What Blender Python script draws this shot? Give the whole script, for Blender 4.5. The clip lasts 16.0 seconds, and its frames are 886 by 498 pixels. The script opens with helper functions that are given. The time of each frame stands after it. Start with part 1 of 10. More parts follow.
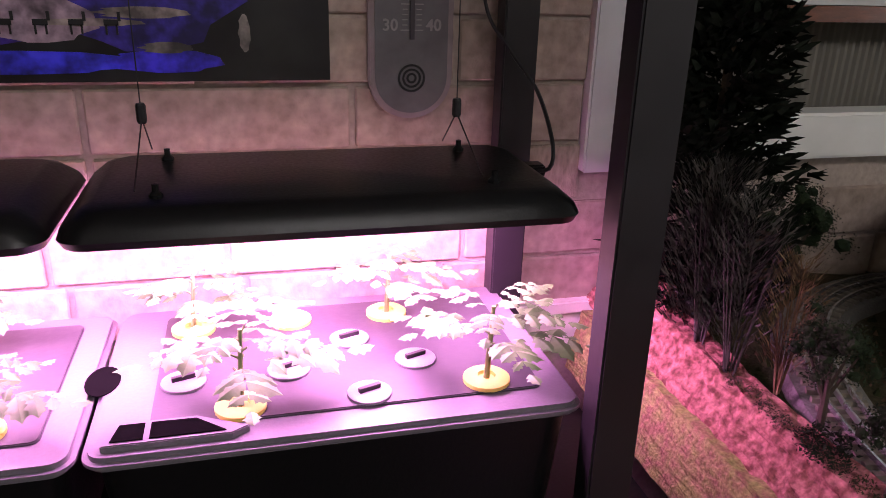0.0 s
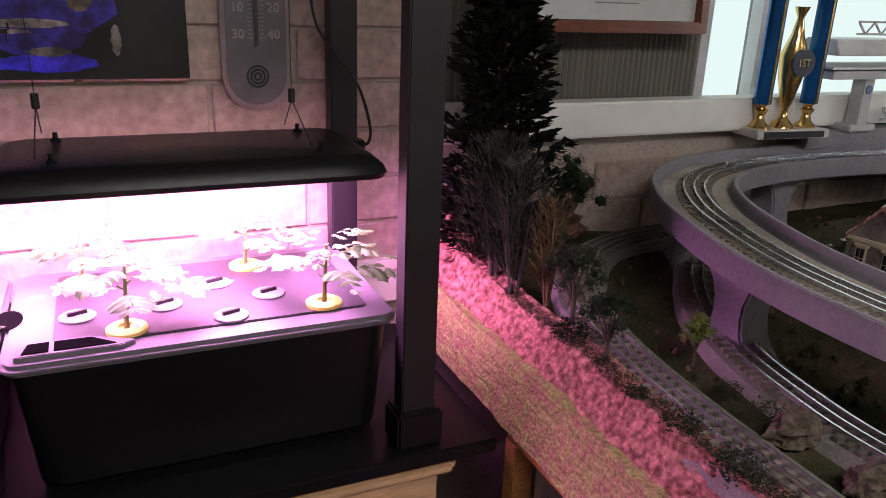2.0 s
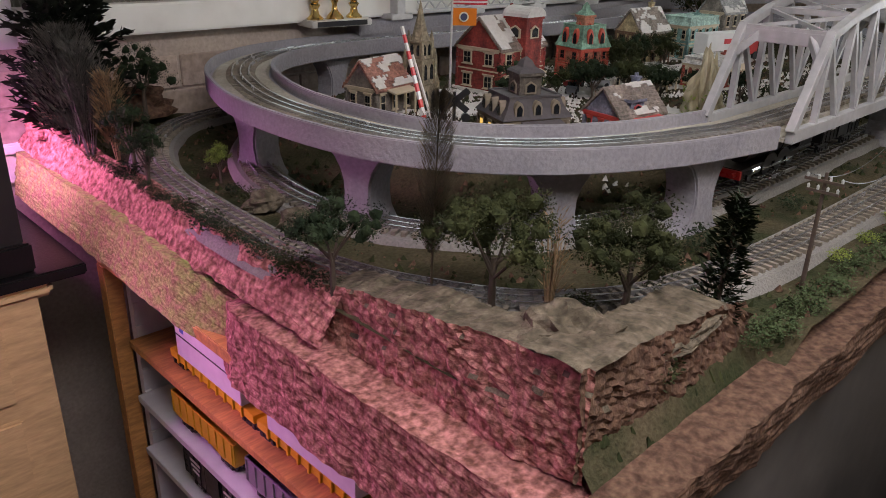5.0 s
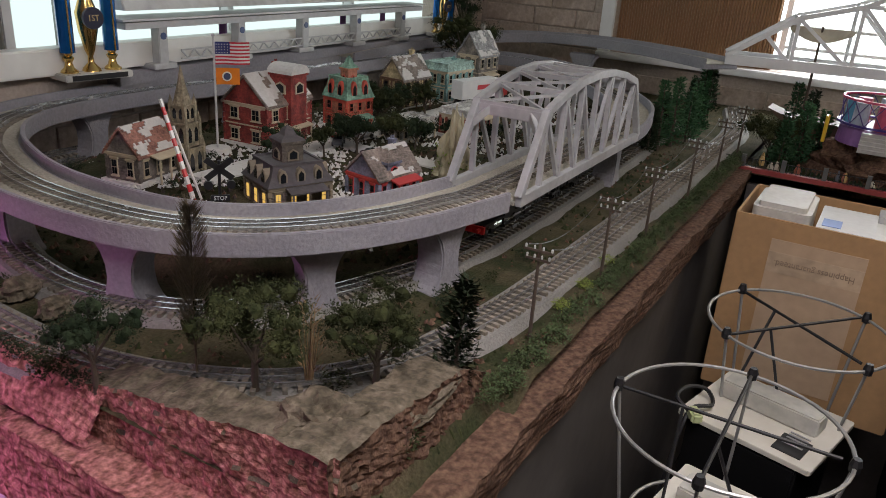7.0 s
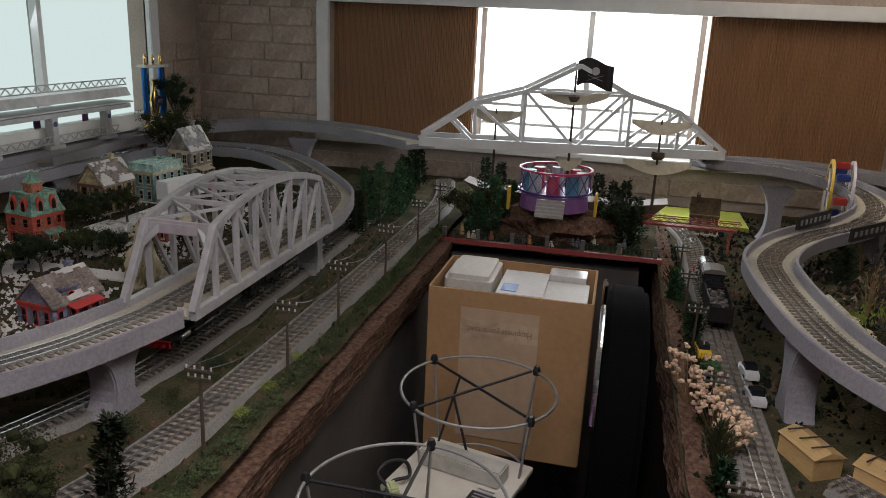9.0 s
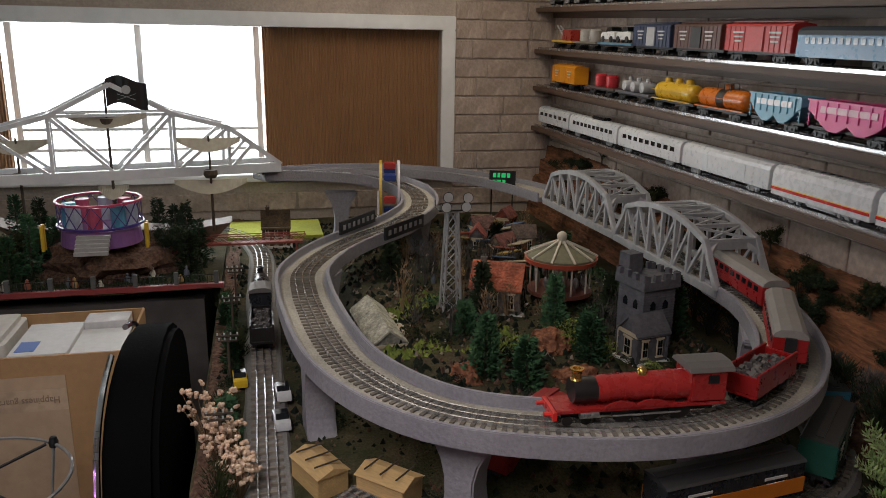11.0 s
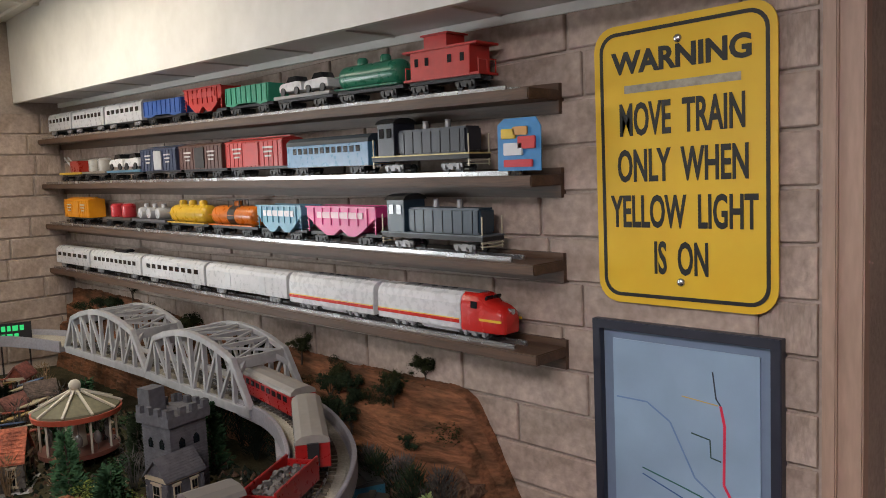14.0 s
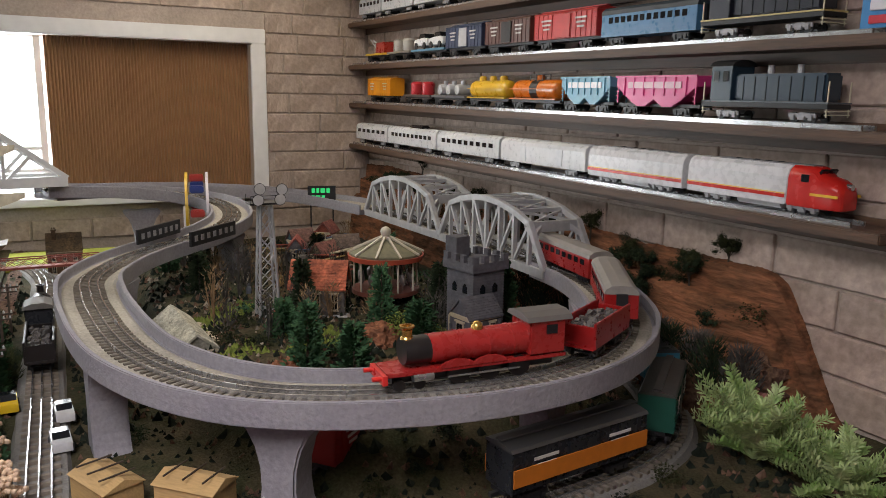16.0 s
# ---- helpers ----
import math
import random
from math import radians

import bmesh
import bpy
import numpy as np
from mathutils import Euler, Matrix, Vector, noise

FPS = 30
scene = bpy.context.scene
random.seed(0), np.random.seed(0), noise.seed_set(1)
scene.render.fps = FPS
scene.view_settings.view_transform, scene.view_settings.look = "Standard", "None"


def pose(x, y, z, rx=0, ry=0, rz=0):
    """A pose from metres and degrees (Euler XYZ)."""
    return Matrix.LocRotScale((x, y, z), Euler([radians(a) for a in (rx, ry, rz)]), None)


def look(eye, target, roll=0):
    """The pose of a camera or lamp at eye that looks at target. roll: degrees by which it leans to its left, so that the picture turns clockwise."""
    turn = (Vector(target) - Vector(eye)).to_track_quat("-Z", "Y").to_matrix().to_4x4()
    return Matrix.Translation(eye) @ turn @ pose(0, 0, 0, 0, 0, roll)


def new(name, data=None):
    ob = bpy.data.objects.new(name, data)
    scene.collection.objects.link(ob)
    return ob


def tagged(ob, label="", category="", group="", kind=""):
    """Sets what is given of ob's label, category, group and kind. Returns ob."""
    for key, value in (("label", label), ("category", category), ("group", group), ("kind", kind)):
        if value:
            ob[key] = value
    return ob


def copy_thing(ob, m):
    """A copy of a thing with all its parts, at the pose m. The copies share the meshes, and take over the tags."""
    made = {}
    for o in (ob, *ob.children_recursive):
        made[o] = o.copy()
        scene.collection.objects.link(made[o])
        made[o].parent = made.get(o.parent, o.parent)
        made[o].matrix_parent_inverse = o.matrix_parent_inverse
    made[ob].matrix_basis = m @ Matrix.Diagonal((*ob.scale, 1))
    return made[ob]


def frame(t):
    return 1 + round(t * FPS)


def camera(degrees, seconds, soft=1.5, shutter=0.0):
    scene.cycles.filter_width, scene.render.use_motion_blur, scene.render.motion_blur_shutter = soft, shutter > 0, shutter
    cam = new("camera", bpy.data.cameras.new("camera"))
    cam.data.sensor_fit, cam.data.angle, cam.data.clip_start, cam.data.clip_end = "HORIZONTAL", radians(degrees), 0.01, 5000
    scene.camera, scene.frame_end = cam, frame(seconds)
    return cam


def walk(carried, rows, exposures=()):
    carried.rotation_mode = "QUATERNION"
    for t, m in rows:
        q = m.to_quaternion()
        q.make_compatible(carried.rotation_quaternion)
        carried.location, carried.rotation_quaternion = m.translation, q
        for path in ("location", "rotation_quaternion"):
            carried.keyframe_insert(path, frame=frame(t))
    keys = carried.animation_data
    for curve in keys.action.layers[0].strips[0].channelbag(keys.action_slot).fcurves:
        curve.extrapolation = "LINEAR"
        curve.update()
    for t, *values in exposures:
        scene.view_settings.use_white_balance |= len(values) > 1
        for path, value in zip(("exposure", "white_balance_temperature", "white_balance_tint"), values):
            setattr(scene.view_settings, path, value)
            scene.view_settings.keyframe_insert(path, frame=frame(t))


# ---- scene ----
cam = camera(60.4, 16.0, soft=0.9)
PATH = [
    (0, (0.167, 0.122, 1.51), (0.649, 1.928, 0.8), 1.7),
    (0.5, (0.196, 0.087, 1.531), (0.704, 1.9, 0.858), 1.5),
    (1, (0.191, 0.038, 1.539), (0.729, 1.854, 0.897), 1.3),
    (1.5, (0.159, -0.03, 1.526), (0.791, 1.759, 0.892), 1.5),
    (2, (0.146, -0.132, 1.514), (0.929, 1.589, 0.861), 2.2),
    (2.5, (0.214, -0.252, 1.517), (1.195, 1.362, 0.86), 2.5),
    (3, (0.283, -0.396, 1.505), (1.332, 1.173, 0.842), 2.2),
    (3.2, (0.298, -0.429, 1.496), (1.348, 1.132, 0.818), 2.1),
    (5.3, (0.182, -0.681, 1.491), (1.534, 0.567, 0.708), 2.1),
    (5.5, (0.201, -0.714, 1.496), (1.593, 0.49, 0.713), 2.7),
    (6, (0.234, -0.755, 1.535), (1.683, 0.381, 0.753), 3.1),
    (6.5, (0.207, -0.735, 1.574), (1.734, 0.302, 0.804), 3.6),
    (7, (0.182, -0.702, 1.615), (1.801, 0.207, 0.872), 4.0),
    (7.5, (0.175, -0.701, 1.647), (1.884, 0.054, 0.935), 3.7),
    (8, (0.179, -0.723, 1.672), (1.974, -0.132, 1.019), 3.9),
    (8.2, (0.18, -0.747, 1.683), (1.993, -0.175, 1.059), 3.5),
    (10.3, (0.27, -1.123, 1.75), (2.201, -1.183, 1.232), 1.3),
    (10.5, (0.278, -1.143, 1.747), (2.204, -1.298, 1.231), 1.2),
    (11, (0.319, -1.19, 1.74), (2.199, -1.637, 1.224), 0.9),
    (11.5, (0.37, -1.246, 1.72), (2.123, -2.044, 1.182), 0.9),
    (11.7, (0.377, -1.269, 1.717), (2.073, -2.179, 1.172), 0.6),
    (12, (0.375, -1.288, 1.717), (1.986, -2.341, 1.173), 0.2),
    (12.5, (0.357, -1.315, 1.72), (1.879, -2.515, 1.226), -1.7),
    (13, (0.343, -1.336, 1.712), (1.804, -2.639, 1.302), -2.8),
    (13.5, (0.344, -1.349, 1.699), (1.768, -2.713, 1.369), -3.1),
    (14, (0.341, -1.355, 1.693), (1.758, -2.753, 1.506), -2.5),
    (14.5, (0.358, -1.34, 1.69), (1.798, -2.724, 1.583), -1.2),
    (15, (0.391, -1.32, 1.658), (1.979, -2.527, 1.513), -0.1),
    (15.5, (0.405, -1.29, 1.611), (2.124, -2.272, 1.327), 0.3),
    (16, (0.396, -1.232, 1.578), (2.153, -2.112, 1.207), 0.8),
]
walk(cam, [(t, look(eye, target, roll)) for t, eye, target, roll in PATH],
     exposures=[(0.0, 0.4), (0.5, 0.65), (1.5, 0.65), (2.2, 0.55), (3.2, 0.8), (5.3, 0.95), (7.0, 0.7), (8.2, 0.35), (10.3, 0.2), (11.3, 0.4), (12.0, 1.15), (12.5, 1.25), (13.2, 1.1), (14.5, 0.95), (15.0, 0.8), (16.0, 0.9)])

# ---- light ----
world = bpy.data.worlds.new("sky")
scene.world = world
world.use_nodes = True
wn = world.node_tree
sky = wn.nodes.new("ShaderNodeTexSky")
sky.sky_type, sky.sun_disc = "NISHITA", False
sky.sun_elevation, sky.sun_rotation = radians(35), radians(60)
wn.links.new(sky.outputs[0], wn.nodes["Background"].inputs[0])
wn.nodes["Background"].inputs[1].default_value = 0.12


def area_lamp(name, m, sx, sy, watts, colour):
    d = bpy.data.lights.new(name, "AREA")
    d.shape, d.size, d.size_y, d.energy, d.color = "RECTANGLE", sx, sy, watts, colour
    o = new(name, d)
    o.matrix_world = m
    return o


# daylight through the east window and the north windows
area_lamp("daylight_east", look((3.56, -0.75, 1.56), (2.0, -0.75, 1.2)), 0.9, 0.52, 10.0, (0.92, 0.97, 1.0))
area_lamp("daylight_north", look((1.95, 1.13, 1.62), (1.9, 0.0, 1.1)), 1.5, 0.5, 3.0, (0.92, 0.97, 1.0))
# the ceiling's fluorescent panel, and a made-up twin added to brighten the aisle
area_lamp("ceiling_tube_and_added_fill", look((2.55, -1.7, 2.29), (2.55, -1.7, 0)), 1.1, 0.5, 4.0, (0.95, 0.93, 1.0))
area_lamp("ceiling_tube_and_added_fill", look((0.5, -0.8, 2.29), (0.5, -0.8, 0)), 1.1, 0.5, 16.0, (0.96, 0.92, 1.0))
# the grow lamps under the two hoods
area_lamp("grow_lamp", look((0.24, 0.84, 1.281), (0.24, 0.84, 0)), 0.36, 0.17, 8.5, (1.0, 0.32, 0.86))
area_lamp("grow_lamp", look((-0.219, 0.84, 1.281), (-0.219, 0.84, 0)), 0.36, 0.17, 8.5, (1.0, 0.32, 0.86))

# ---- materials ----
MATS = {}


def mat(name, colour, rough=0.7, metal=0.0, vary=0.25, scale=40.0, bump=0.15, second=None, mix_scale=6.0, emit=0.0, spec=0.5, stretch=(1, 1, 1), island=0.0):
    """A procedural surface: colour with coarse stains, fine grain and relief."""
    if name in MATS:
        return MATS[name]
    m = bpy.data.materials.new(name)
    m.use_nodes = True
    t = m.node_tree
    b = t.nodes["Principled BSDF"]
    co = t.nodes.new("ShaderNodeTexCoord")
    mp = t.nodes.new("ShaderNodeMapping")
    mp.inputs["Scale"].default_value = stretch
    t.links.new(co.outputs["Object"], mp.inputs[0])
    fine, coarse = t.nodes.new("ShaderNodeTexNoise"), t.nodes.new("ShaderNodeTexNoise")
    fine.inputs["Scale"].default_value, coarse.inputs["Scale"].default_value = scale, mix_scale
    fine.inputs["Detail"].default_value, coarse.inputs["Detail"].default_value = 6, 4
    for n in (fine, coarse):
        t.links.new(mp.outputs[0], n.inputs["Vector"])
    ramp = t.nodes.new("ShaderNodeValToRGB")
    c = Vector(colour)
    d = Vector(second) if second else c * (1 - vary)
    ramp.color_ramp.elements[0].position, ramp.color_ramp.elements[1].position = 0.35, 0.65
    ramp.color_ramp.elements[0].color, ramp.color_ramp.elements[1].color = (*d, 1), (*c, 1)
    t.links.new(coarse.outputs[0], ramp.inputs[0])
    grain = t.nodes.new("ShaderNodeMixRGB")
    grain.blend_type, grain.inputs[0].default_value = "OVERLAY", min(1.0, vary * 1.6)
    t.links.new(ramp.outputs[0], grain.inputs[1])
    t.links.new(fine.outputs[0], grain.inputs[2])
    last = grain.outputs[0]
    if island:
        geo, obi = t.nodes.new("ShaderNodeNewGeometry"), t.nodes.new("ShaderNodeObjectInfo")
        add = t.nodes.new("ShaderNodeMath")
        add.operation = "ADD"
        t.links.new(geo.outputs["Random Per Island"], add.inputs[0])
        t.links.new(obi.outputs["Random"], add.inputs[1])
        mr = t.nodes.new("ShaderNodeMapRange")
        mr.inputs[1].default_value, mr.inputs[2].default_value = 0, 2
        mr.inputs[3].default_value, mr.inputs[4].default_value = 1 - island, 1 + island
        t.links.new(add.outputs[0], mr.inputs[0])
        hv = t.nodes.new("ShaderNodeHueSaturation")
        t.links.new(mr.outputs[0], hv.inputs["Value"])
        t.links.new(last, hv.inputs["Color"])
        last = hv.outputs[0]
    t.links.new(last, b.inputs["Base Color"])
    b.inputs["Metallic"].default_value = metal
    b.inputs["Specular IOR Level"].default_value = spec
    rr = t.nodes.new("ShaderNodeMapRange")
    rr.inputs[3].default_value, rr.inputs[4].default_value = max(0.02, rough - 0.12), min(1, rough + 0.12)
    t.links.new(fine.outputs[0], rr.inputs[0])
    t.links.new(rr.outputs[0], b.inputs["Roughness"])
    if bump:
        bp = t.nodes.new("ShaderNodeBump")
        bp.inputs["Strength"].default_value, bp.inputs["Distance"].default_value = bump, 0.004
        t.links.new(fine.outputs[0], bp.inputs["Height"])
        t.links.new(bp.outputs[0], b.inputs["Normal"])
    if emit:
        b.inputs["Emission Color"].default_value, b.inputs["Emission Strength"].default_value = (*colour, 1), emit
    MATS[name] = m
    return m


def glow(name, colour, strength):
    m = bpy.data.materials.new(name)
    m.use_nodes = True
    t = m.node_tree
    e = t.nodes.new("ShaderNodeEmission")
    e.inputs[0].default_value, e.inputs[1].default_value = (*colour, 1), strength
    t.links.new(e.outputs[0], t.nodes["Material Output"].inputs[0])
    return m


BRICK = mat("stone_brick", (0.43, 0.345, 0.295), 0.85, vary=0.3, scale=70, bump=0.6, second=(0.32, 0.25, 0.205), mix_scale=9, island=0.16)
MORTAR = mat("mortar", (0.42, 0.35, 0.3), 0.95, vary=0.2, scale=120, bump=0.4)
PAINT_WHITE = mat("white_paint", (0.75, 0.74, 0.7), 0.5, vary=0.12, scale=30, bump=0.08)
CEILING = mat("ceiling_tile", (0.68, 0.66, 0.6), 0.9, vary=0.1, scale=150, bump=0.3)
SOFFIT = mat("soffit_board", (0.62, 0.58, 0.55), 0.45, vary=0.1, scale=20, bump=0.05)
CARPET = mat("dark_floor", (0.03, 0.027, 0.027), 0.95, spec=0.1, vary=0.4, scale=200, bump=0.4)
VIADUCT = mat("viaduct_grey", (0.27, 0.26, 0.28), 0.8, vary=0.2, scale=160, bump=0.45, second=(0.21, 0.2, 0.225))
BALLAST = mat("ballast_tan", (0.42, 0.39, 0.33), 0.95, vary=0.3, scale=260, bump=0.7, second=(0.26, 0.24, 0.2), spec=0.15)
RAIL = mat("rail_steel", (0.6, 0.6, 0.61), 0.25, 0.9, vary=0.15, scale=20, bump=0)
TIE = mat("track_tie", (0.19, 0.165, 0.135), 0.9, vary=0.3, scale=90, bump=0.3, island=0.3, spec=0.1)
SILVER = mat("bridge_silver", (0.46, 0.46, 0.47), 0.42, 0.35, vary=0.2, scale=60, bump=0.12)
SILVER_LIGHT = mat("bridge_pale", (0.7, 0.72, 0.73), 0.45, 0.2, vary=0.15, scale=60, bump=0.1)
BLACK_PLASTIC = mat("black_plastic", (0.006, 0.006, 0.0065), 0.36, vary=0.2, scale=250, bump=0.06, spec=0.3)
# black that paints in the shade of holes without depth
HOLE_SHADE = mat("hole_shade_black", (0.004, 0.004, 0.004), 1.0, vary=0.1, bump=0, spec=0.0)
GREY_PLASTIC = mat("grey_plastic", (0.16, 0.15, 0.17), 0.4, vary=0.12, scale=250, bump=0.06)
SIGN_YELLOW = mat("sign_yellow", (0.78, 0.5, 0.03), 0.35, vary=0.08, scale=20, bump=0.02)
SIGN_BLACK = mat("sign_black", (0.012, 0.012, 0.012), 0.5, vary=0.1, bump=0)
WOOD_DARK = mat("walnut_shelf", (0.1, 0.055, 0.033), 0.55, vary=0.35, scale=25, bump=0.15, stretch=(1, 12, 12))
WOOD_RED = mat("cherry_frame", (0.19, 0.05, 0.018), 0.32, vary=0.35, scale=30, bump=0.1, stretch=(2, 8, 8))
WOOD_PALE = mat("pale_maple", (0.62, 0.4, 0.22), 0.45, vary=0.2, scale=22, bump=0.08, stretch=(2, 10, 10))
WOOD_OAK = mat("oak_bookcase", (0.5, 0.24, 0.08), 0.5, vary=0.3, scale=24, bump=0.1, stretch=(2, 10, 10))
CARD = mat("cardboard", (0.42, 0.25, 0.12), 0.85, vary=0.12, scale=60, bump=0.1)
GROUND = mat("scenic_ground", (0.075, 0.06, 0.036), 1.0, spec=0.08, vary=0.45, scale=220, bump=0.9, second=(0.03, 0.034, 0.016), mix_scale=14)
ROCK_RED = mat("red_rock", (0.44, 0.2, 0.18), 0.95, spec=0.12, vary=0.6, scale=160, bump=1.0, second=(0.14, 0.06, 0.045), mix_scale=95)
EARTH = mat("terracotta_earth", (0.26, 0.11, 0.06), 0.95, spec=0.1, vary=0.5, scale=140, bump=0.9, second=(0.11, 0.05, 0.03), mix_scale=50)
ROCK_GREY = mat("grey_rock", (0.14, 0.115, 0.085), 0.95, spec=0.1, vary=0.5, scale=140, bump=0.9, second=(0.06, 0.05, 0.035), mix_scale=50)
ROCK_BROWN = mat("brown_rock", (0.14, 0.085, 0.058), 0.95, spec=0.12, vary=0.5, scale=150, bump=0.9, second=(0.065, 0.035, 0.025), mix_scale=85)

# ---- mesh helpers ----


def box(bm, x, y, z, sx, sy, sz, rz=0.0, rx=0.0, ry=0.0):
    """A box of the given size with its centre at x, y, z."""
    m = pose(x, y, z, rx, ry, rz) @ Matrix.Diagonal((sx, sy, sz, 1))
    return bmesh.ops.create_cube(bm, size=1, matrix=m)["verts"]


def cyl(bm, p, q, r0, r1=None, n=8):
    """A round bar or cone from p to q."""
    p, q = Vector(p), Vector(q)
    d = q - p
    m = Matrix.Translation((p + q) / 2) @ d.to_track_quat("Z", "Y").to_matrix().to_4x4()
    bmesh.ops.create_cone(bm, cap_ends=True, segments=n, radius1=r0, radius2=r0 if r1 is None else r1, depth=d.length, matrix=m)


def bar(bm, p, q, w, h):
    """A square bar from p to q."""
    p, q = Vector(p), Vector(q)
    d = q - p
    m = Matrix.Translation((p + q) / 2) @ d.to_track_quat("Z", "Y").to_matrix().to_4x4() @ Matrix.Diagonal((w, h, d.length, 1))
    bmesh.ops.create_cube(bm, size=1, matrix=m)


def lathe(bm, profile, n=16, at=(0, 0, 0)):
    """Turns (radius, height) pairs round a vertical axis."""
    rings = []
    for r, z in profile:
        rings.append([bm.verts.new((at[0] + r * math.cos(2 * math.pi * i / n), at[1] + r * math.sin(2 * math.pi * i / n), at[2] + z)) for i in range(n)])
    for a, b in zip(rings, rings[1:]):
        for i in range(n):
            bm.faces.new((a[i], a[(i + 1) % n], b[(i + 1) % n], b[i]))
    bm.faces.new(rings[0][::-1])
    bm.faces.new(rings[-1])


def prism(bm, outline, lo, hi, m=Matrix()):
    """An outline of (x, y) pairs, raised from lo to hi, set by m."""
    a = [bm.verts.new(m @ Vector((x, y, lo))) for x, y in outline]
    b = [bm.verts.new(m @ Vector((x, y, hi))) for x, y in outline]
    bm.faces.new(a[::-1])
    bm.faces.new(b)
    for i in range(len(a)):
        j = (i + 1) % len(a)
        bm.faces.new((a[i], a[j], b[j], b[i]))


def smooth_path(points, step):
    """A rounded line through the points, in even steps."""
    p = [Vector(q) for q in points]
    p = [p[0] * 2 - p[1]] + p + [p[-1] * 2 - p[-2]]
    fine = []
    for i in range(1, len(p) - 2):
        for k in range(24):
            t = k / 24
            a, b, c, d = p[i - 1:i + 3]
            fine.append(0.5 * (2 * b + (c - a) * t + (2 * a - 5 * b + 4 * c - d) * t * t + (3 * b - a - 3 * c + d) * t ** 3))
    fine.append(p[-2])
    out, gone = [fine[0]], 0.0
    for a, b in zip(fine, fine[1:]):
        gone += (b - a).length
        if gone >= step:
            out.append(b)
            gone = 0.0
    if gone > step * 0.4:
        out.append(fine[-1])
    return out


def across(path):
    """Level unit vectors to the left of a path."""
    sides = []
    for i in range(len(path)):
        d = path[min(i + 1, len(path) - 1)] - path[max(i - 1, 0)]
        sides.append(Vector((-d.y, d.x, 0)).normalized())
    return sides


def sweep(bm, path, profile, closed=True):
    """Carries a profile of (sideways, up) pairs along a path."""
    rings = [[bm.verts.new(p + s * u + Vector((0, 0, v))) for u, v in profile] for p, s in zip(path, across(path))]
    n = len(profile)
    for a, b in zip(rings, rings[1:]):
        for i in range(n if closed else n - 1):
            bm.faces.new((a[i], b[i], b[(i + 1) % n], a[(i + 1) % n]))
    if closed:
        bm.faces.new(rings[0])
        bm.faces.new(rings[-1][::-1])


def finish(name, bm, material, bevel=0.0, smooth=False):
    bmesh.ops.recalc_face_normals(bm, faces=bm.faces)
    if bevel:
        bmesh.ops.bevel(bm, geom=[e for e in bm.edges if e.calc_face_angle(0) > 0.6], offset=bevel, segments=2, affect="EDGES")
    me = bpy.data.meshes.new(name)
    bm.to_mesh(me)
    bm.free()
    me.materials.append(material)
    if smooth:
        for f in me.polygons:
            f.use_smooth = True
        me.set_sharp_from_angle(angle=radians(40))
    return me


def part(name, bm, material, parent, label="", bevel=0.0, smooth=False, m=None):
    """Links a bmesh as one mesh object under a thing or a part."""
    ob = new(name, bm if isinstance(bm, bpy.types.Mesh) else finish(name, bm, material, bevel, smooth))
    ob.parent = parent
    if m is not None:
        ob.matrix_basis = m
    if label:
        ob["label"] = label
    return ob


def thing(name, m, label, category, group="", kind=""):
    """An empty at a thing's base, to parent its parts."""
    ob = new(name)
    ob.empty_display_size = 0.05
    ob.matrix_basis = m
    return tagged(ob, label, category, group, kind)


def structure(name, bm, material, label="", category="", bevel=0.0, kind="structure", smooth=False):
    return tagged(new(name, finish(name, bm, material, bevel, smooth)), label, category, "", kind)


# ---- the room ----
XW, XE, YS, YN, ZC = -1.5, 3.43, -2.40, 1.01, 2.32
WALL = 0.14

b = bmesh.new()
box(b, (XW + XE) / 2, (YS + YN) / 2, -0.05, XE - XW + 0.6, YN - YS + 0.6, 0.1)
structure("floor", b, CARPET, "dark carpeted basement floor in shade", "floor")
b = bmesh.new()
box(b, (XW + XE) / 2, (YS + YN) / 2, ZC + 0.05, XE - XW + 0.6, YN - YS + 0.6, 0.1)
for i in range(9):
    box(b, XW + 0.3 + i * 0.61, (YS + YN) / 2, ZC - 0.004, 0.024, YN - YS, 0.012)
for i in range(6):
    box(b, (XW + XE) / 2, YS + 0.2 + i * 0.61, ZC - 0.005, XE - XW, 0.024, 0.012)
structure("ceiling", b, CEILING, "white suspended ceiling of square tiles", "ceiling")


def wall_with_hole(bm, axis, at, out, a0, a1, holes):
    """A wall along x or y, from a0 to a1, with openings (from, to, low, high)."""
    cuts = sorted({a0, a1, *[h[0] for h in holes], *[h[1] for h in holes]})
    for lo, hi in zip(cuts, cuts[1:]):
        spans = [(0.0, ZC)]
        for h in holes:
            if h[0] <= lo and hi <= h[1]:
                spans = [(0.0, h[2]), (h[3], ZC)]
        for z0, z1 in spans:
            c, w = (lo + hi) / 2, hi - lo
            if axis == "x":
                box(bm, c, at + out * WALL / 2, (z0 + z1) / 2, w, WALL, z1 - z0)
            else:
                box(bm, at + out * WALL / 2, c, (z0 + z1) / 2, WALL, w, z1 - z0)


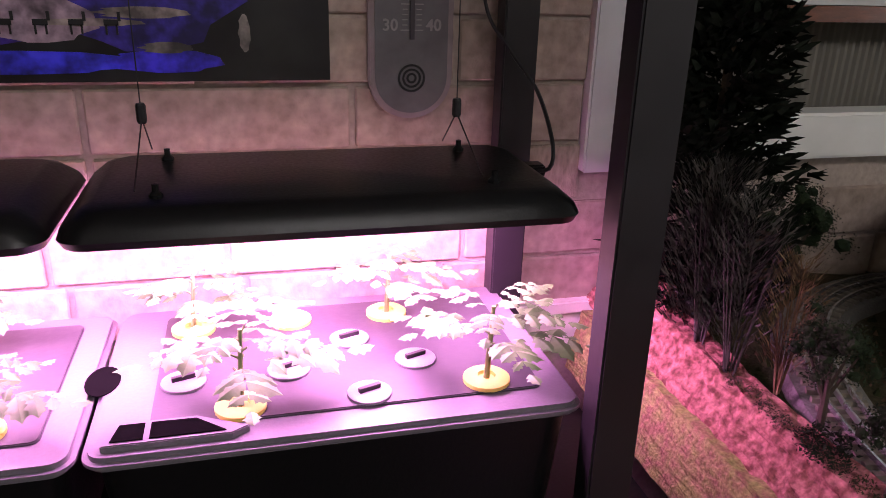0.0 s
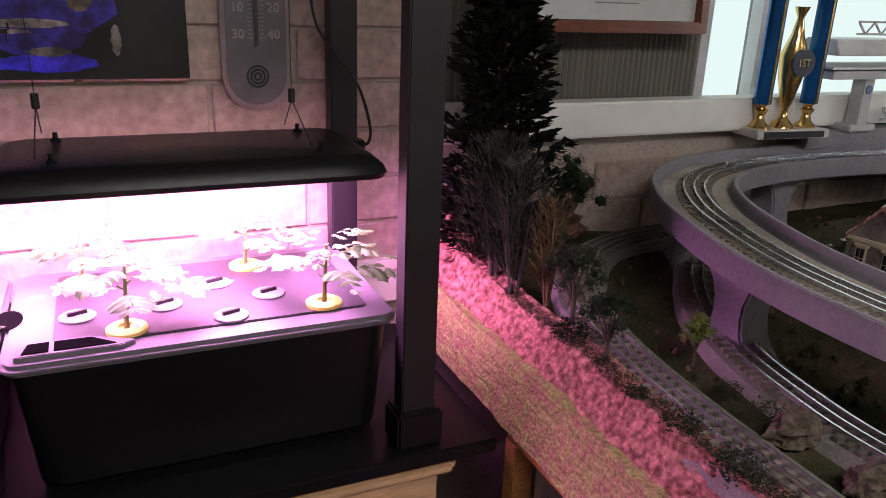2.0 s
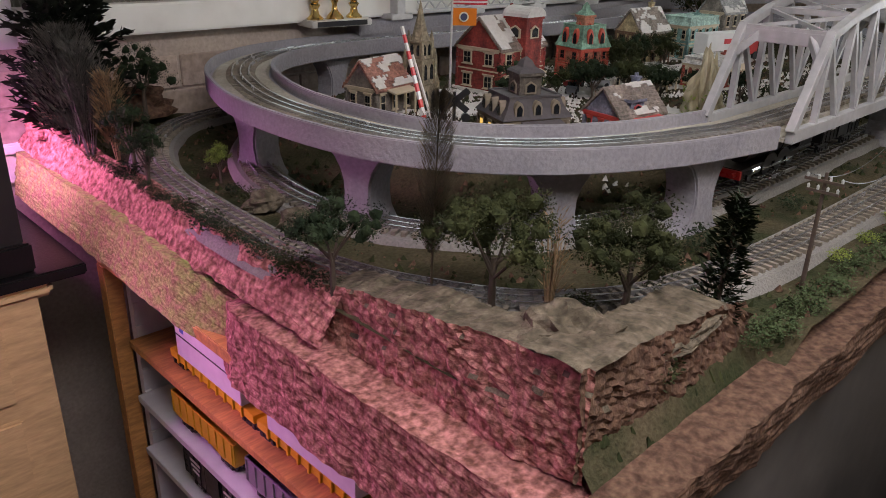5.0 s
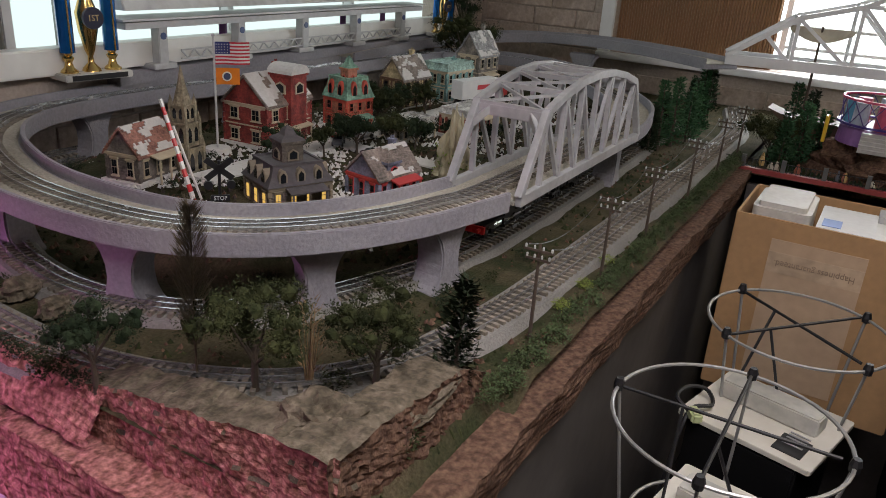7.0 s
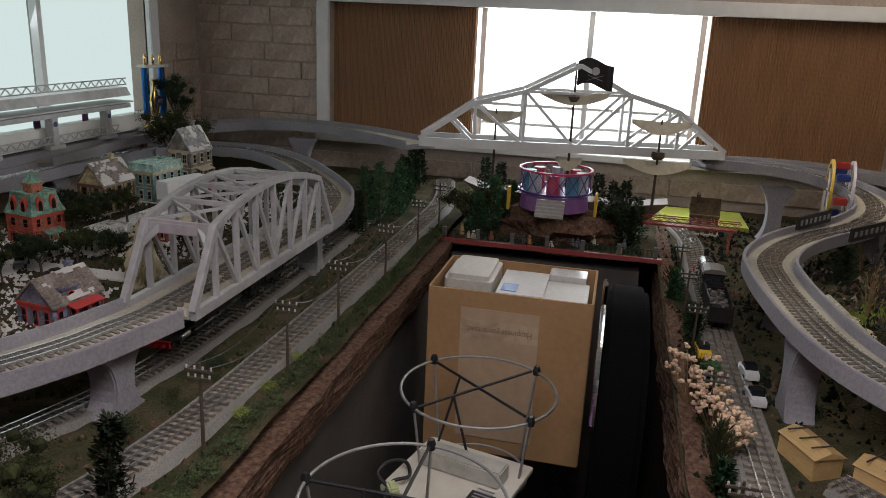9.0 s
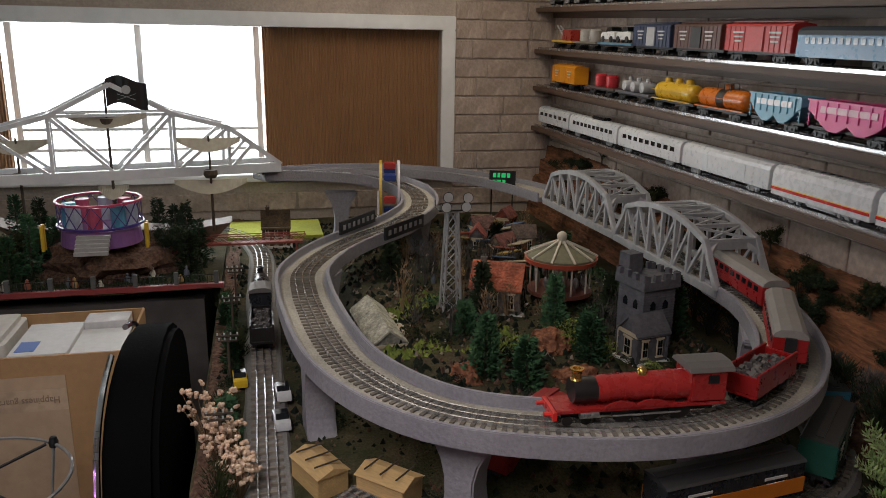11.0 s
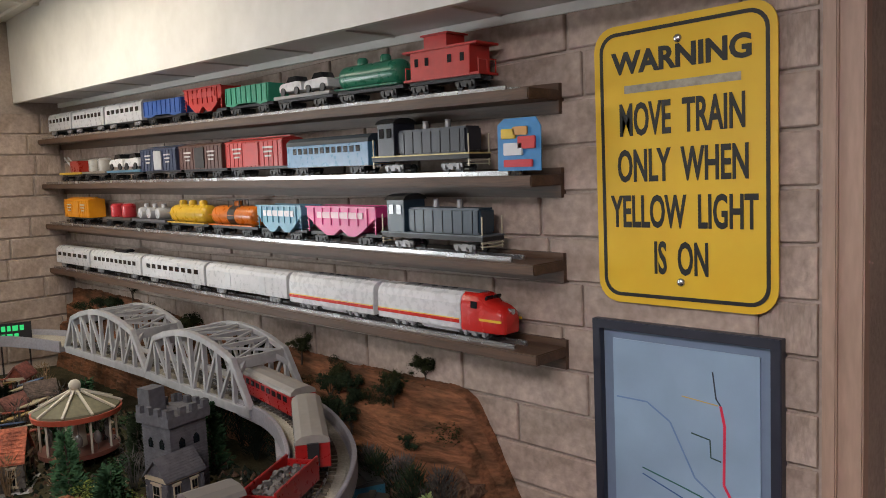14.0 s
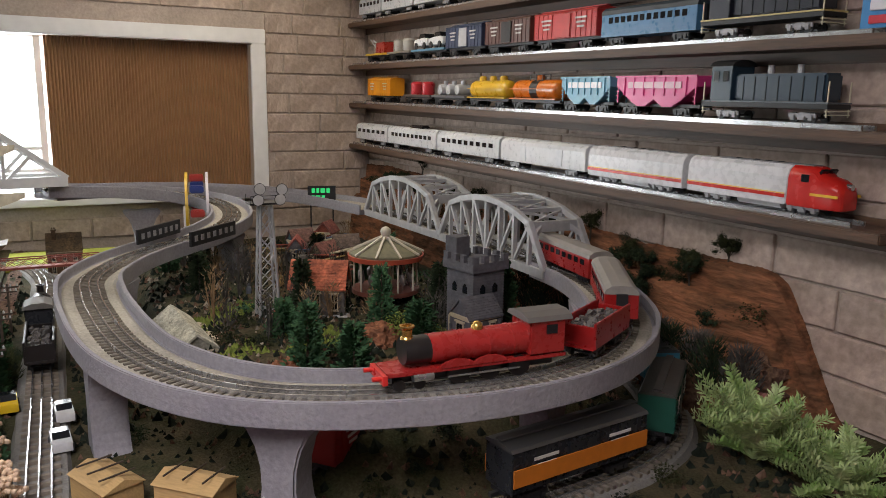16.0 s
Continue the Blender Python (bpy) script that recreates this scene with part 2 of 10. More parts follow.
NWIN = (0.64, 3.05, 1.30, 1.95)
EWIN = (-1.91, 0.37, 1.235, 1.80)
b = bmesh.new()
wall_with_hole(b, "x", YN, 1, XW, XE, [NWIN])
WALL_N = structure("wall_north", b, MORTAR, "pale stone-brick basement wall with wide windows", "wall")
b = bmesh.new()
wall_with_hole(b, "y", XE, 1, YS - WALL, YN + WALL, [EWIN])
WALL_E = structure("wall_east", b, MORTAR, "tan stone-brick wall with a high window", "wall")
b = bmesh.new()
wall_with_hole(b, "x", YS, -1, XW, XE, [(-0.2, 0.64, -0.01, 2.02)])
WALL_S = structure("wall_south", b, MORTAR, "tan stone-brick wall behind display shelves", "wall")
b = bmesh.new()
wall_with_hole(b, "y", XW, -1, YS - WALL, YN + WALL, [])
structure("wall_west", b, MORTAR, "plain tan wall closing the room", "wall")

# soffit over the south shelves, sagging slightly towards the door
SAG = pose(0.85, 0, 1.952, 0, -1.7, 0) @ pose(-0.85, 0, 0)
b = bmesh.new()
box(b, (XW + XE) / 2, YS + 0.075, 0.012, XE - XW, 0.15, 0.012)
for i in range(18):
    box(b, XW + 0.2 + i * 0.28, YS + 0.075, 0.0045, 0.006, 0.148, 0.004)
structure("soffit_board", b, SOFFIT, "white vinyl soffit boards over the shelves", "soffit").matrix_basis = SAG
b = bmesh.new()
box(b, (XW + XE) / 2, YS + 0.157, 0.2, XE - XW, 0.014, 0.4)
structure("soffit_face", b, PAINT_WHITE, "white painted beam face below the ceiling", "soffit").matrix_basis = SAG
b = bmesh.new()
box(b, (XW + XE) / 2, YS + 0.006, -0.003, XE - XW, 0.012, 0.016)
structure("trim", b, PAINT_WHITE, "thin white trim strip along the wall top", "trim").matrix_basis = SAG

# ---- windows ----
PANE_WHITE = glow("window_daylight", (0.93, 0.98, 1.0), 2.6)
CORRUGATED = mat("brown_corrugated_panel", (0.3, 0.165, 0.085), 0.35, vary=0.1, scale=14, bump=0.02, stretch=(1, 1, 0.6))
CORRUGATED_GREY = mat("grey_corrugated_panel", (0.22, 0.21, 0.18), 0.35, vary=0.2, scale=30, bump=0.1, stretch=(1, 1, 0.2))
FRAME_WHITE = mat("window_frame_white", (0.72, 0.72, 0.72), 0.5, vary=0.12, scale=30, bump=0.06)


def corrugated(bm, axis, at, a0, a1, z0, z1, pitch=0.011, depth=0.004):
    """A wavy sheet along x or y."""
    n = max(2, int((a1 - a0) / pitch) * 4)
    rows = []
    for i in range(n + 1):
        a = a0 + (a1 - a0) * i / n
        d = at + depth * math.sin(i * math.pi / 2 + 0.4)
        rows.append([bm.verts.new((a, d, z) if axis == "x" else (d, a, z)) for z in (z0, z1)])
    for p, q in zip(rows, rows[1:]):
        bm.faces.new((p[0], q[0], q[1], p[1]))


win_e = thing("window_1", Matrix(), "white-framed high window with brown corrugated panels and bright daylight", "window", kind="structure")
b = bmesh.new()
y0, y1, z0, z1 = EWIN
fw = 0.055
box(b, XE - 0.008, (y0 + y1) / 2, z1 + fw / 2, 0.024, y1 - y0 + 2 * fw, fw)
box(b, XE - 0.008, y0 - fw / 2, (z0 + z1) / 2, 0.0225, fw, z1 - z0)
box(b, XE - 0.008, y1 + fw / 2, (z0 + z1) / 2, 0.0225, fw, z1 - z0)
part("window_frame", b, FRAME_WHITE, win_e, bevel=0.003)
b = bmesh.new()
box(b, XE - 0.012, (y0 + y1) / 2, z0 - 0.014, 0.05, y1 - y0 + 2 * fw, 0.028)
part("window_sill", b, FRAME_WHITE, win_e, bevel=0.003)
for lo, hi in ((y0, -1.20), (-0.27, y1)):
    b = bmesh.new()
    corrugated(b, "y", XE + 0.05, lo, hi, z0, z1)
    part("panel", b, CORRUGATED, win_e, "brown corrugated plastic panel")
b = bmesh.new()
for yy in (-1.18, -0.74, -0.29):
    box(b, XE + 0.1, yy, (z0 + z1) / 2, 0.02, 0.022, z1 - z0)
for zz in (z0 + 0.09, z0 + 0.17):
    box(b, XE + 0.102, -0.74, zz, 0.016, 0.9, 0.012)
part("mullion", b, FRAME_WHITE, win_e)
b = bmesh.new()
box(b, XE + 0.22, (y0 + y1) / 2, (z0 + z1) / 2, 0.004, y1 - y0 + 0.3, z1 - z0 + 0.2)
tagged(new("backdrop", finish("backdrop", b, PANE_WHITE)), "bright overcast daylight outside the window", "backdrop", "", "structure")

win_n = thing("window_2", Matrix(), "wide basement window with ribbed translucent panels", "window", kind="structure")
x0, x1, z0, z1 = NWIN
b = bmesh.new()
box(b, x0 - 0.03, YN - 0.006, (z0 + z1) / 2 + 0.0, 0.06, 0.03, z1 - z0 + 0.08)
box(b, x1 + 0.03, YN - 0.006, (z0 + z1) / 2, 0.06, 0.03, z1 - z0 + 0.08)
part("window_frame", b, FRAME_WHITE, win_n, bevel=0.003)
b = bmesh.new()
box(b, (x0 + x1) / 2, YN - 0.012, 1.302, x1 - x0, 0.05, 0.062)
part("window_sill", b, PAINT_WHITE, win_n, bevel=0.004)
b = bmesh.new()
corrugated(b, "x", YN + 0.05, x0, 1.225, z0, z1, 0.012)
part("panel", b, CORRUGATED_GREY, win_n, "grey ribbed translucent panel")
for lo, hi in ((1.225, 1.36), (1.385, 1.9), (1.925, 2.5), (2.525, x1)):
    b = bmesh.new()
    corrugated(b, "x", YN + 0.08, lo, hi, z0, z1, 0.012, 0.002)
    part("pane", b, glow("ribbed_pane_light", (0.72, 0.86, 0.84), 0.75), win_n, "ribbed pane glowing with daylight")
b = bmesh.new()
for xx in (1.225, 1.372, 1.912, 2.512):
    box(b, xx, YN + 0.06, (z0 + z1) / 2, 0.022, 0.03, z1 - z0)
part("mullion", b, FRAME_WHITE, win_n)
b = bmesh.new()
box(b, (x0 + x1) / 2, YN + 0.13, (z0 + z1) / 2, x1 - x0 + 0.1, 0.01, z1 - z0 + 0.1)
structure("window_2_outer", b, mat("dim_outside", (0.25, 0.25, 0.24), 0.9), "grey light well behind the window", "backdrop")

# ---- the layout's benches ----
GN, GS, GE = 1.09, 1.045, 1.055   # scenic ground heights of the north, south and east benches


def terrain(name, corners, z, label, rough=0.008, step=0.025, material=GROUND, lift=None):
    """A bumpy sheet of scenic ground over a rectangle x0, x1, y0, y1."""
    xa, xb, ya, yb = corners
    nx, ny = int((xb - xa) / step), int((yb - ya) / step)
    bm = bmesh.new()
    grid = []
    for i in range(nx + 1):
        col = []
        for j in range(ny + 1):
            x, y = xa + (xb - xa) * i / nx, ya + (yb - ya) * j / ny
            h = rough * noise.fractal(Vector((x * 5, y * 5, z)), 1.0, 2.0, 4)
            if lift:
                h += lift(x, y)
            col.append(bm.verts.new((x, y, z + h)))
        grid.append(col)
    for i in range(nx):
        for j in range(ny):
            bm.faces.new((grid[i][j], grid[i + 1][j], grid[i + 1][j + 1], grid[i][j + 1]))
    return structure(name, bm, material, label, "ground", smooth=True)


def ground_north(x, y):
    r = ((x - 1.86) / 0.86) ** 4 + ((y - 0.42) / 0.37) ** 4
    inside = min(1.0, max(0.0, (1.35 - r) / 0.55))
    ledge = min(1.0, max(0.0, (-0.335 - y) / 0.02)) * min(1.0, max(0.0, (1.02 - x) / 0.06))
    return -0.006 - 0.034 * ledge + 0.062 * inside * inside * (3 - 2 * inside)


terrain("ground_north", (0.645, XE, -0.385, YN), GN, "olive green scenic ground of the town bench", lift=ground_north)


def ground_south(x, y):
    r = ((x - 2.15) / 0.82) ** 4 + ((y + 1.78) / 0.38) ** 4
    inside = min(1.0, max(0.0, (1.3 - r) / 0.6))
    return 0.06 * inside * inside * (3 - 2 * inside)


terrain("ground_south", (0.95, XE, YS, -1.05), GS, "olive brown scenic ground of the fairground bench", lift=ground_south)
terrain("ground_east", (2.50, XE, -1.05, -0.38), GE, "scenic ground under the pirate ride")

PLYWOOD = mat("grey_bench_board", (0.11, 0.1, 0.095), 0.8, spec=0.2, vary=0.2, scale=25, bump=0.1)
b = bmesh.new()
box(b, (0.64 + XE) / 2 + 0.02, -0.365, 0.52, XE - 0.66, 0.02, 1.0)
box(b, (2.56 + XE) / 2, -0.70, 0.52, 0.9, 0.6, 0.98)
box(b, (1.0 + XE) / 2, -1.11, 0.5, XE - 1.0, 0.02, 1.0)
structure("bench_front", b, PLYWOOD, "grey painted board below the train table edge", "bench")


def rock_strip(name, path, height, depth, label, material, seed, lean=0.02, rough=0.014, steps=18, ends=(False, False), top=None):
    """A band of rough cast rock along a path: top ledge and face."""
    bm = bmesh.new()
    line = smooth_path(path, 0.0055)
    rows = []
    steps = int(steps * 1.3)
    for i, (p, s) in enumerate(zip(line, across(line))):
        row = []
        e = min(1.0, i / 10 if ends[0] else 1.0, (len(line) - 1 - i) / 10 if ends[1] else 1.0)
        p = p + s * 0.04 * (1 - e) - V((0, 0, 0.03 * (1 - e)))
        for k in range(4):
            u = depth * (1 - k / 4)
            q = p + s * u
            q.z += rough * (0.4 * noise.fractal(q * 14 + Vector((seed, 0, 0)), 1.0, 2.0, 3) + 0.3 * noise.noise(q * 150))
            row.append(bm.verts.new(q))
        for k in range(steps + 1):
            v = k / steps
            q = p - s * (lean * v) + Vector((0, 0, -height * v))
            q -= s * rough * (0.5 * noise.fractal(q * 12 + Vector((seed, 3, 0)), 1.0, 2.0, 3) + 0.3 * noise.noise(V((q.x * 70, q.y * 70, q.z * 28))) + 0.3 * noise.noise(q * 130) + 0.2 * noise.noise(q * 300))
            row.append(bm.verts.new(q))
        rows.append(row)
    for a, c in zip(rows, rows[1:]):
        for i in range(len(a) - 1):
            bm.faces.new((a[i], c[i], c[i + 1], a[i + 1]))
    me = finish(name, bm, material, smooth=False)
    if top:
        me.materials.append(top)
        for f in me.polygons:
            f.material_index = int(f.normal.z > 0.55)
    return tagged(new(name, me), label, "rock")


V = Vector
MOSS = mat("mossy_bank", (0.27, 0.3, 0.1), 1.0, spec=0.1, vary=0.6, scale=220, bump=1.0, second=(0.28, 0.17, 0.11), mix_scale=60)
rock_strip("rock_fascia", [V((0.60, 0.99, 1.065)), V((0.605, 0.55, 1.055)), V((0.602, 0.17, 1.043))], 0.085, 0.05, "mossy yellow-green scenic bank edging the train table", MOSS, 1, rough=0.009, ends=(False, True))
rock_strip("rock_ridge", [V((0.635, 1.0, 1.13)), V((0.645, 0.72, 1.105)), V((0.645, 0.4, 1.10)), V((0.65, 0.0, 1.10))], 0.055, 0.03, "low pinkish rock ridge beside the track", ROCK_RED, 4, rough=0.012, lean=0.03)
rock_strip("rock_fascia", [V((0.60, 0.27, 1.036)), V((0.597, 0.0, 1.038)), V((0.60, -0.40, 1.04))], 0.11, 0.07, "rough red cast rock fascia at the table corner", ROCK_RED, 2, rough=0.011, lean=0.008, steps=22, ends=(True, False))
rock_strip("rock_fascia", [V((0.60, -0.41, 1.052)), V((1.0, -0.412, 1.058)), V((1.8, -0.412, 1.06)), V((2.52, -0.412, 1.06))], 0.085, 0.05, "dark brown rock fascia along the aisle", ROCK_BROWN, 3, lean=-0.015, rough=0.011)
rock_strip("rock_bluff", [V((0.650, 0.10, 1.085)), V((0.650, 0.02, 1.108)), V((0.650, -0.12, 1.132)), V((0.648, -0.25, 1.15)), V((0.648, -0.346, 1.163))], 0.115, 0.06, "red cast rock bluff with a flat top", ROCK_RED, 5, rough=0.012, lean=0.006, steps=22, ends=(True, False), top=ROCK_GREY)
rock_strip("rock_bluff", [V((0.638, -0.338, 1.163)), V((0.74, -0.34, 1.153)), V((0.88, -0.34, 1.142)), V((0.97, -0.338, 1.10)), V((1.03, -0.338, 1.07))], 0.11, 0.06, "dark rock bluff above the aisle ledge", ROCK_BROWN, 6, rough=0.012, lean=0.004, ends=(False, True), top=ROCK_GREY)
rock_strip("rock_fascia", [V((XE, -1.06, 1.05)), V((2.2, -1.055, 1.05)), V((1.5, -1.055, 1.05)), V((0.97, -1.05, 1.05))][::-1], 0.12, -0.04, "brown rock fascia edging the fairground bench", ROCK_BROWN, 7, lean=-0.01)


def boulder(x, y, z, sx, sy, sz, seed, label="grey-brown cast boulder on the scenic ground", material=ROCK_BROWN, turn=0.0):
    bm = bmesh.new()
    bmesh.ops.create_icosphere(bm, subdivisions=4, radius=1)
    for v in bm.verts:
        d = v.co.normalized()
        k = 1 + 0.28 * noise.fractal(d * 1.7 + V((seed, 0, 0)), 1, 2, 4) + 0.13 * noise.cell(d * 3 + V((seed, 0, 0))) + 0.07 * noise.noise(d * 8) + 0.04 * noise.noise(d * 20)
        v.co = V((d.x * sx * k, d.y * sy * k, max(-0.3 * sz, d.z * sz * k)))
    ob = tagged(new("boulder", finish("boulder", bm, material)), label, "rock", "boulders")
    ob.matrix_basis = pose(x, y, z, 0, 0, turn)
    return ob


boulder(0.715, -0.275, 1.135, 0.045, 0.055, 0.03, 3, turn=35, material=ROCK_GREY)
boulder(0.675, -0.17, 1.12, 0.02, 0.09, 0.014, 5, material=ROCK_GREY)
boulder(0.83, -0.325, 1.125, 0.08, 0.02, 0.014, 6, material=ROCK_GREY)
boulder(0.755, 0.33, 1.10, 0.03, 0.02, 0.022, 8, "brown rock between the tracks", ROCK_GREY)
boulder(0.75, 0.24, 1.10, 0.025, 0.018, 0.02, 9, "brown rock between the tracks", ROCK_GREY)
boulder(0.66, 0.93, 1.12, 0.05, 0.05, 0.05, 11, "dark red rock below the window sill", ROCK_RED)
boulder(0.84, 0.96, 1.12, 0.08, 0.035, 0.05, 12, "dark brown rock outcrop against the wall", ROCK_BROWN)

# ---- track and viaducts ----
UP = Vector((0, 0, 1))


def track(name, path, label, gauge=0.032, ties=True):
    """Three rails on ties along a path of rail-bed points."""
    t = thing(name, Matrix(), label, "track")
    line = smooth_path(path, 0.012)
    for k, u in enumerate((-gauge / 2, 0.0, gauge / 2)):
        bm = bmesh.new()
        sweep(bm, line, [(u - 0.0016, 0.005), (u + 0.0016, 0.005), (u + 0.0012, 0.011), (u - 0.0012, 0.011)])
        part("rail", bm, RAIL, t, "dark centre rail" if k == 1 else "")
    bm = bmesh.new()
    for p, s in zip(line[::1], across(line)[::1]):
        box(bm, p.x, p.y, p.z + 0.0028, 0.055, 0.0062, 0.0056, math.degrees(math.atan2(s.y, s.x)))
    ob = part("tie", bm, TIE, t)
    ob["kind"] = "stuff"
    return t


def roadbed(name, path, label, half=0.036, material=BALLAST):
    bm = bmesh.new()
    sweep(bm, smooth_path(path, 0.03), [(-half - 0.014, -0.02), (half + 0.014, -0.02), (half, 0.0), (-half, 0.0)])
    return structure(name, bm, material, label, "roadbed")


def viaduct(name, path, label, half=0.066, drop=0.016):
    t = thing(name, Matrix(), label, "viaduct")
    line = smooth_path(path, 0.03)
    bm = bmesh.new()
    sweep(bm, line, [(-half, -drop), (half, -drop), (half, 0.019), (half - 0.008, 0.019), (half - 0.0085, 0.0), (-half + 0.0085, 0.0), (-half + 0.008, 0.019), (-half, 0.019)])
    part("girder", bm, VIADUCT, t, bevel=0.0015)
    bm = bmesh.new()
    sweep(bm, line, [(-half + 0.013, 0.0005), (half - 0.013, 0.0005), (half - 0.018, 0.003), (-half + 0.018, 0.003)])
    part("ballast", bm, BALLAST, t, "tan ballast bed")
    return t


def pier(x, y, z0, z1, turn, wide=0.11, label="grey flared concrete-look viaduct pier"):
    """A flared pier: a broad cap on a waisted stem."""
    t = thing("viaduct_pier", pose(x, y, z0, 0, 0, turn), label, "pier", "viaduct piers")
    h = z1 - z0
    prof = [(-wide * 0.44, 0), (wide * 0.44, 0)]
    right = [(0.43, 0.04), (0.32, 0.13), (0.24, 0.26), (0.21, 0.42), (0.22, 0.58), (0.28, 0.74), (0.38, 0.87), (0.5, 0.95), (0.5, 1.0)]
    outline = prof + [(wide * a, h * c) for a, c in right] + [(-wide * a, h * c) for a, c in right[::-1]]
    bm = bmesh.new()
    prism(bm, outline, -0.027, 0.027, pose(0, 0, 0, 90))
    part("stem", bm, VIADUCT, t, bevel=0.003)
    return t


DZ = 1.218
N_WEST = [(2.75, 0.85, DZ), (2.3, 0.88, DZ), (1.7, 0.89, DZ), (1.38, 0.91, DZ), (1.16, 0.885, DZ), (1.03, 0.815, DZ), (0.94, 0.70, DZ), (0.885, 0.57, DZ), (0.855, 0.46, DZ), (0.845, 0.36, DZ),
          (0.848, 0.25, DZ), (0.862, 0.16, DZ), (0.893, 0.085, DZ), (0.94, 0.022, DZ), (0.995, -0.025, DZ), (1.055, -0.06, DZ), (1.13, -0.093, DZ), (1.20, -0.112, DZ), (1.31, -0.135, DZ)]
N_EAST = [(1.95, -0.142, DZ), (2.1, -0.13, DZ), (2.32, -0.07, DZ), (2.56, 0.09, DZ), (2.78, 0.28, DZ), (2.9, 0.48, DZ), (2.89, 0.68, DZ), (2.75, 0.83, DZ)]
viaduct("viaduct", [V(p) for p in N_WEST], "grey curved model railway viaduct with ballasted deck", half=0.066)
viaduct("viaduct", [V(p) for p in N_EAST], "grey curved viaduct behind the town", half=0.066)
roadbed_n = N_WEST + [(1.62, -0.14, DZ)] + N_EAST
track("viaduct_track", [V(p) for p in roadbed_n], "three-rail track on the town viaduct")
N_FAR = [(2.3, 0.95, 1.235), (2.75, 0.95, 1.25), (3.05, 0.86, 1.262), (3.25, 0.64, 1.275), (3.22, 0.35, 1.29), (3.05, 0.05, 1.30), (2.86, -0.2, 1.305)]
viaduct("viaduct", [V(p) for p in N_FAR], "grey viaduct curving along the far corner", half=0.07)

S_LOOP = [(1.80, -2.215, DZ), (1.66, -2.20, DZ), (1.53, -2.155, DZ), (1.40, -2.085, DZ), (1.302, -1.995, DZ), (1.248, -1.915, DZ), (1.216, -1.83, DZ), (1.206, -1.74, DZ), (1.213, -1.655, DZ), (1.235, -1.567, DZ), (1.268, -1.487, DZ), (1.318, -1.417, DZ), (1.40, -1.355, DZ), (1.51, -1.308, DZ),
          (1.63, -1.284, DZ), (1.763, -1.27, DZ), (1.90, -1.262, DZ), (2.055, -1.27, DZ), (2.22, -1.335, DZ), (2.36, -1.43, DZ), (2.5, -1.56, 1.222), (2.68, -1.67, 1.235), (2.86, -1.68, 1.255), (2.98, -1.58, 1.275), (3.0, -1.40, 1.295), (2.96, -1.18, 1.31)]
viaduct("viaduct", [V(p) for p in S_LOOP], "grey curved viaduct looping round the fairground", half=0.061)
track("viaduct_track", [V(p) for p in S_LOOP], "three-rail track round the fairground loop")
S_FAR = [(2.98, -1.18, 1.298), (3.10, -1.4, 1.29), (3.18, -1.65, 1.275), (3.17, -1.92, 1.25), (3.05, -2.12, 1.225), (2.86, -2.20, DZ)]
viaduct("viaduct", [V(p) for p in S_FAR], "grey viaduct along the window wall", half=0.065)
track("viaduct_track", [V(p) for p in [(1.80, -2.215, DZ), (2.3, -2.235, DZ), (2.86, -2.20, DZ)]], "three-rail track through the arch bridges")

# ground level lines
TN = GN + 0.006
FRONT = [(1.35, 0.935, TN), (1.05, 0.93, TN), (0.90, 0.885, TN), (0.80, 0.79, TN), (0.735, 0.665, TN), (0.705, 0.55, TN), (0.690, 0.42, TN), (0.684, 0.29, TN), (0.683, 0.16, TN), (0.697, 0.065, TN), (0.728, -0.025, TN), (0.80, -0.143, TN), (0.915, -0.224, TN), (1.086, -0.262, TN), (1.3, -0.278, TN), (1.8, -0.285, TN), (2.4, -0.29, TN), (2.9, -0.28, TN), (3.3, -0.2, TN)]
INNER = [(1.25, 0.865, TN), (1.08, 0.805, TN), (0.978, 0.715, TN), (0.895, 0.60, TN), (0.842, 0.48, TN), (0.82, 0.38, TN), (0.812, 0.285, TN), (0.828, 0.18, TN), (0.875, 0.08, TN), (0.965, 0.0, TN), (1.1, -0.055, TN), (1.3, -0.10, TN), (1.7, -0.11, TN), (2.3, -0.10, TN), (2.9, -0.08, TN)]
for line, text in ((FRONT, "three-rail track along the table edge"), (INNER, "three-rail track under the viaduct")):
    roadbed("roadbed", [V(p) for p in line], "grey ballast under the ground level track", material=mat("ballast_grey", (0.2, 0.19, 0.175), 0.95, vary=0.3, scale=260, bump=0.7))
    track("ground_track", [V(p) for p in line], text)
TS = GS + 0.008
S_GROUND = [(0.98, -1.19, TS), (1.3, -1.175, TS), (1.9, -1.17, TS), (2.4, -1.166, TS), (2.9, -1.16, TS), (3.2, -1.05, TS), (3.3, -0.8, TS)]
S_OUTER = [(1.38, -1.29, TS), (1.25, -1.42, TS), (1.195, -1.58, TS), (1.183, -1.70, TS), (1.188, -1.83, TS), (1.212, -1.97, TS), (1.27, -2.085, TS), (1.37, -2.17, TS), (1.57, -2.25, TS)]
for line, text in ((S_GROUND, "three-rail track along the fairground bench edge"), (S_OUTER, "three-rail track curving under the viaduct")):
    roadbed("roadbed", [V(p) for p in line], "grey ballast under the ground level track", material=MATS["ballast_grey"])
    track("ground_track", [V(p) for p in line], text)

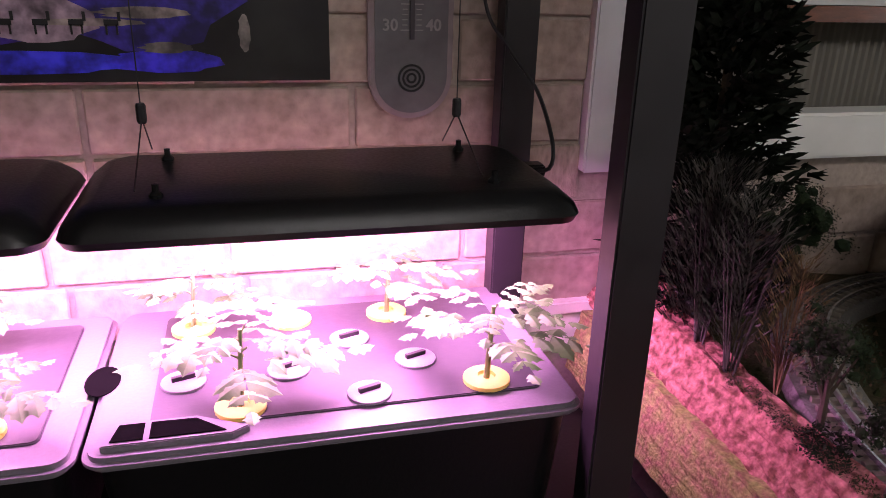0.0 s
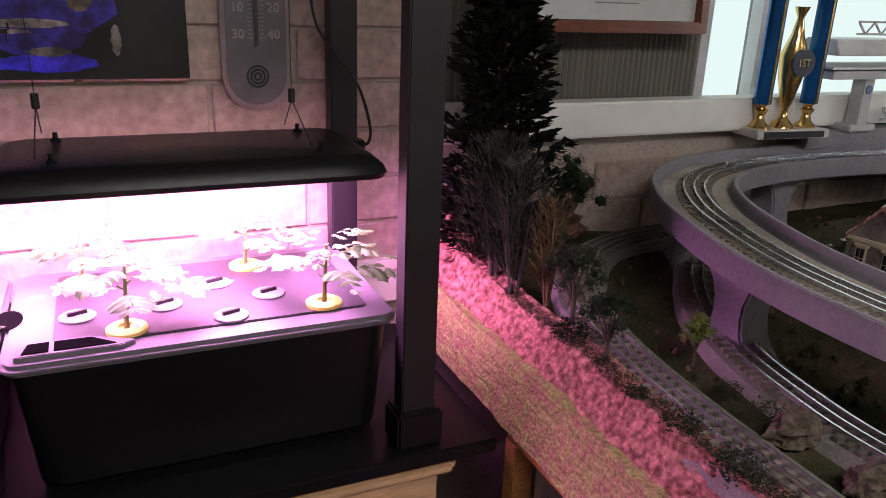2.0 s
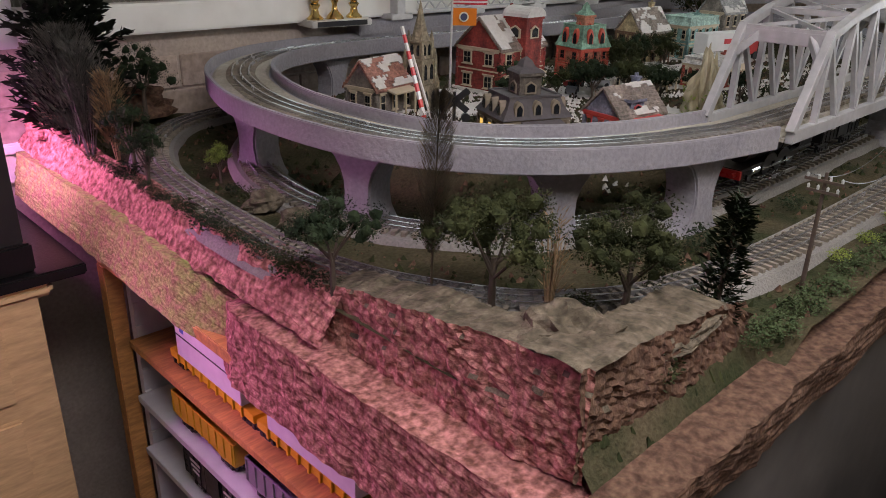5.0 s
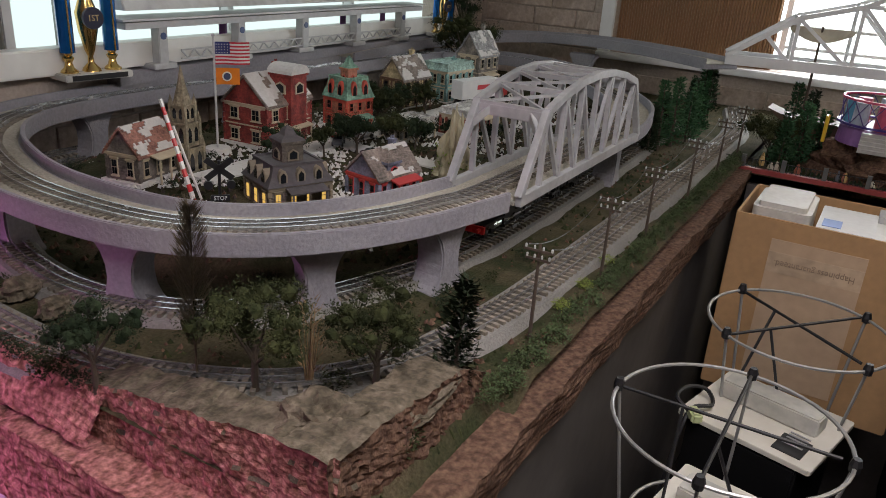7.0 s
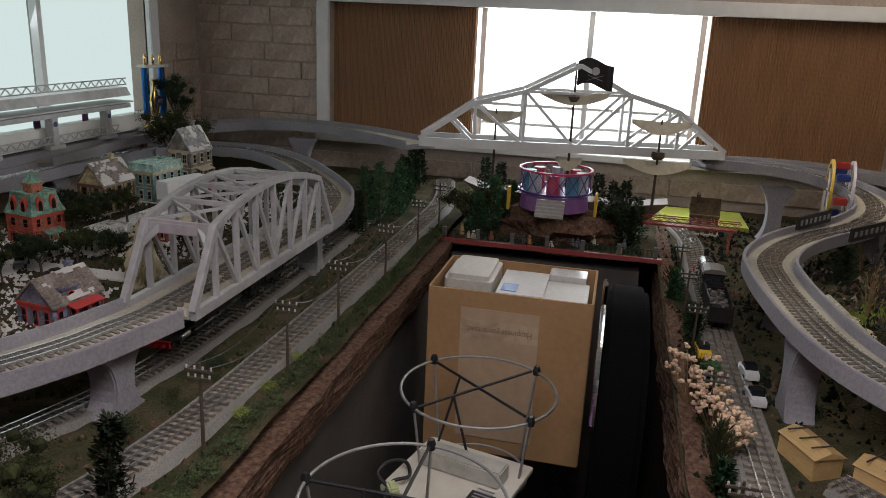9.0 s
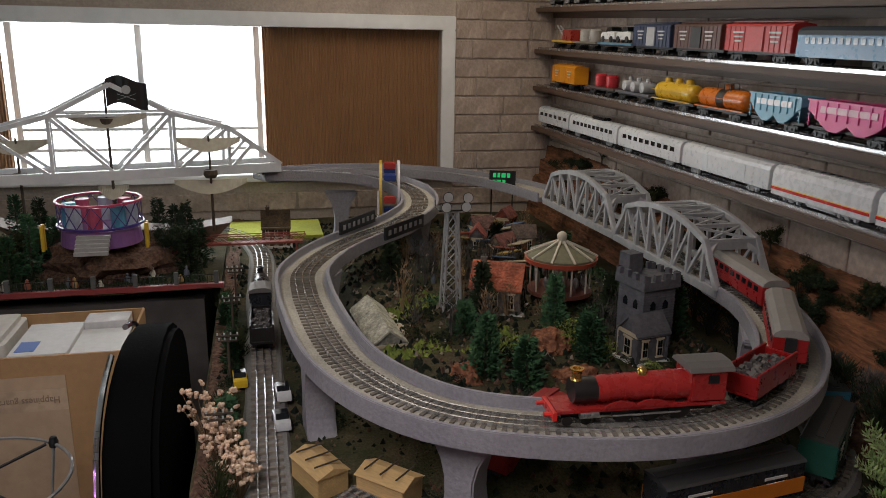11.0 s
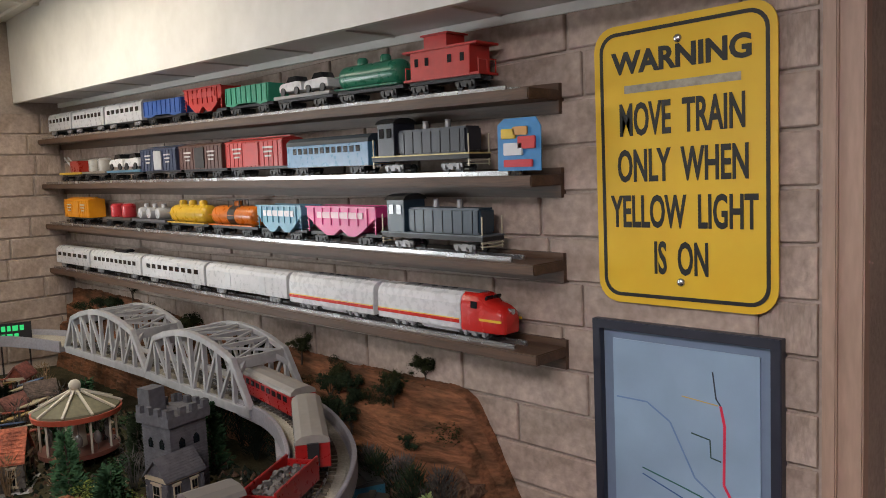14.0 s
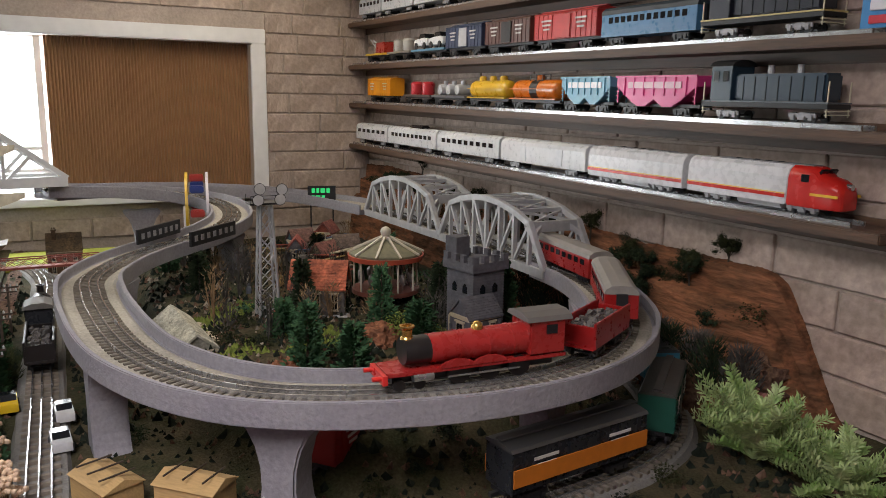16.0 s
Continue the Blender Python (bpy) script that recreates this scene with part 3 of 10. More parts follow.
for x, y, turn in ((0.87, 0.53, 95), (0.85, 0.20, 105), (1.0, -0.025, 150), (1.195, -0.125, 175), (2.0, -0.135, 5), (2.5, 0.06, 30), (1.03, 0.815, 60), (1.3, 0.9, 5), (1.75, 0.89, 0), (2.3, 0.88, 0)):
    pier(x, y, GN - 0.01, DZ - 0.015, turn)
for x, y, turn in ((1.285, -1.46, 50), (1.62, -1.268, 5), (2.1, -1.32, -25), (1.29, -1.85, 115), (1.55, -2.12, 150), (2.6, -1.65, -30)):
    pier(x, y, GS - 0.01, DZ - 0.015, turn)
for x, y, turn, z in ((3.0, -1.45, 90, 1.235), (3.16, -1.75, 90, 1.225), (3.2, 0.4, 90, 1.24), (2.95, 0.9, 30, 1.21)):
    pier(x, y, GS - 0.01, z, turn)


# ---- bridges ----
def arch_bridge(name, m, length, width, h_end, h_mid, label, panels=8, material=SILVER, member=0.009):
    """A bowed through-truss: two side trusses, floor girders, portals and top bracing."""
    t = thing(name, m, label, "bridge")
    xs = [length * i / panels for i in range(panels + 1)]

    def top(i):
        u = (xs[i] - xs[1]) / (xs[-2] - xs[1])
        return h_end + (h_mid - h_end) * (1 - (2 * u - 1) ** 2)
    tops = [V((xs[i], 0, top(i))) for i in range(1, panels)]
    for y in (-width / 2, width / 2):
        bm = bmesh.new()
        box(bm, length / 2, y, 0.006, length, 0.012, 0.02)
        part("bottom_chord", bm, material, t, bevel=0.001)
        bm = bmesh.new()
        pts = [V((0.0, y, 0.012))] + [V((p.x, y, p.z)) for p in tops] + [V((length, y, 0.012))]
        for p, q in zip(pts, pts[1:]):
            bar(bm, p, q + (q - p).normalized() * 0.004, 0.013, 0.014)
        part("top_chord", bm, material, t, bevel=0.001)
        for i in range(1, panels):
            p = tops[i - 1]
            bm = bmesh.new()
            bar(bm, V((p.x, y, 0.01)), V((p.x, y, p.z)), member, member)
            part("post", bm, material, t)
            if i < panels - 1:
                q = tops[i]
                bm = bmesh.new()
                if i < panels / 2:
                    bar(bm, V((p.x, y, p.z)), V((q.x, y, 0.012)), member * 0.8, member * 0.8)
                else:
                    bar(bm, V((p.x, y, 0.012)), V((q.x, y, q.z)), member * 0.8, member * 0.8)
                part("diagonal", bm, material, t)
    for i, p in enumerate(tops):
        bm = bmesh.new()
        bar(bm, V((p.x, -width / 2, p.z)), V((p.x, width / 2, p.z)), member, member)
        part("top_strut", bm, material, t)
        if i < len(tops) - 1:
            q = tops[i + 1]
            bm = bmesh.new()
            bar(bm, V((p.x, -width / 2, p.z)), V((q.x, width / 2, q.z)), member * 0.6, member * 0.6)
            bar(bm, V((p.x, width / 2, p.z - 0.001)), V((q.x, -width / 2, q.z - 0.001)), member * 0.6, member * 0.6)
            part("top_bracing", bm, material, t)
    for p, foot in ((tops[0], 0.0), (tops[-1], length)):
        bm = bmesh.new()
        for y, s in ((-width / 2, 1), (width / 2, -1)):
            bar(bm, V((p.x + (foot - p.x) * 0.28, y, p.z * 0.72)), V((p.x, y + s * width * 0.22, p.z - 0.006)), 0.009, 0.012)
        bar(bm, V((p.x, -width / 2, p.z - 0.01)), V((p.x, width / 2, p.z - 0.01)), 0.012, 0.02)
        part("portal", bm, material, t, bevel=0.001)
    bm = bmesh.new()
    box(bm, length / 2, 0, 0.0, length, width - 0.014, 0.006)
    part("deck", bm, BALLAST, t, "tan ballast bridge deck")
    return t


arch_bridge("arch_bridge", pose(1.31, -0.14, DZ - 0.004, 0, 0, 0), 0.65, 0.135, 0.145, 0.185, "silver-grey steel arch truss railway bridge beside the town", panels=8)
arch_bridge("arch_bridge", pose(1.735, -2.215, DZ - 0.004, 0, 0, -1), 0.53, 0.13, 0.108, 0.143, "weathered grey arch truss bridge by the wall", panels=8)
arch_bridge("arch_bridge", pose(2.27, -2.225, DZ - 0.004, 0, 0, 2), 0.53, 0.13, 0.108, 0.143, "weathered grey arch truss bridge, far span", panels=8)


def cantilever(m, length, width, label):
    """A long pale bridge with a peaked top chord, drawn along x."""
    t = thing("cantilever_bridge", m, label, "bridge")
    prof = [(0, 0.01), (0.18, 0.135), (0.34, 0.18), (0.51, 0.27), (0.68, 0.18), (0.84, 0.135), (1.0, 0.01)]
    low = [V((a * length, 0, 0)) for a, _ in prof]
    top = [V((a * length, 0, c)) for a, c in prof]
    for y in (-width / 2, width / 2):
        w = V((0, y, 0))
        bm = bmesh.new()
        box(bm, length / 2, y, 0.0, length, 0.014, 0.03)
        part("bottom_chord", bm, SILVER_LIGHT, t, bevel=0.001)
        bm = bmesh.new()
        for p, q in zip(top, top[1:]):
            bar(bm, p + w, q + w, 0.014, 0.014)
        part("top_chord", bm, SILVER_LIGHT, t)
        for p, q in ((low[1], top[1]), (low[2], top[2]), (low[4], top[4]), (low[5], top[5])):
            bm = bmesh.new()
            bar(bm, p + w, q + w, 0.010, 0.010)
            part("post", bm, SILVER_LIGHT, t)
        for p, q in ((top[1], low[2]), (top[2], low[3]), (low[3], top[4]), (top[5], low[4]), (low[1], top[0].lerp(top[1], 0.55)), (low[5], top[6].lerp(top[5], 0.55))):
            bm = bmesh.new()
            bar(bm, p + w, q + w, 0.010, 0.010)
            part("diagonal", bm, SILVER_LIGHT, t)
        bm = bmesh.new()
        bar(bm, top[2] + w, top[4] + w, 0.009, 0.009)
        part("middle_strut", bm, SILVER_LIGHT, t)
    for p in top[1:-1]:
        bm = bmesh.new()
        bar(bm, p - V((0, width / 2, 0)), p + V((0, width / 2, 0)), 0.009, 0.009)
        part("top_strut", bm, SILVER_LIGHT, t)
    bm = bmesh.new()
    box(bm, length / 2, 0, -0.006, length, width - 0.016, 0.012)
    part("deck", bm, VIADUCT, t, "grey bridge deck")
    return t


cantilever(look((2.74, -0.23, 1.345), (2.94, -1.23, 1.345)) @ pose(0, 0, 0, -90, 0, 0) @ pose(0, 0, 0, 0, 0, 90), 1.02, 0.13, "long pale metal cantilever truss bridge across the window")

# ---- wall shelves, sign and map ----
SHELVES = [(1.828, 1.7), (1.690, 1.05), (1.547, 0.9), (1.399, 0.45)]   # height at the near end, slight sag in degrees


def shelf_pose(k, x):
    z, deg = SHELVES[k]
    return pose(x, 0, z + (x - 1.10) * math.tan(radians(deg)), 0, -deg, 0)


for k in range(4):
    t = thing("wall_shelf", shelf_pose(k, 1.10) @ pose(-1.10, 0, 0), "narrow walnut-brown wall shelf with a metal track", "shelf", "train display shelves")
    bm = bmesh.new()
    box(bm, (1.10 + XE) / 2, YS + 0.047, -0.009, XE - 1.10, 0.094, 0.018)
    part("board", bm, WOOD_DARK, t, bevel=0.002)
    bm = bmesh.new()
    box(bm, (1.10 + XE) / 2, YS + 0.008, -0.014, XE - 1.10, 0.014, 0.05)
    part("cleat", bm, WOOD_DARK, t)
    bm = bmesh.new()
    box(bm, (1.16 + XE) / 2, YS + 0.076, 0.004, XE - 1.16, 0.005, 0.008)
    part("rail", bm, RAIL, t, "bright metal rail")
    bm = bmesh.new()
    box(bm, (1.16 + XE) / 2, YS + 0.044, 0.004, XE - 1.16, 0.005, 0.008)
    part("rail", bm, RAIL, t, "bright metal rail")


def rounded(w, h, r, n=6):
    pts = []
    for cx, cy, a0 in ((w / 2 - r, h / 2 - r, 0), (-w / 2 + r, h / 2 - r, 90), (-w / 2 + r, -h / 2 + r, 180), (w / 2 - r, -h / 2 + r, 270)):
        for i in range(n + 1):
            a = radians(a0 + 90 * i / n)
            pts.append((cx + r * math.cos(a), cy + r * math.sin(a)))
    return pts


def ring(bm, outer, inner, lo, hi):
    """A flat band between two outlines with equal counts."""
    n = len(outer)
    vs = [[bm.verts.new((x, y, z)) for x, y in o] for o, z in ((outer, lo), (inner, lo), (inner, hi), (outer, hi))]
    for i in range(n):
        j = (i + 1) % n
        for a, c in ((0, 1), (1, 2), (2, 3), (3, 0)):
            bm.faces.new((vs[a][i], vs[a][j], vs[c][j], vs[c][i]))


def words(text, size, material, parent, m, stretch=1.0, bold=0.0):
    """Raised lettering in the built-in font, as a mesh."""
    cu = bpy.data.curves.new("lettering", "FONT")
    cu.body, cu.size, cu.align_x, cu.align_y, cu.extrude, cu.offset = text, size, "CENTER", "CENTER", 0.0006, bold
    cu.resolution_u = 3
    tmp = bpy.data.objects.new("tmp", cu)
    scene.collection.objects.link(tmp)
    dg = bpy.context.evaluated_depsgraph_get()
    dg.update()
    me = bpy.data.meshes.new_from_object(tmp.evaluated_get(dg))
    bpy.data.objects.remove(tmp)
    me.name = "lettering"
    me.materials.clear()
    me.materials.append(material)
    ob = new("lettering", me)
    ob.parent = parent
    ob.matrix_basis = m @ Matrix.Diagonal((stretch, 1, 1, 1))
    return ob


# south wall faces +y: x runs to the viewer's left there, so boards are turned by 180 degrees
def on_south(x, z, off):
    return pose(x, YS + off, z, 90, 0, 180)


sign = thing("warning_sign", on_south(0.888, 1.698, 0.012) @ Matrix.Diagonal((0.928, 0.928, 1, 1)), "yellow metal railway warning sign with black lettering", "sign")
b = bmesh.new()
prism(b, rounded(0.305, 0.457, 0.038), 0, 0.003)
part("plate", b, SIGN_YELLOW, sign)
b = bmesh.new()
ring(b, rounded(0.283, 0.435, 0.03), rounded(0.271, 0.423, 0.025), 0.0032, 0.0038)
part("border", b, SIGN_BLACK, sign)
for text, y, size, st in (("WARNING", 0.165, 0.048, 1.0), ("MOVE  TRAIN", 0.072, 0.073, 0.475), ("ONLY  WHEN", -0.003, 0.073, 0.485), ("YELLOW  LIGHT", -0.078, 0.073, 0.465), ("IS  ON", -0.153, 0.073, 0.455)):
    words(text, size, SIGN_BLACK, sign, pose(0, y, 0.0036), st, 0.0016)
b = bmesh.new()
box(b, 0.002, 0.124, 0.0034, 0.195, 0.0125, 0.0008)
part("blanked_strip", b, mat("strip_grey", (0.42, 0.38, 0.3), 0.5, vary=0.4, scale=90, bump=0.1), sign, "scraped grey strip below the heading")
for y in (0.193, -0.188):
    b = bmesh.new()
    lathe(b, [(0.0001, 0.0075), (0.004, 0.0072), (0.0065, 0.005), (0.007, 0.0031)][::-1], 12, (0, y, 0))
    part("bolt", b, RAIL, sign, "steel bolt head", smooth=True)

MAP_BLUE = mat("map_blue", (0.3, 0.42, 0.56), 0.35, vary=0.12, scale=12, bump=0.02, mix_scale=5)
MAP_MAT = mat("map_mount", (0.17, 0.23, 0.33), 0.7, vary=0.08, scale=50, bump=0.03)
FRAME_NAVY = mat("frame_navy", (0.03, 0.033, 0.05), 0.4, vary=0.15, scale=40, bump=0.05)
pic = thing("framed_map", on_south(0.891, 1.248, 0.002) @ Matrix.Diagonal((0.98, 0.98, 1, 1)), "framed blue transit line map with red lettering", "picture")
W, Hh = 0.307, 0.425
b = bmesh.new()
ring(b, rounded(W, Hh, 0.001), rounded(W - 0.03, Hh - 0.03, 0.001), 0, 0.02)
part("frame", b, FRAME_NAVY, pic, bevel=0.001)
b = bmesh.new()
prism(b, rounded(W - 0.03, Hh - 0.03, 0.001), 0.002, 0.008)
part("mount", b, MAP_MAT, pic)
b = bmesh.new()
prism(b, rounded(W - 0.066, Hh - 0.062, 0.001), 0.0085, 0.0105)
part("map_sheet", b, MAP_BLUE, pic)
RED_INK = mat("red_ink", (0.7, 0.02, 0.02), 0.6, vary=0.05, bump=0)
for colour, width, pts in (((0.02, 0.03, 0.05), 0.002, [(0.05, 0.15), (0.055, 0.11), (0.062, 0.10)]), ((0.75, 0.03, 0.08), 0.004, [(0.062, 0.10), (0.068, 0.07), (0.066, -0.02), (0.083, -0.05)]),
                           ((0.15, 0.25, 0.45), 0.0025, [(-0.115, 0.085), (-0.06, 0.085), (-0.02, 0.06), (0.02, -0.02), (0.07, -0.055)]), ((0.02, 0.06, 0.05), 0.002, [(0.015, 0.05), (0.045, 0.045), (0.046, 0.018), (0.062, 0.015)]),
                           ((0.02, 0.12, 0.1), 0.002, [(-0.07, -0.025), (0.0, -0.04), (0.08, -0.06)]), ((0.05, 0.12, 0.3), 0.002, [(-0.07, -0.035), (0.0, -0.058), (0.075, -0.072)]),
                           ((0.7, 0.2, 0.3), 0.002, [(-0.03, -0.075), (0.04, -0.085), (0.08, -0.082)]), ((0.75, 0.03, 0.05), 0.003, [(0.085, -0.05), (0.088, -0.08), (0.05, -0.095), (0.02, -0.13), (-0.02, -0.13)]),
                           ((0.75, 0.03, 0.05), 0.0025, [(0.086, -0.08), (0.085, -0.13), (0.075, -0.19)]), ((0.6, 0.42, 0.1), 0.0015, [(0.0, 0.105), (0.058, 0.1)]), ((0.02, 0.2, 0.12), 0.002, [(0.088, -0.08), (0.092, -0.15), (0.04, -0.16)])):
    b = bmesh.new()
    for p, q in zip(pts, pts[1:]):
        bar(b, V((*p, 0.0108)), V((*q, 0.0108)), width, 0.0006)
    part("route_line", b, mat("ink_%d%d%d" % tuple(int(c * 99) for c in colour), colour, 0.6, vary=0.05, bump=0), pic)
words("C", 0.052, RED_INK, pic, pose(-0.106, -0.157, 0.0108), 0.68, 0.0016)
words("HICAGO", 0.040, RED_INK, pic, pose(-0.030, -0.162, 0.0108, 0, 0, -1), 0.74, 0.0015)

# door casing beside the sign
b = bmesh.new()
for x, w in ((0.665, 0.05), (-0.225, 0.05)):
    box(b, x, YS + 0.008, 1.03, w, 0.024, 2.06)
    box(b, x + 0.012, YS + 0.022, 1.03, 0.014, 0.008, 2.056)
box(b, 0.22, YS + 0.008, 2.09, 0.94, 0.024, 0.06)
structure("door_casing", b, mat("casing_tan", (0.42, 0.29, 0.22), 0.5, vary=0.15, scale=25, bump=0.08, stretch=(6, 6, 1)), "tan painted wooden door casing", "door frame", bevel=0.002)
b = bmesh.new()
box(b, 0.22, YS - 0.09, 1.01, 0.84, 0.03, 2.02)
structure("door_1", b, mat("door_tan", (0.36, 0.26, 0.2), 0.5, vary=0.15, scale=25, stretch=(6, 6, 1)), "plain closed tan door", "door")
# ceiling light
cl = thing("ceiling_light", pose(2.55, -1.75, ZC - 0.012), "recessed fluorescent ceiling light with a yellowed diffuser", "lamp")
b = bmesh.new()
ring(b, rounded(1.2, 0.6, 0.002), rounded(1.15, 0.55, 0.002), -0.012, 0.004)
part("frame", b, PAINT_WHITE, cl)
b = bmesh.new()
prism(b, rounded(1.15, 0.55, 0.002), -0.002, 0.002)
part("diffuser", b, glow("yellow_diffuser", (1.0, 0.72, 0.2), 1.1), cl)
# added fixture, invented to go with the fill lamp over the aisle
copy_thing(cl, pose(0.5, -0.8, ZC - 0.012))

# ---- plant shelf: hoods, tubs, posts, dresser ----
def hood(x, label):
    t = thing("grow_light_hood", pose(x, 0.842, 1.296), label, "lamp", "grow light hoods")
    bm = bmesh.new()
    rings = []
    for w, d, z in ((0.42, 0.18, -0.006), (0.448, 0.208, -0.011), (0.454, 0.213, -0.004), (0.446, 0.206, 0.005), (0.418, 0.188, 0.017), (0.40, 0.175, 0.020)):
        rings.append([bm.verts.new((px, py, z)) for px, py in rounded(w, d, 0.022)])
    for a, c in zip(rings, rings[1:]):
        for i in range(len(a)):
            j = (i + 1) % len(a)
            bm.faces.new((a[i], a[j], c[j], c[i]))
    bm.faces.new(rings[0][::-1])
    bm.faces.new(rings[-1])
    part("shell", bm, BLACK_PLASTIC, t, smooth=True)
    bm = bmesh.new()
    prism(bm, rounded(0.37, 0.16, 0.01), -0.0105, -0.0065)
    part("led_panel", bm, glow("grow_leds", (1.0, 0.6, 1.0), 6.0), t, "glowing pinkish-white light panel")
    for u in (-0.15, 0.15):
        for v in (-0.075, 0.075):
            bm = bmesh.new()
            lathe(bm, [(0.006, 0.0), (0.006, 0.003), (0.003, 0.006), (0.003, 0.012), (0.0001, 0.0125)], 10, (u, v * 0.85, 0.0195))
            part("eyelet", bm, BLACK_PLASTIC, t)
    return t


h1 = hood(0.24, "black plastic grow light hood glowing pink beneath")
copy_thing(h1, pose(-0.219, 0.842, 1.296))


def tub(x):
    t = thing("garden_tub", pose(x + 0.001, 0.825, 0.957) @ Matrix.Diagonal((1, 1, 1.05, 1)), "grey plastic hydroponic garden tub with a dark deck", "planter", "hydroponic tubs")
    bm = bmesh.new()
    rings = []
    for w, d, z in ((0.37, 0.24, 0.0), (0.40, 0.26, 0.01), (0.425, 0.275, 0.148)):
        rings.append([bm.verts.new((px, py, z)) for px, py in rounded(w, d, 0.03)])
    for a, c in zip(rings, rings[1:]):
        for i in range(len(a)):
            j = (i + 1) % len(a)
            bm.faces.new((a[i], a[j], c[j], c[i]))
    bm.faces.new(rings[0][::-1])
    bm.faces.new(rings[-1])
    part("basin", bm, BLACK_PLASTIC, t, "dark plastic basin", smooth=True)
    bm = bmesh.new()
    prism(bm, rounded(0.442, 0.285, 0.02), 0.147, 0.16)
    part("rim", bm, GREY_PLASTIC, t, "light grey plastic rim", bevel=0.005, smooth=True)
    bm = bmesh.new()
    prism(bm, rounded(0.36, 0.222, 0.008), 0.159, 0.1625, pose(0.01, 0.004, 0))
    part("deck", bm, mat("deck_grey", (0.045, 0.042, 0.05), 0.45, vary=0.12, scale=120, bump=0.05), t, "dark grey planting deck", bevel=0.001)
    # feeding port
    bm = bmesh.new()
    prism(bm, [(-0.205, -0.131), (-0.1, -0.131), (-0.085, -0.122), (-0.13, -0.098), (-0.195, -0.098), (-0.205, -0.104)], 0.158, 0.166)
    port = part("feed_port", bm, GREY_PLASTIC, t, bevel=0.001)
    # flat pads on the port: the dark inside is only their colour
    for o in ([(-0.198, -0.127), (-0.172, -0.127), (-0.172, -0.103), (-0.193, -0.103)], [(-0.167, -0.127), (-0.105, -0.127), (-0.13, -0.104), (-0.167, -0.103)]):
        bm = bmesh.new()
        prism(bm, o, 0.1662, 0.1672)
        part("opening", bm, HOLE_SHADE, port, "flat black pad painted as a shaded hollow")
    # a flat oval whose black stands for the shade in a hole
    bm = bmesh.new()
    prism(bm, [(-0.2199 + 0.016 * math.cos(k * math.pi / 10), -0.012 + 0.028 * math.sin(k * math.pi / 10)) for k in range(20)], 0.1602, 0.1612)
    part("grip_hole", bm, HOLE_SHADE, t, "flat dark oval painted as a shaded hole in the rim")
    return t


YELLOW_CAP = mat("yellow_label", (0.75, 0.6, 0.12), 0.6, vary=0.12, scale=60)
CAP_GREY = mat("cap_grey", (0.2, 0.18, 0.21), 0.45, vary=0.1, scale=150)
LEAF = mat("tomato_leaf", (0.16, 0.27, 0.1), 0.55, vary=0.3, scale=60, bump=0.2, second=(0.08, 0.15, 0.05), mix_scale=25, island=0.25)
STEM = mat("tomato_stem", (0.22, 0.28, 0.1), 0.6, vary=0.2, scale=60)
CAPS = [(0.021, 0.028), (0.081, -0.028), (0.025, -0.083), (-0.144, -0.029), (-0.046, -0.025)]
POTS = [(-0.092, -0.084, 1.25), (-0.14, 0.082, 1.05), (0.071, 0.083, 1.15), (0.14, -0.082, 1.25), (-0.037, 0.084, 0.0)]


def cap(x, y, parent_x):
    t = thing("pod_cap", pose(parent_x + x, 0.82 + y, 0.957 + 0.1707, 0, 0, 20), "round grey plastic pod cap with a slot", "cap", "pod caps")
    bm = bmesh.new()
    lathe(bm, [(0.021, 0), (0.021, 0.0025), (0.018, 0.004), (0.0001, 0.0042)], 20)
    part("disc", bm, CAP_GREY, t, smooth=True)
    bm = bmesh.new()
    box(bm, 0, 0, 0.006, 0.022, 0.004, 0.005)
    part("grip", bm, SIGN_BLACK, t)
    return t


def compound_leaf(bm, base, direction, length, rnd):
    """A drooping tomato leaf: a midrib with toothed leaflets, each a folded blade."""
    d = Vector(direction).normalized()
    side = d.cross(UP).normalized()
    pts = []
    for k in range(6):
        u = k / 5
        pts.append(Vector(base) + d * length * u + UP * (length * (0.35 * u - 0.6 * u * u)))
    for k in range(1, 6):
        for s in ((-1, 1) if k < 5 else (0,)):
            ll = length * (0.36 if k < 5 else 0.44) * rnd.uniform(0.8, 1.15) * (0.7 + 0.3 * (k in (2, 3)))
            dd = (side * s + d * (0.55 if s else 1) - UP * rnd.uniform(0.0, 0.35)).normalized()
            wv = dd.cross(UP).normalized() * ll * 0.38
            p = pts[k]
            outline = [(0, 0), (0.2, 0.75), (0.32, 0.55), (0.45, 1.0), (0.58, 0.62), (0.72, 0.7), (0.82, 0.32), (1, 0)]
            mid = [bm.verts.new(p + dd * ll * a - UP * ll * 0.25 * a * a) for a, w in outline]
            for sg in (1, -1):
                edge = [bm.verts.new(p + dd * ll * a + wv * w * sg - UP * (ll * 0.25 * a * a + 0.12 * ll * w)) for a, w in outline]
                for i in range(len(outline) - 1):
                    vs = [mid[i], mid[i + 1], edge[i + 1], edge[i]]
                    if sg < 0:
                        vs.reverse()
                    bm.faces.new(vs)


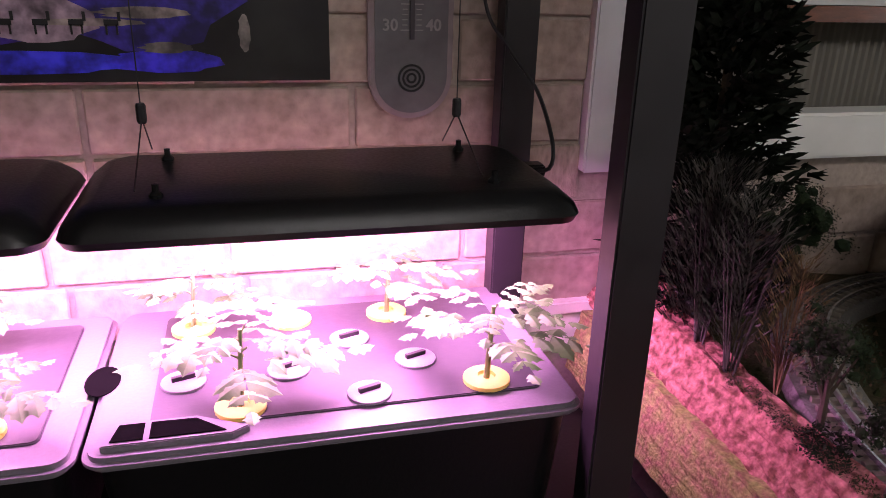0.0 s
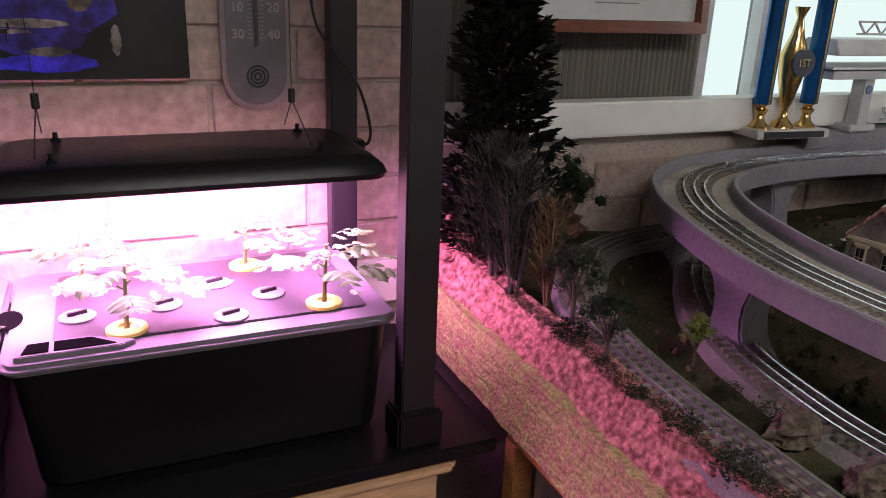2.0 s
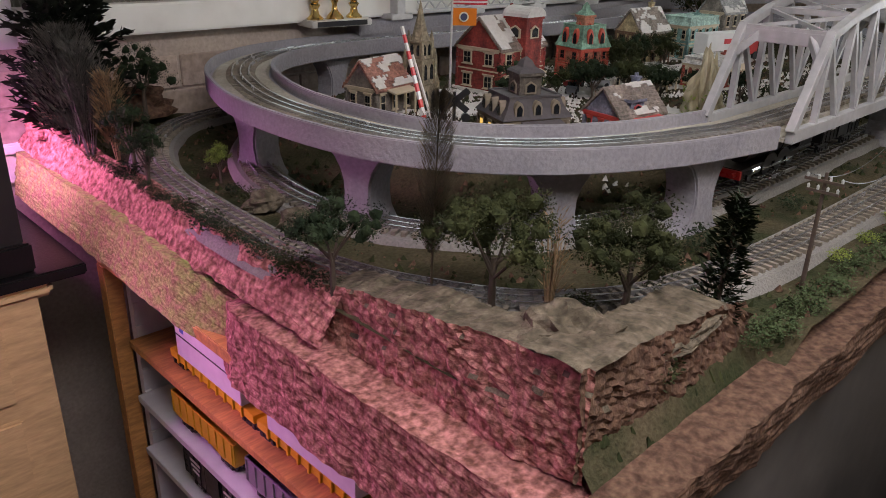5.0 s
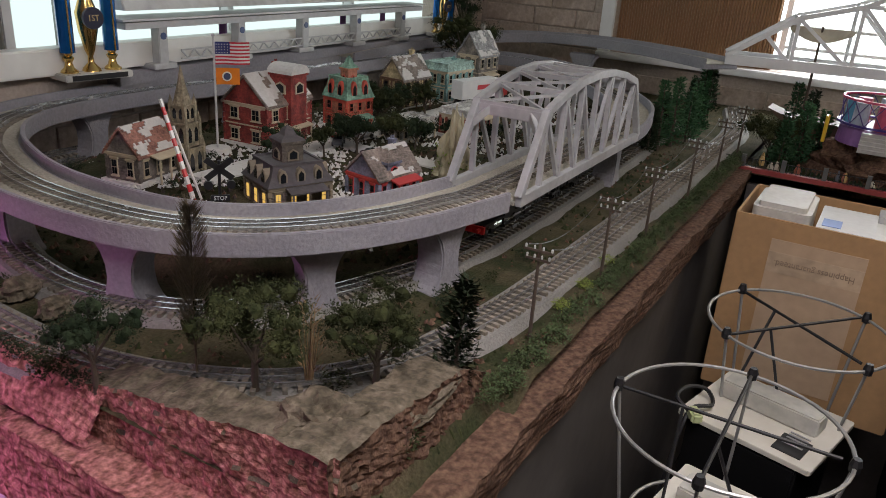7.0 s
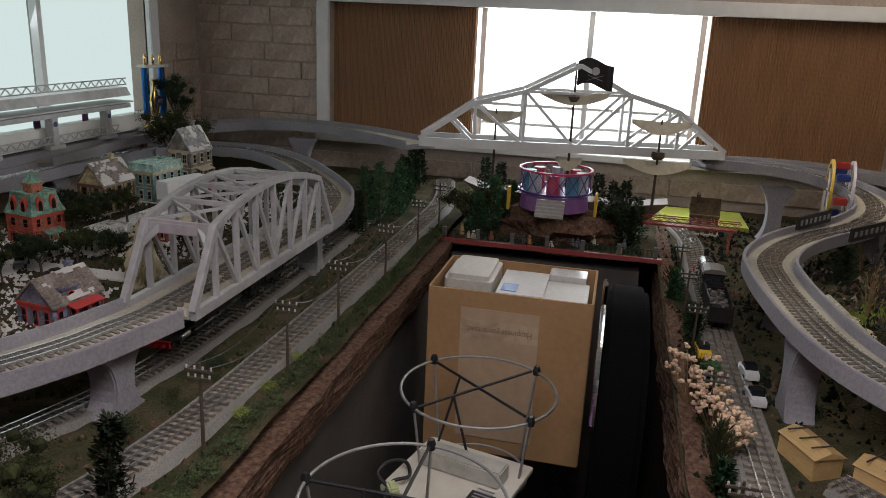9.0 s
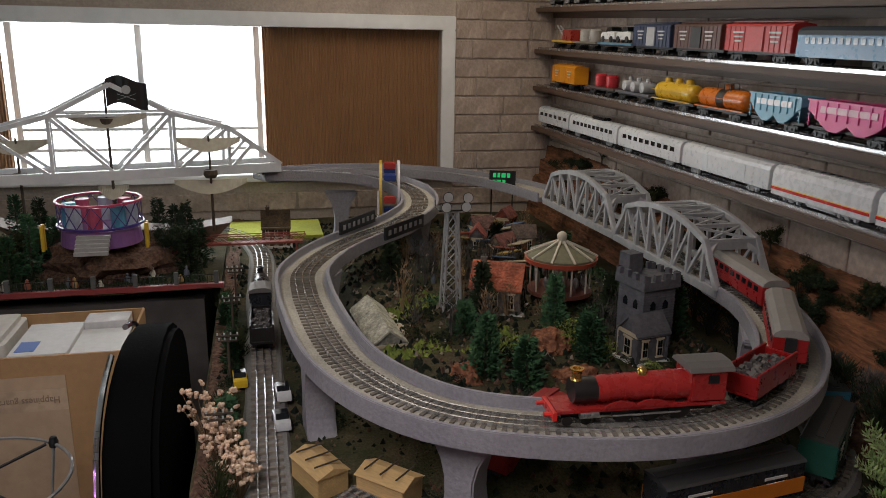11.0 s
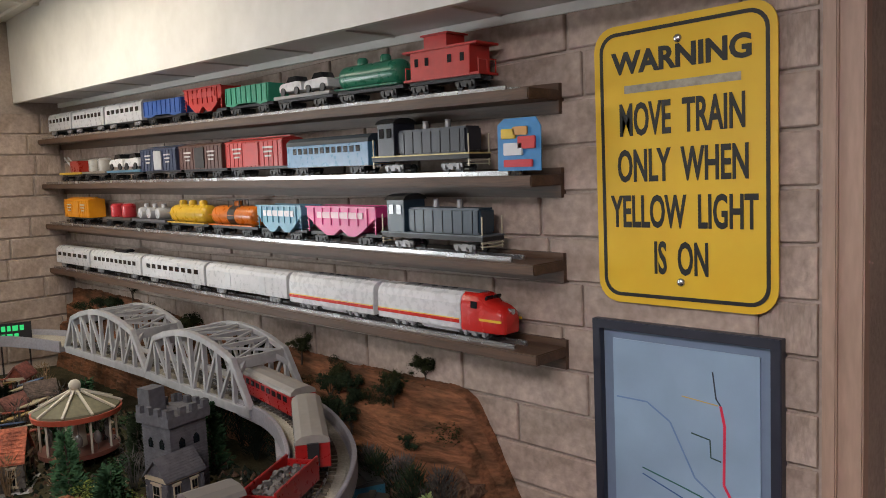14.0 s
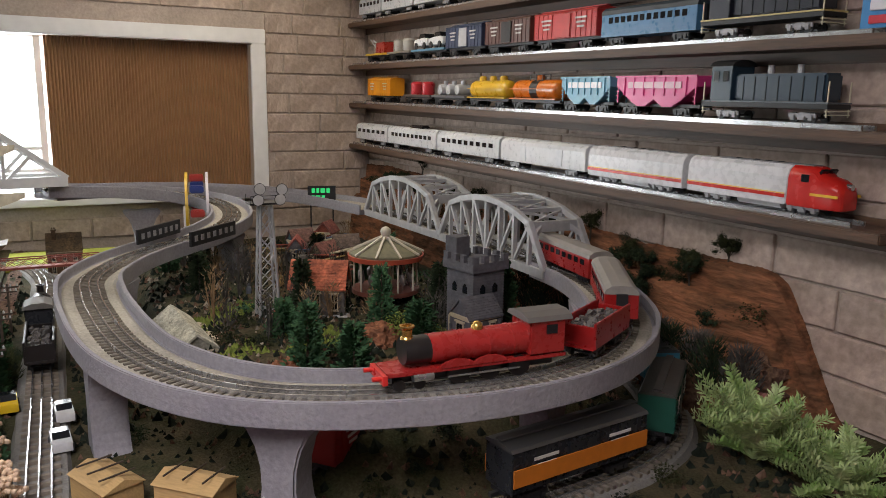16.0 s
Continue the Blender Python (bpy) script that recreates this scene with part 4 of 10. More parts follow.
def tomato(x, y, parent_x, size, seed):
    rnd = random.Random(seed)
    t = thing("tomato_seedling", pose(parent_x + x, 0.82 + y, 0.957 + 0.1707), "young tomato plant with drooping toothed leaves in a yellow-topped pod", "plant", "tomato seedlings")
    bm = bmesh.new()
    lathe(bm, [(0.023, 0), (0.023, 0.004), (0.02, 0.006), (0.009, 0.0062), (0.008, 0.003)], 20)
    part("pod_top", bm, YELLOW_CAP, t, "yellow pod label", smooth=True)
    if size == 0:
        return t
    bm = bmesh.new()
    h = 0.078 * size
    cyl(bm, (0, 0, 0.0), (0.004, 0.002, h), 0.0032, 0.002, 8)
    stalks = []
    for k in range(9):
        a = k * 2.4 + rnd.uniform(-0.3, 0.3)
        z = h * (0.35 + 0.072 * k)
        d = Vector((math.cos(a), math.sin(a), 0.5 + 0.06 * k))
        tip = Vector((0.002, 0.001, z)) + d.normalized() * 0.01 * size
        cyl(bm, (0.002, 0.001, z), tip, 0.0013, 0.001, 5)
        stalks.append((tip, d, (0.088 - 0.004 * k) * size * rnd.uniform(0.85, 1.15)))
    part("stem", bm, STEM, t)
    for tip, d, l in stalks:
        bm = bmesh.new()
        compound_leaf(bm, tip, (d.x, d.y, 0.3), l, rnd)
        part("leaf", bm, LEAF, t)
    return t


for tx, n in ((0.239, 5), (-0.207, 5)):
    tub(tx)
    for c in CAPS:
        cap(*c, tx)
    for i, (px, py, sz) in enumerate(POTS):
        tomato(px + 0.0, py, tx, sz * (0.62 if tx < 0 else 0.8), i + (10 if tx < 0 else 0))

# frame posts of the plant shelf
POST = mat("black_steel", (0.014, 0.013, 0.015), 0.5, 0.1, vary=0.2, scale=40, bump=0.05)
for x, y, w in ((0.474, 0.66, 0.044), (0.468, 0.955, 0.04)):
    t = thing("shelf_post", pose(x, y, 0.957), "dark square steel post of the plant stand", "post", "plant stand posts")
    bm = bmesh.new()
    box(bm, 0, 0, 0.55, w, 0.03, 1.1)
    part("upright", bm, POST, t, bevel=0.002)
    bm = bmesh.new()
    box(bm, 0, 0, 0.025, w + 0.018, 0.05, 0.05)
    part("foot", bm, BLACK_PLASTIC, t, "black plastic foot", bevel=0.004)
dr = thing("dresser", pose(0.127, 0.809, 0), "pale maple dresser with a black top", "dresser")
bm = bmesh.new()
box(bm, 0, 0.002, 0.947, 0.9, 0.385, 0.02)
part("top", bm, BLACK_PLASTIC, dr, "black laminate top", bevel=0.003)
bm = bmesh.new()
box(bm, -0.02, 0.01, 0.46, 0.78, 0.38, 0.92)
part("body", bm, WOOD_PALE, dr, bevel=0.003)
bm = bmesh.new()
box(bm, -0.02, -0.172, 0.925, 0.83, 0.03, 0.024)
part("moulding", bm, WOOD_PALE, dr, bevel=0.008)
for z in (0.82, 0.62, 0.42):
    bm = bmesh.new()
    box(bm, -0.04, -0.176, z, 0.70, 0.022, 0.17)
    part("drawer", bm, WOOD_PALE, dr, bevel=0.006)

# cardboard box in the aisle
bx = thing("cardboard_box", pose(2.13, -0.67, 0.0), "large open brown cardboard box holding white cartons", "box")
bm = bmesh.new()
for sx, sy, w, d in ((-0.142, 0, 0.006, 0.41), (0.142, 0, 0.006, 0.41), (0, -0.205, 0.278, 0.006), (0, 0.205, 0.278, 0.006)):
    bm = bmesh.new()
    box(bm, sx, sy, 0.86, w, d, 0.45)
    part("wall", bm, CARD, bx)
bm = bmesh.new()
box(bm, 0, 0, 0.64, 0.277, 0.403, 0.01)
part("bottom", bm, CARD, bx)
bm = bmesh.new()
box(bm, -0.1465, 0.02, 0.86, 0.002, 0.2, 0.36)
part("label", bm, mat("kraft_label", (0.5, 0.36, 0.24), 0.8, vary=0.1), bx, "pale printed panel")
bm = bmesh.new()
box(bm, 0, 0, 0.32, 0.36, 0.5, 0.63)
tagged(new("storage_crate", finish("storage_crate", bm, BLACK_PLASTIC, 0.01)), "black plastic storage crate under the cardboard box", "crate")

# ---- rolling stock: drawn along x, nose towards -x, rail top at z = 0 ----
IRON = mat("black_iron", (0.015, 0.015, 0.017), 0.45, vary=0.2, scale=80, bump=0.05)
GREY_TRUCK = mat("truck_grey", (0.33, 0.33, 0.34), 0.45, 0.3, vary=0.2, scale=80, bump=0.05)
DARK_GLASS = mat("dark_glass", (0.01, 0.012, 0.015), 0.08, vary=0.1, bump=0)


def paint(colour, rough=0.38):
    return mat("paint_%02d%02d%02d" % tuple(int(c * 99) for c in colour), colour, rough, vary=0.14, scale=70, bump=0.03)


def wheel_truck(parent, x, material=IRON, axles=2, pitch=0.028):
    bm = bmesh.new()
    span = pitch * (axles - 1)
    for y in (-0.019, 0.019):
        box(bm, x, y, 0.012, span + 0.018, 0.004, 0.007)
        box(bm, x, y * 1.08, 0.008, 0.014, 0.005, 0.006)
        for i in range(axles):
            box(bm, x - span / 2 + i * pitch, y * 1.05, 0.009, 0.008, 0.006, 0.009)
    box(bm, x, 0, 0.014, 0.016, 0.036, 0.006)
    tr = part("truck", bm, material, parent, bevel=0.0008)
    for i in range(axles):
        bm = bmesh.new()
        xx = x - span / 2 + i * pitch
        for y in (-0.0155, 0.0155):
            cyl(bm, (xx, y - 0.002, 0.0085), (xx, y + 0.002, 0.0085), 0.0085, n=14)
        cyl(bm, (xx, -0.015, 0.0085), (xx, 0.015, 0.0085), 0.002, n=6)
        part("wheelset", bm, IRON, tr)


def ladder(bm, x, y, z0, z1):
    for k in range(5):
        z = z0 + (z1 - z0) * (k + 0.5) / 5
        box(bm, x, y, z, 0.008, 0.0015, 0.0015)


def car_base(m, length, label, category="rail car", group="display trains", truck=IRON):
    t = thing("freight_car", m, label, category, group)
    for x in (length * 0.2, length * 0.8):
        wheel_truck(t, x, truck)
    bm = bmesh.new()
    box(bm, length / 2, 0, 0.021, length - 0.012, 0.03, 0.006)
    for x in (0.0, length):
        box(bm, x, 0, 0.018, 0.014, 0.006, 0.006)
    part("underframe", bm, IRON, t)
    return t


def boxcar(m, length, colour, label, door=None, height=0.058, roof=None, stripe=None):
    t = car_base(m, length, label)
    p = paint(colour)
    bm = bmesh.new()
    box(bm, length / 2, 0, 0.024 + height / 2, length - 0.014, 0.054, height)
    n = max(4, int(length / 0.02))
    for i in range(n + 1):
        for y in (-0.0275, 0.0275):
            box(bm, 0.008 + (length - 0.016) * i / n, y, 0.024 + height / 2, 0.0022, 0.0022, height)
    part("body", bm, p, t, bevel=0.0008)
    bm = bmesh.new()
    prism(bm, [(-0.029, 0), (0.029, 0), (0.026, 0.004), (0, 0.008), (-0.026, 0.004)], 0.005, length - 0.005, pose(0, 0, 0.024 + height, 90, 0, 90))
    box(bm, length / 2, 0, 0.034 + height, length - 0.01, 0.012, 0.002)
    part("roof", bm, paint(roof) if roof else p, t)
    for y in (-0.0285, 0.0285):
        bm = bmesh.new()
        box(bm, length / 2, y, 0.024 + height / 2, length * 0.2, 0.003, height * 0.9)
        part("door", bm, paint(door) if door else p, t)
        if stripe:
            bm = bmesh.new()
            box(bm, length / 2, y * 1.06, 0.024 + height * 0.4, length * 0.94, 0.002, height * 0.42)
            part("stripe", bm, paint(stripe), t)
        for x0 in (0.14, 0.66):
            bm = bmesh.new()
            for k in range(3):
                box(bm, length * x0 + length * 0.1, y * 1.05, 0.024 + height * (0.75 - 0.17 * k), length * (0.16 - 0.03 * k), 0.0012, 0.004)
            part("lettering_strip", bm, paint((0.6, 0.58, 0.55)), t)
    bm = bmesh.new()
    for y in (-0.029, 0.029):
        ladder(bm, 0.016, y, 0.024, 0.024 + height)
        ladder(bm, length - 0.016, y, 0.024, 0.024 + height)
    part("ladder", bm, p, t)
    return t


def hopper(m, length, colour, label, band=(0.7, 0.7, 0.72)):
    t = car_base(m, length, label)
    p = paint(colour)
    bm = bmesh.new()
    prism(bm, [(0.008, 0.078), (length - 0.008, 0.078), (length - 0.008, 0.058), (length * 0.80, 0.03), (length * 0.70, 0.018), (length * 0.6, 0.018), (length * 0.5, 0.032), (length * 0.4, 0.018), (length * 0.3, 0.018), (length * 0.2, 0.03), (0.008, 0.058)], -0.026, 0.026, pose(0, 0, 0, 90))
    part("body", bm, p, t, bevel=0.001)
    bm = bmesh.new()
    n = 7
    for i in range(n):
        for y in (-0.027, 0.027):
            box(bm, length * (0.14 + 0.72 * i / (n - 1)), y, 0.058, 0.003, 0.003, 0.036)
    for y in (-0.027, 0.027):
        box(bm, length / 2, y, 0.078, length - 0.014, 0.004, 0.004)
    part("rib", bm, p, t)
    bm = bmesh.new()
    for y in (-0.0272, 0.0272):
        box(bm, length / 2, y, 0.061, length * 0.62, 0.0015, 0.013)
    part("stripe", bm, paint(band), t)
    bm = bmesh.new()
    for x in (0.012, length - 0.012):
        for y in (-0.024, 0.024):
            bar(bm, (x, y, 0.024), (x, y, 0.07), 0.002, 0.002)
        ladder(bm, x, -0.026, 0.026, 0.07)
        ladder(bm, x, 0.026, 0.026, 0.07)
    part("end_ladder", bm, p, t)
    return t


def gondola(m, length, colour, label):
    t = car_base(m, length, label)
    p = paint(colour)
    bm = bmesh.new()
    for y in (-0.026, 0.026):
        prism(bm, [(0.006, 0.024), (length * 0.2, 0.02), (length * 0.35, 0.026), (length * 0.65, 0.026), (length * 0.8, 0.02), (length - 0.006, 0.024), (length - 0.006, 0.066), (0.006, 0.066)], y - 0.0015, y + 0.0015, pose(0, 0, 0, 90))
    for x in (0.007, length - 0.007):
        box(bm, x, 0, 0.045, 0.003, 0.052, 0.042)
    box(bm, length / 2, 0, 0.028, length - 0.012, 0.05, 0.003)
    for i in range(9):
        for y in (-0.028, 0.028):
            box(bm, 0.012 + (length - 0.024) * i / 8, y, 0.046, 0.003, 0.003, 0.038)
    part("body", bm, p, t, bevel=0.0006)
    return t


def tank_car(m, length, colour, label, band=None, domes=1):
    t = car_base(m, length, label)
    p = paint(colour, 0.3)
    bm = bmesh.new()
    r, zc = 0.025, 0.05
    a = 0.012
    pts = [(a, 0.3), (a + 0.003, 0.75), (a + 0.01, 0.95), (a + 0.018, 1.0), (length - a - 0.018, 1.0), (length - a - 0.01, 0.95), (length - a - 0.003, 0.75), (length - a, 0.3)]
    lathe(bm, [(r * k, x) for x, k in pts], 20)
    bmesh.ops.transform(bm, matrix=pose(0, 0, zc, 0, 90, 0), verts=bm.verts)
    part("tank", bm, p, t, smooth=True)
    for i in range(domes):
        bm = bmesh.new()
        lathe(bm, [(0.011, 0.0), (0.011, 0.012), (0.008, 0.016), (0.0001, 0.017)], 14, (length * (i + 1) / (domes + 1), 0, zc + r - 0.004))
        part("dome", bm, p, t, smooth=True)
    if band:
        bm = bmesh.new()
        lathe(bm, [(r + 0.0008, length * 0.42), (r + 0.0008, length * 0.56)], 20)
        bmesh.ops.transform(bm, matrix=pose(0, 0, zc, 0, 90, 0), verts=bm.verts)
        part("band", bm, paint(band), t, "black painted band")
        bm = bmesh.new()
        for y in (-0.012, 0.012):
            bar(bm, (length * 0.38, y, zc + r + 0.014), (length * 0.62, y, zc + r + 0.014), 0.0018, 0.0018)
            for x in (0.38, 0.5, 0.62):
                bar(bm, (length * x, y, zc + r - 0.004), (length * x, y, zc + r + 0.014), 0.0018, 0.0018)
        part("railing", bm, IRON, t)
    bm = bmesh.new()
    for y in (-0.026, 0.026):
        bar(bm, (0.012, y, 0.052), (length - 0.012, y, 0.052), 0.0015, 0.0015)
        box(bm, length / 2, y * 0.9, 0.027, length - 0.02, 0.008, 0.003)
    part("handrail", bm, p, t)
    return t


def flat_load(m, length, deck, load, label, kind):
    """A flat car with drums, boats, tanks or cars on it."""
    t = car_base(m, length, label)
    bm = bmesh.new()
    box(bm, length / 2, 0, 0.027, length - 0.008, 0.05, 0.007)
    part("deck", bm, paint(deck), t, bevel=0.0008)
    p = paint(load, 0.3)
    if kind == "drums":
        for x in (0.3, 0.7):
            bm = bmesh.new()
            lathe(bm, [(0.02, 0.0), (0.022, 0.004), (0.021, 0.02), (0.022, 0.036), (0.016, 0.042), (0.0001, 0.043)], 16, (length * x, 0, 0.031))
            part("drum", bm, p, t, smooth=True)
    elif kind == "tanks":
        for x in (0.25, 0.5, 0.75):
            bm = bmesh.new()
            lathe(bm, [(0.0001, -0.024), (0.015, -0.022), (0.017, -0.014), (0.017, 0.014), (0.015, 0.022), (0.0001, 0.024)], 14)
            bmesh.ops.transform(bm, matrix=pose(length * x, 0, 0.048, 90), verts=bm.verts)
            lathe(bm, [(0.007, 0), (0.007, 0.012), (0.0001, 0.013)], 10, (length * x, 0, 0.063))
            part("tank", bm, p, t, smooth=True)
    elif kind == "vehicles":
        for x in (0.28, 0.72):
            model_car(t, pose(length * x, 0, 0.031), length * 0.4, load)
    elif kind == "crane":
        bm = bmesh.new()
        box(bm, length * 0.3, 0, 0.05, length * 0.4, 0.044, 0.038)
        part("cab", bm, p, t, bevel=0.002)
        bm = bmesh.new()
        bar(bm, (length * 0.5, -0.012, 0.04), (length * 0.95, -0.006, 0.085), 0.004, 0.004)
        bar(bm, (length * 0.5, 0.012, 0.04), (length * 0.95, 0.006, 0.085), 0.004, 0.004)
        for k in range(5):
            u = 0.5 + 0.09 * k
            bar(bm, (length * u, -0.012 + 0.0012 * k, 0.04 + 0.009 * k), (length * u, 0.012 - 0.0012 * k, 0.04 + 0.009 * k), 0.003, 0.003)
        part("boom", bm, paint((0.55, 0.55, 0.55)), t)
    return t


def model_car(parent, m, length, colour):
    """A toy motor car: body, glass cabin, wheels."""
    w = length * 0.42
    bm = bmesh.new()
    prism(bm, [(-0.5, 0.1), (0.5, 0.1), (0.5, 0.24), (0.42, 0.3), (0.2, 0.32), (-0.28, 0.34), (-0.48, 0.3), (-0.5, 0.22)], -0.2, 0.2, pose(0, 0, 0, 90))
    bmesh.ops.scale(bm, vec=(length, length, length), verts=bm.verts)
    bmesh.ops.transform(bm, matrix=m, verts=bm.verts)
    body = part("car_body", bm, paint(colour, 0.2), parent, bevel=0.001)
    bm = bmesh.new()
    prism(bm, [(-0.3, 0.32), (0.22, 0.32), (0.1, 0.46), (-0.2, 0.47)], -0.17, 0.17, pose(0, 0, 0, 90))
    bmesh.ops.scale(bm, vec=(length, length, length), verts=bm.verts)
    bmesh.ops.transform(bm, matrix=m, verts=bm.verts)
    part("car_cabin", bm, DARK_GLASS, parent)
    for x in (-0.3, 0.3):
        bm = bmesh.new()
        for y in (-w / 2, w / 2):
            p = V((x * length, y, 0.1 * length))
            cyl(bm, m @ (p - V((0, 0.002, 0))), m @ (p + V((0, 0.002, 0))), 0.1 * length, n=12)
        part("car_wheels", bm, IRON, parent)
    return body


def coach(m, length, colour, label, roof=None, windows=8, height=0.062, band=None, dome=False, truck=GREY_TRUCK, doors=False):
    t = thing("passenger_car", m, label, "rail car", "display trains")
    for x in (length * 0.17, length * 0.83):
        wheel_truck(t, x, truck)
    p = paint(colour, 0.3)
    bm = bmesh.new()
    w = 0.027
    sec = [(-w, 0.018), (w, 0.018), (w, 0.018 + height * 0.72), (w * 0.92, 0.018 + height * 0.86), (w * 0.6, 0.018 + height * 0.97), (0, 0.018 + height), (-w * 0.6, 0.018 + height * 0.97), (-w * 0.92, 0.018 + height * 0.86), (-w, 0.018 + height * 0.72)]
    prism(bm, sec, 0.003, length - 0.003, pose(0, 0, 0, 90, 0, 90))
    part("body", bm, p, t, bevel=0.0008)
    if roof:
        bm = bmesh.new()
        prism(bm, [(u * 1.03, v + 0.0015) for u, v in sec[2:]], 0.002, length - 0.002, pose(0, 0, 0, 90, 0, 90))
        part("roof", bm, paint(roof, 0.6), t)
    for i in range(windows):
        bm = bmesh.new()
        x = length * (0.12 + 0.76 * i / max(1, windows - 1))
        for y in (-w - 0.0004, w + 0.0004):
            box(bm, x, y, 0.018 + height * 0.55, length * 0.5 / windows, 0.0014, height * 0.2)
        part("window", bm, DARK_GLASS, t)
    if band:
        bm = bmesh.new()
        for y in (-w - 0.0003, w + 0.0003):
            box(bm, length / 2, y, 0.018 + height * 0.28, length * 0.97, 0.001, height * 0.09)
        part("stripe", bm, paint(band), t)
    if doors:
        for u in (0.28, 0.7):
            bm = bmesh.new()
            for y in (-w - 0.0005, w + 0.0005):
                box(bm, length * u, y, 0.018 + height * 0.4, length * 0.07, 0.0012, height * 0.62)
            part("door", bm, paint((0.6, 0.62, 0.65)), t)
    bm = bmesh.new()
    for k in range(4):
        for y in (-w, w):
            box(bm, length / 2, y * 1.005, 0.022 + k * height * 0.075, length * 0.985, 0.0008, 0.0012)
    part("fluting", bm, p, t)
    if dome:
        bm = bmesh.new()
        box(bm, length * 0.45, 0, 0.018 + height + 0.004, length * 0.25, 0.03, 0.012)
        part("dome", bm, DARK_GLASS, t, bevel=0.004)
    bm = bmesh.new()
    for x in (0.0, length):
        box(bm, x, 0, 0.016, 0.012, 0.006, 0.006)
        box(bm, x, 0, 0.045, 0.007, 0.018, 0.042)
    part("diaphragm", bm, IRON, t)
    return t


def switcher(m, length, colour, label, trim=(0.6, 0.5, 0.2)):
    """A diesel switcher: cab at +x, long hood, walkway, stacks, rails."""
    t = thing("diesel_switcher", m, label, "locomotive", "display trains")
    for x in (length * 0.2, length * 0.78):
        wheel_truck(t, x, GREY_TRUCK, 2, 0.034)
    p = paint(colour, 0.35)
    bm = bmesh.new()
    box(bm, length / 2, 0, 0.027, length - 0.006, 0.056, 0.008)
    part("frame", bm, IRON, t, bevel=0.001)
    bm = bmesh.new()
    box(bm, length / 2, 0, 0.0325, length - 0.006, 0.0575, 0.0025)
    part("walkway_trim", bm, paint(trim), t)
    bm = bmesh.new()
    box(bm, length * 0.4, 0, 0.057, length * 0.68, 0.042, 0.046)
    part("hood", bm, p, t, bevel=0.004)
    bm = bmesh.new()
    box(bm, length * 0.83, 0, 0.064, length * 0.18, 0.055, 0.062)
    cab_part = part("cab", bm, p, t, bevel=0.001)
    bm = bmesh.new()
    prism(bm, [(-0.031, 0), (0.031, 0), (0.024, 0.007), (0.01, 0.011), (-0.01, 0.011), (-0.024, 0.007)], length * 0.73, length * 0.93, pose(0, 0, 0.094, 90, 0, 90))
    part("roof", bm, IRON, t)
    for y in (-0.0282, 0.0282):
        for x in (0.79, 0.87):
            bm = bmesh.new()
            box(bm, length * x, y, 0.076, length * 0.045, 0.0015, 0.018)
            part("window", bm, DARK_GLASS, cab_part)
    for x in (0.3, 0.52):
        bm = bmesh.new()
        lathe(bm, [(0.006, 0), (0.005, 0.012), (0.006, 0.015), (0.0001, 0.015)], 10, (length * x, 0, 0.08))
        part("stack", bm, GREY_TRUCK, t)
    bm = bmesh.new()
    for k in range(7):
        for y in (-0.0215, 0.0215):
            box(bm, length * (0.12 + 0.09 * k), y, 0.055, 0.0012, 0.0012, 0.04)
    part("door_seams", bm, IRON, t)
    bm = bmesh.new()
    for x in (0.006, length - 0.006):
        for y in (-0.026, 0.026):
            bar(bm, (x, y, 0.01), (x, y, 0.066), 0.0018, 0.0018)
        for z in (0.014, 0.02):
            box(bm, x, 0, z, 0.008, 0.052, 0.0015)
    part("handrail", bm, paint((0.6, 0.55, 0.4)), t)
    return t


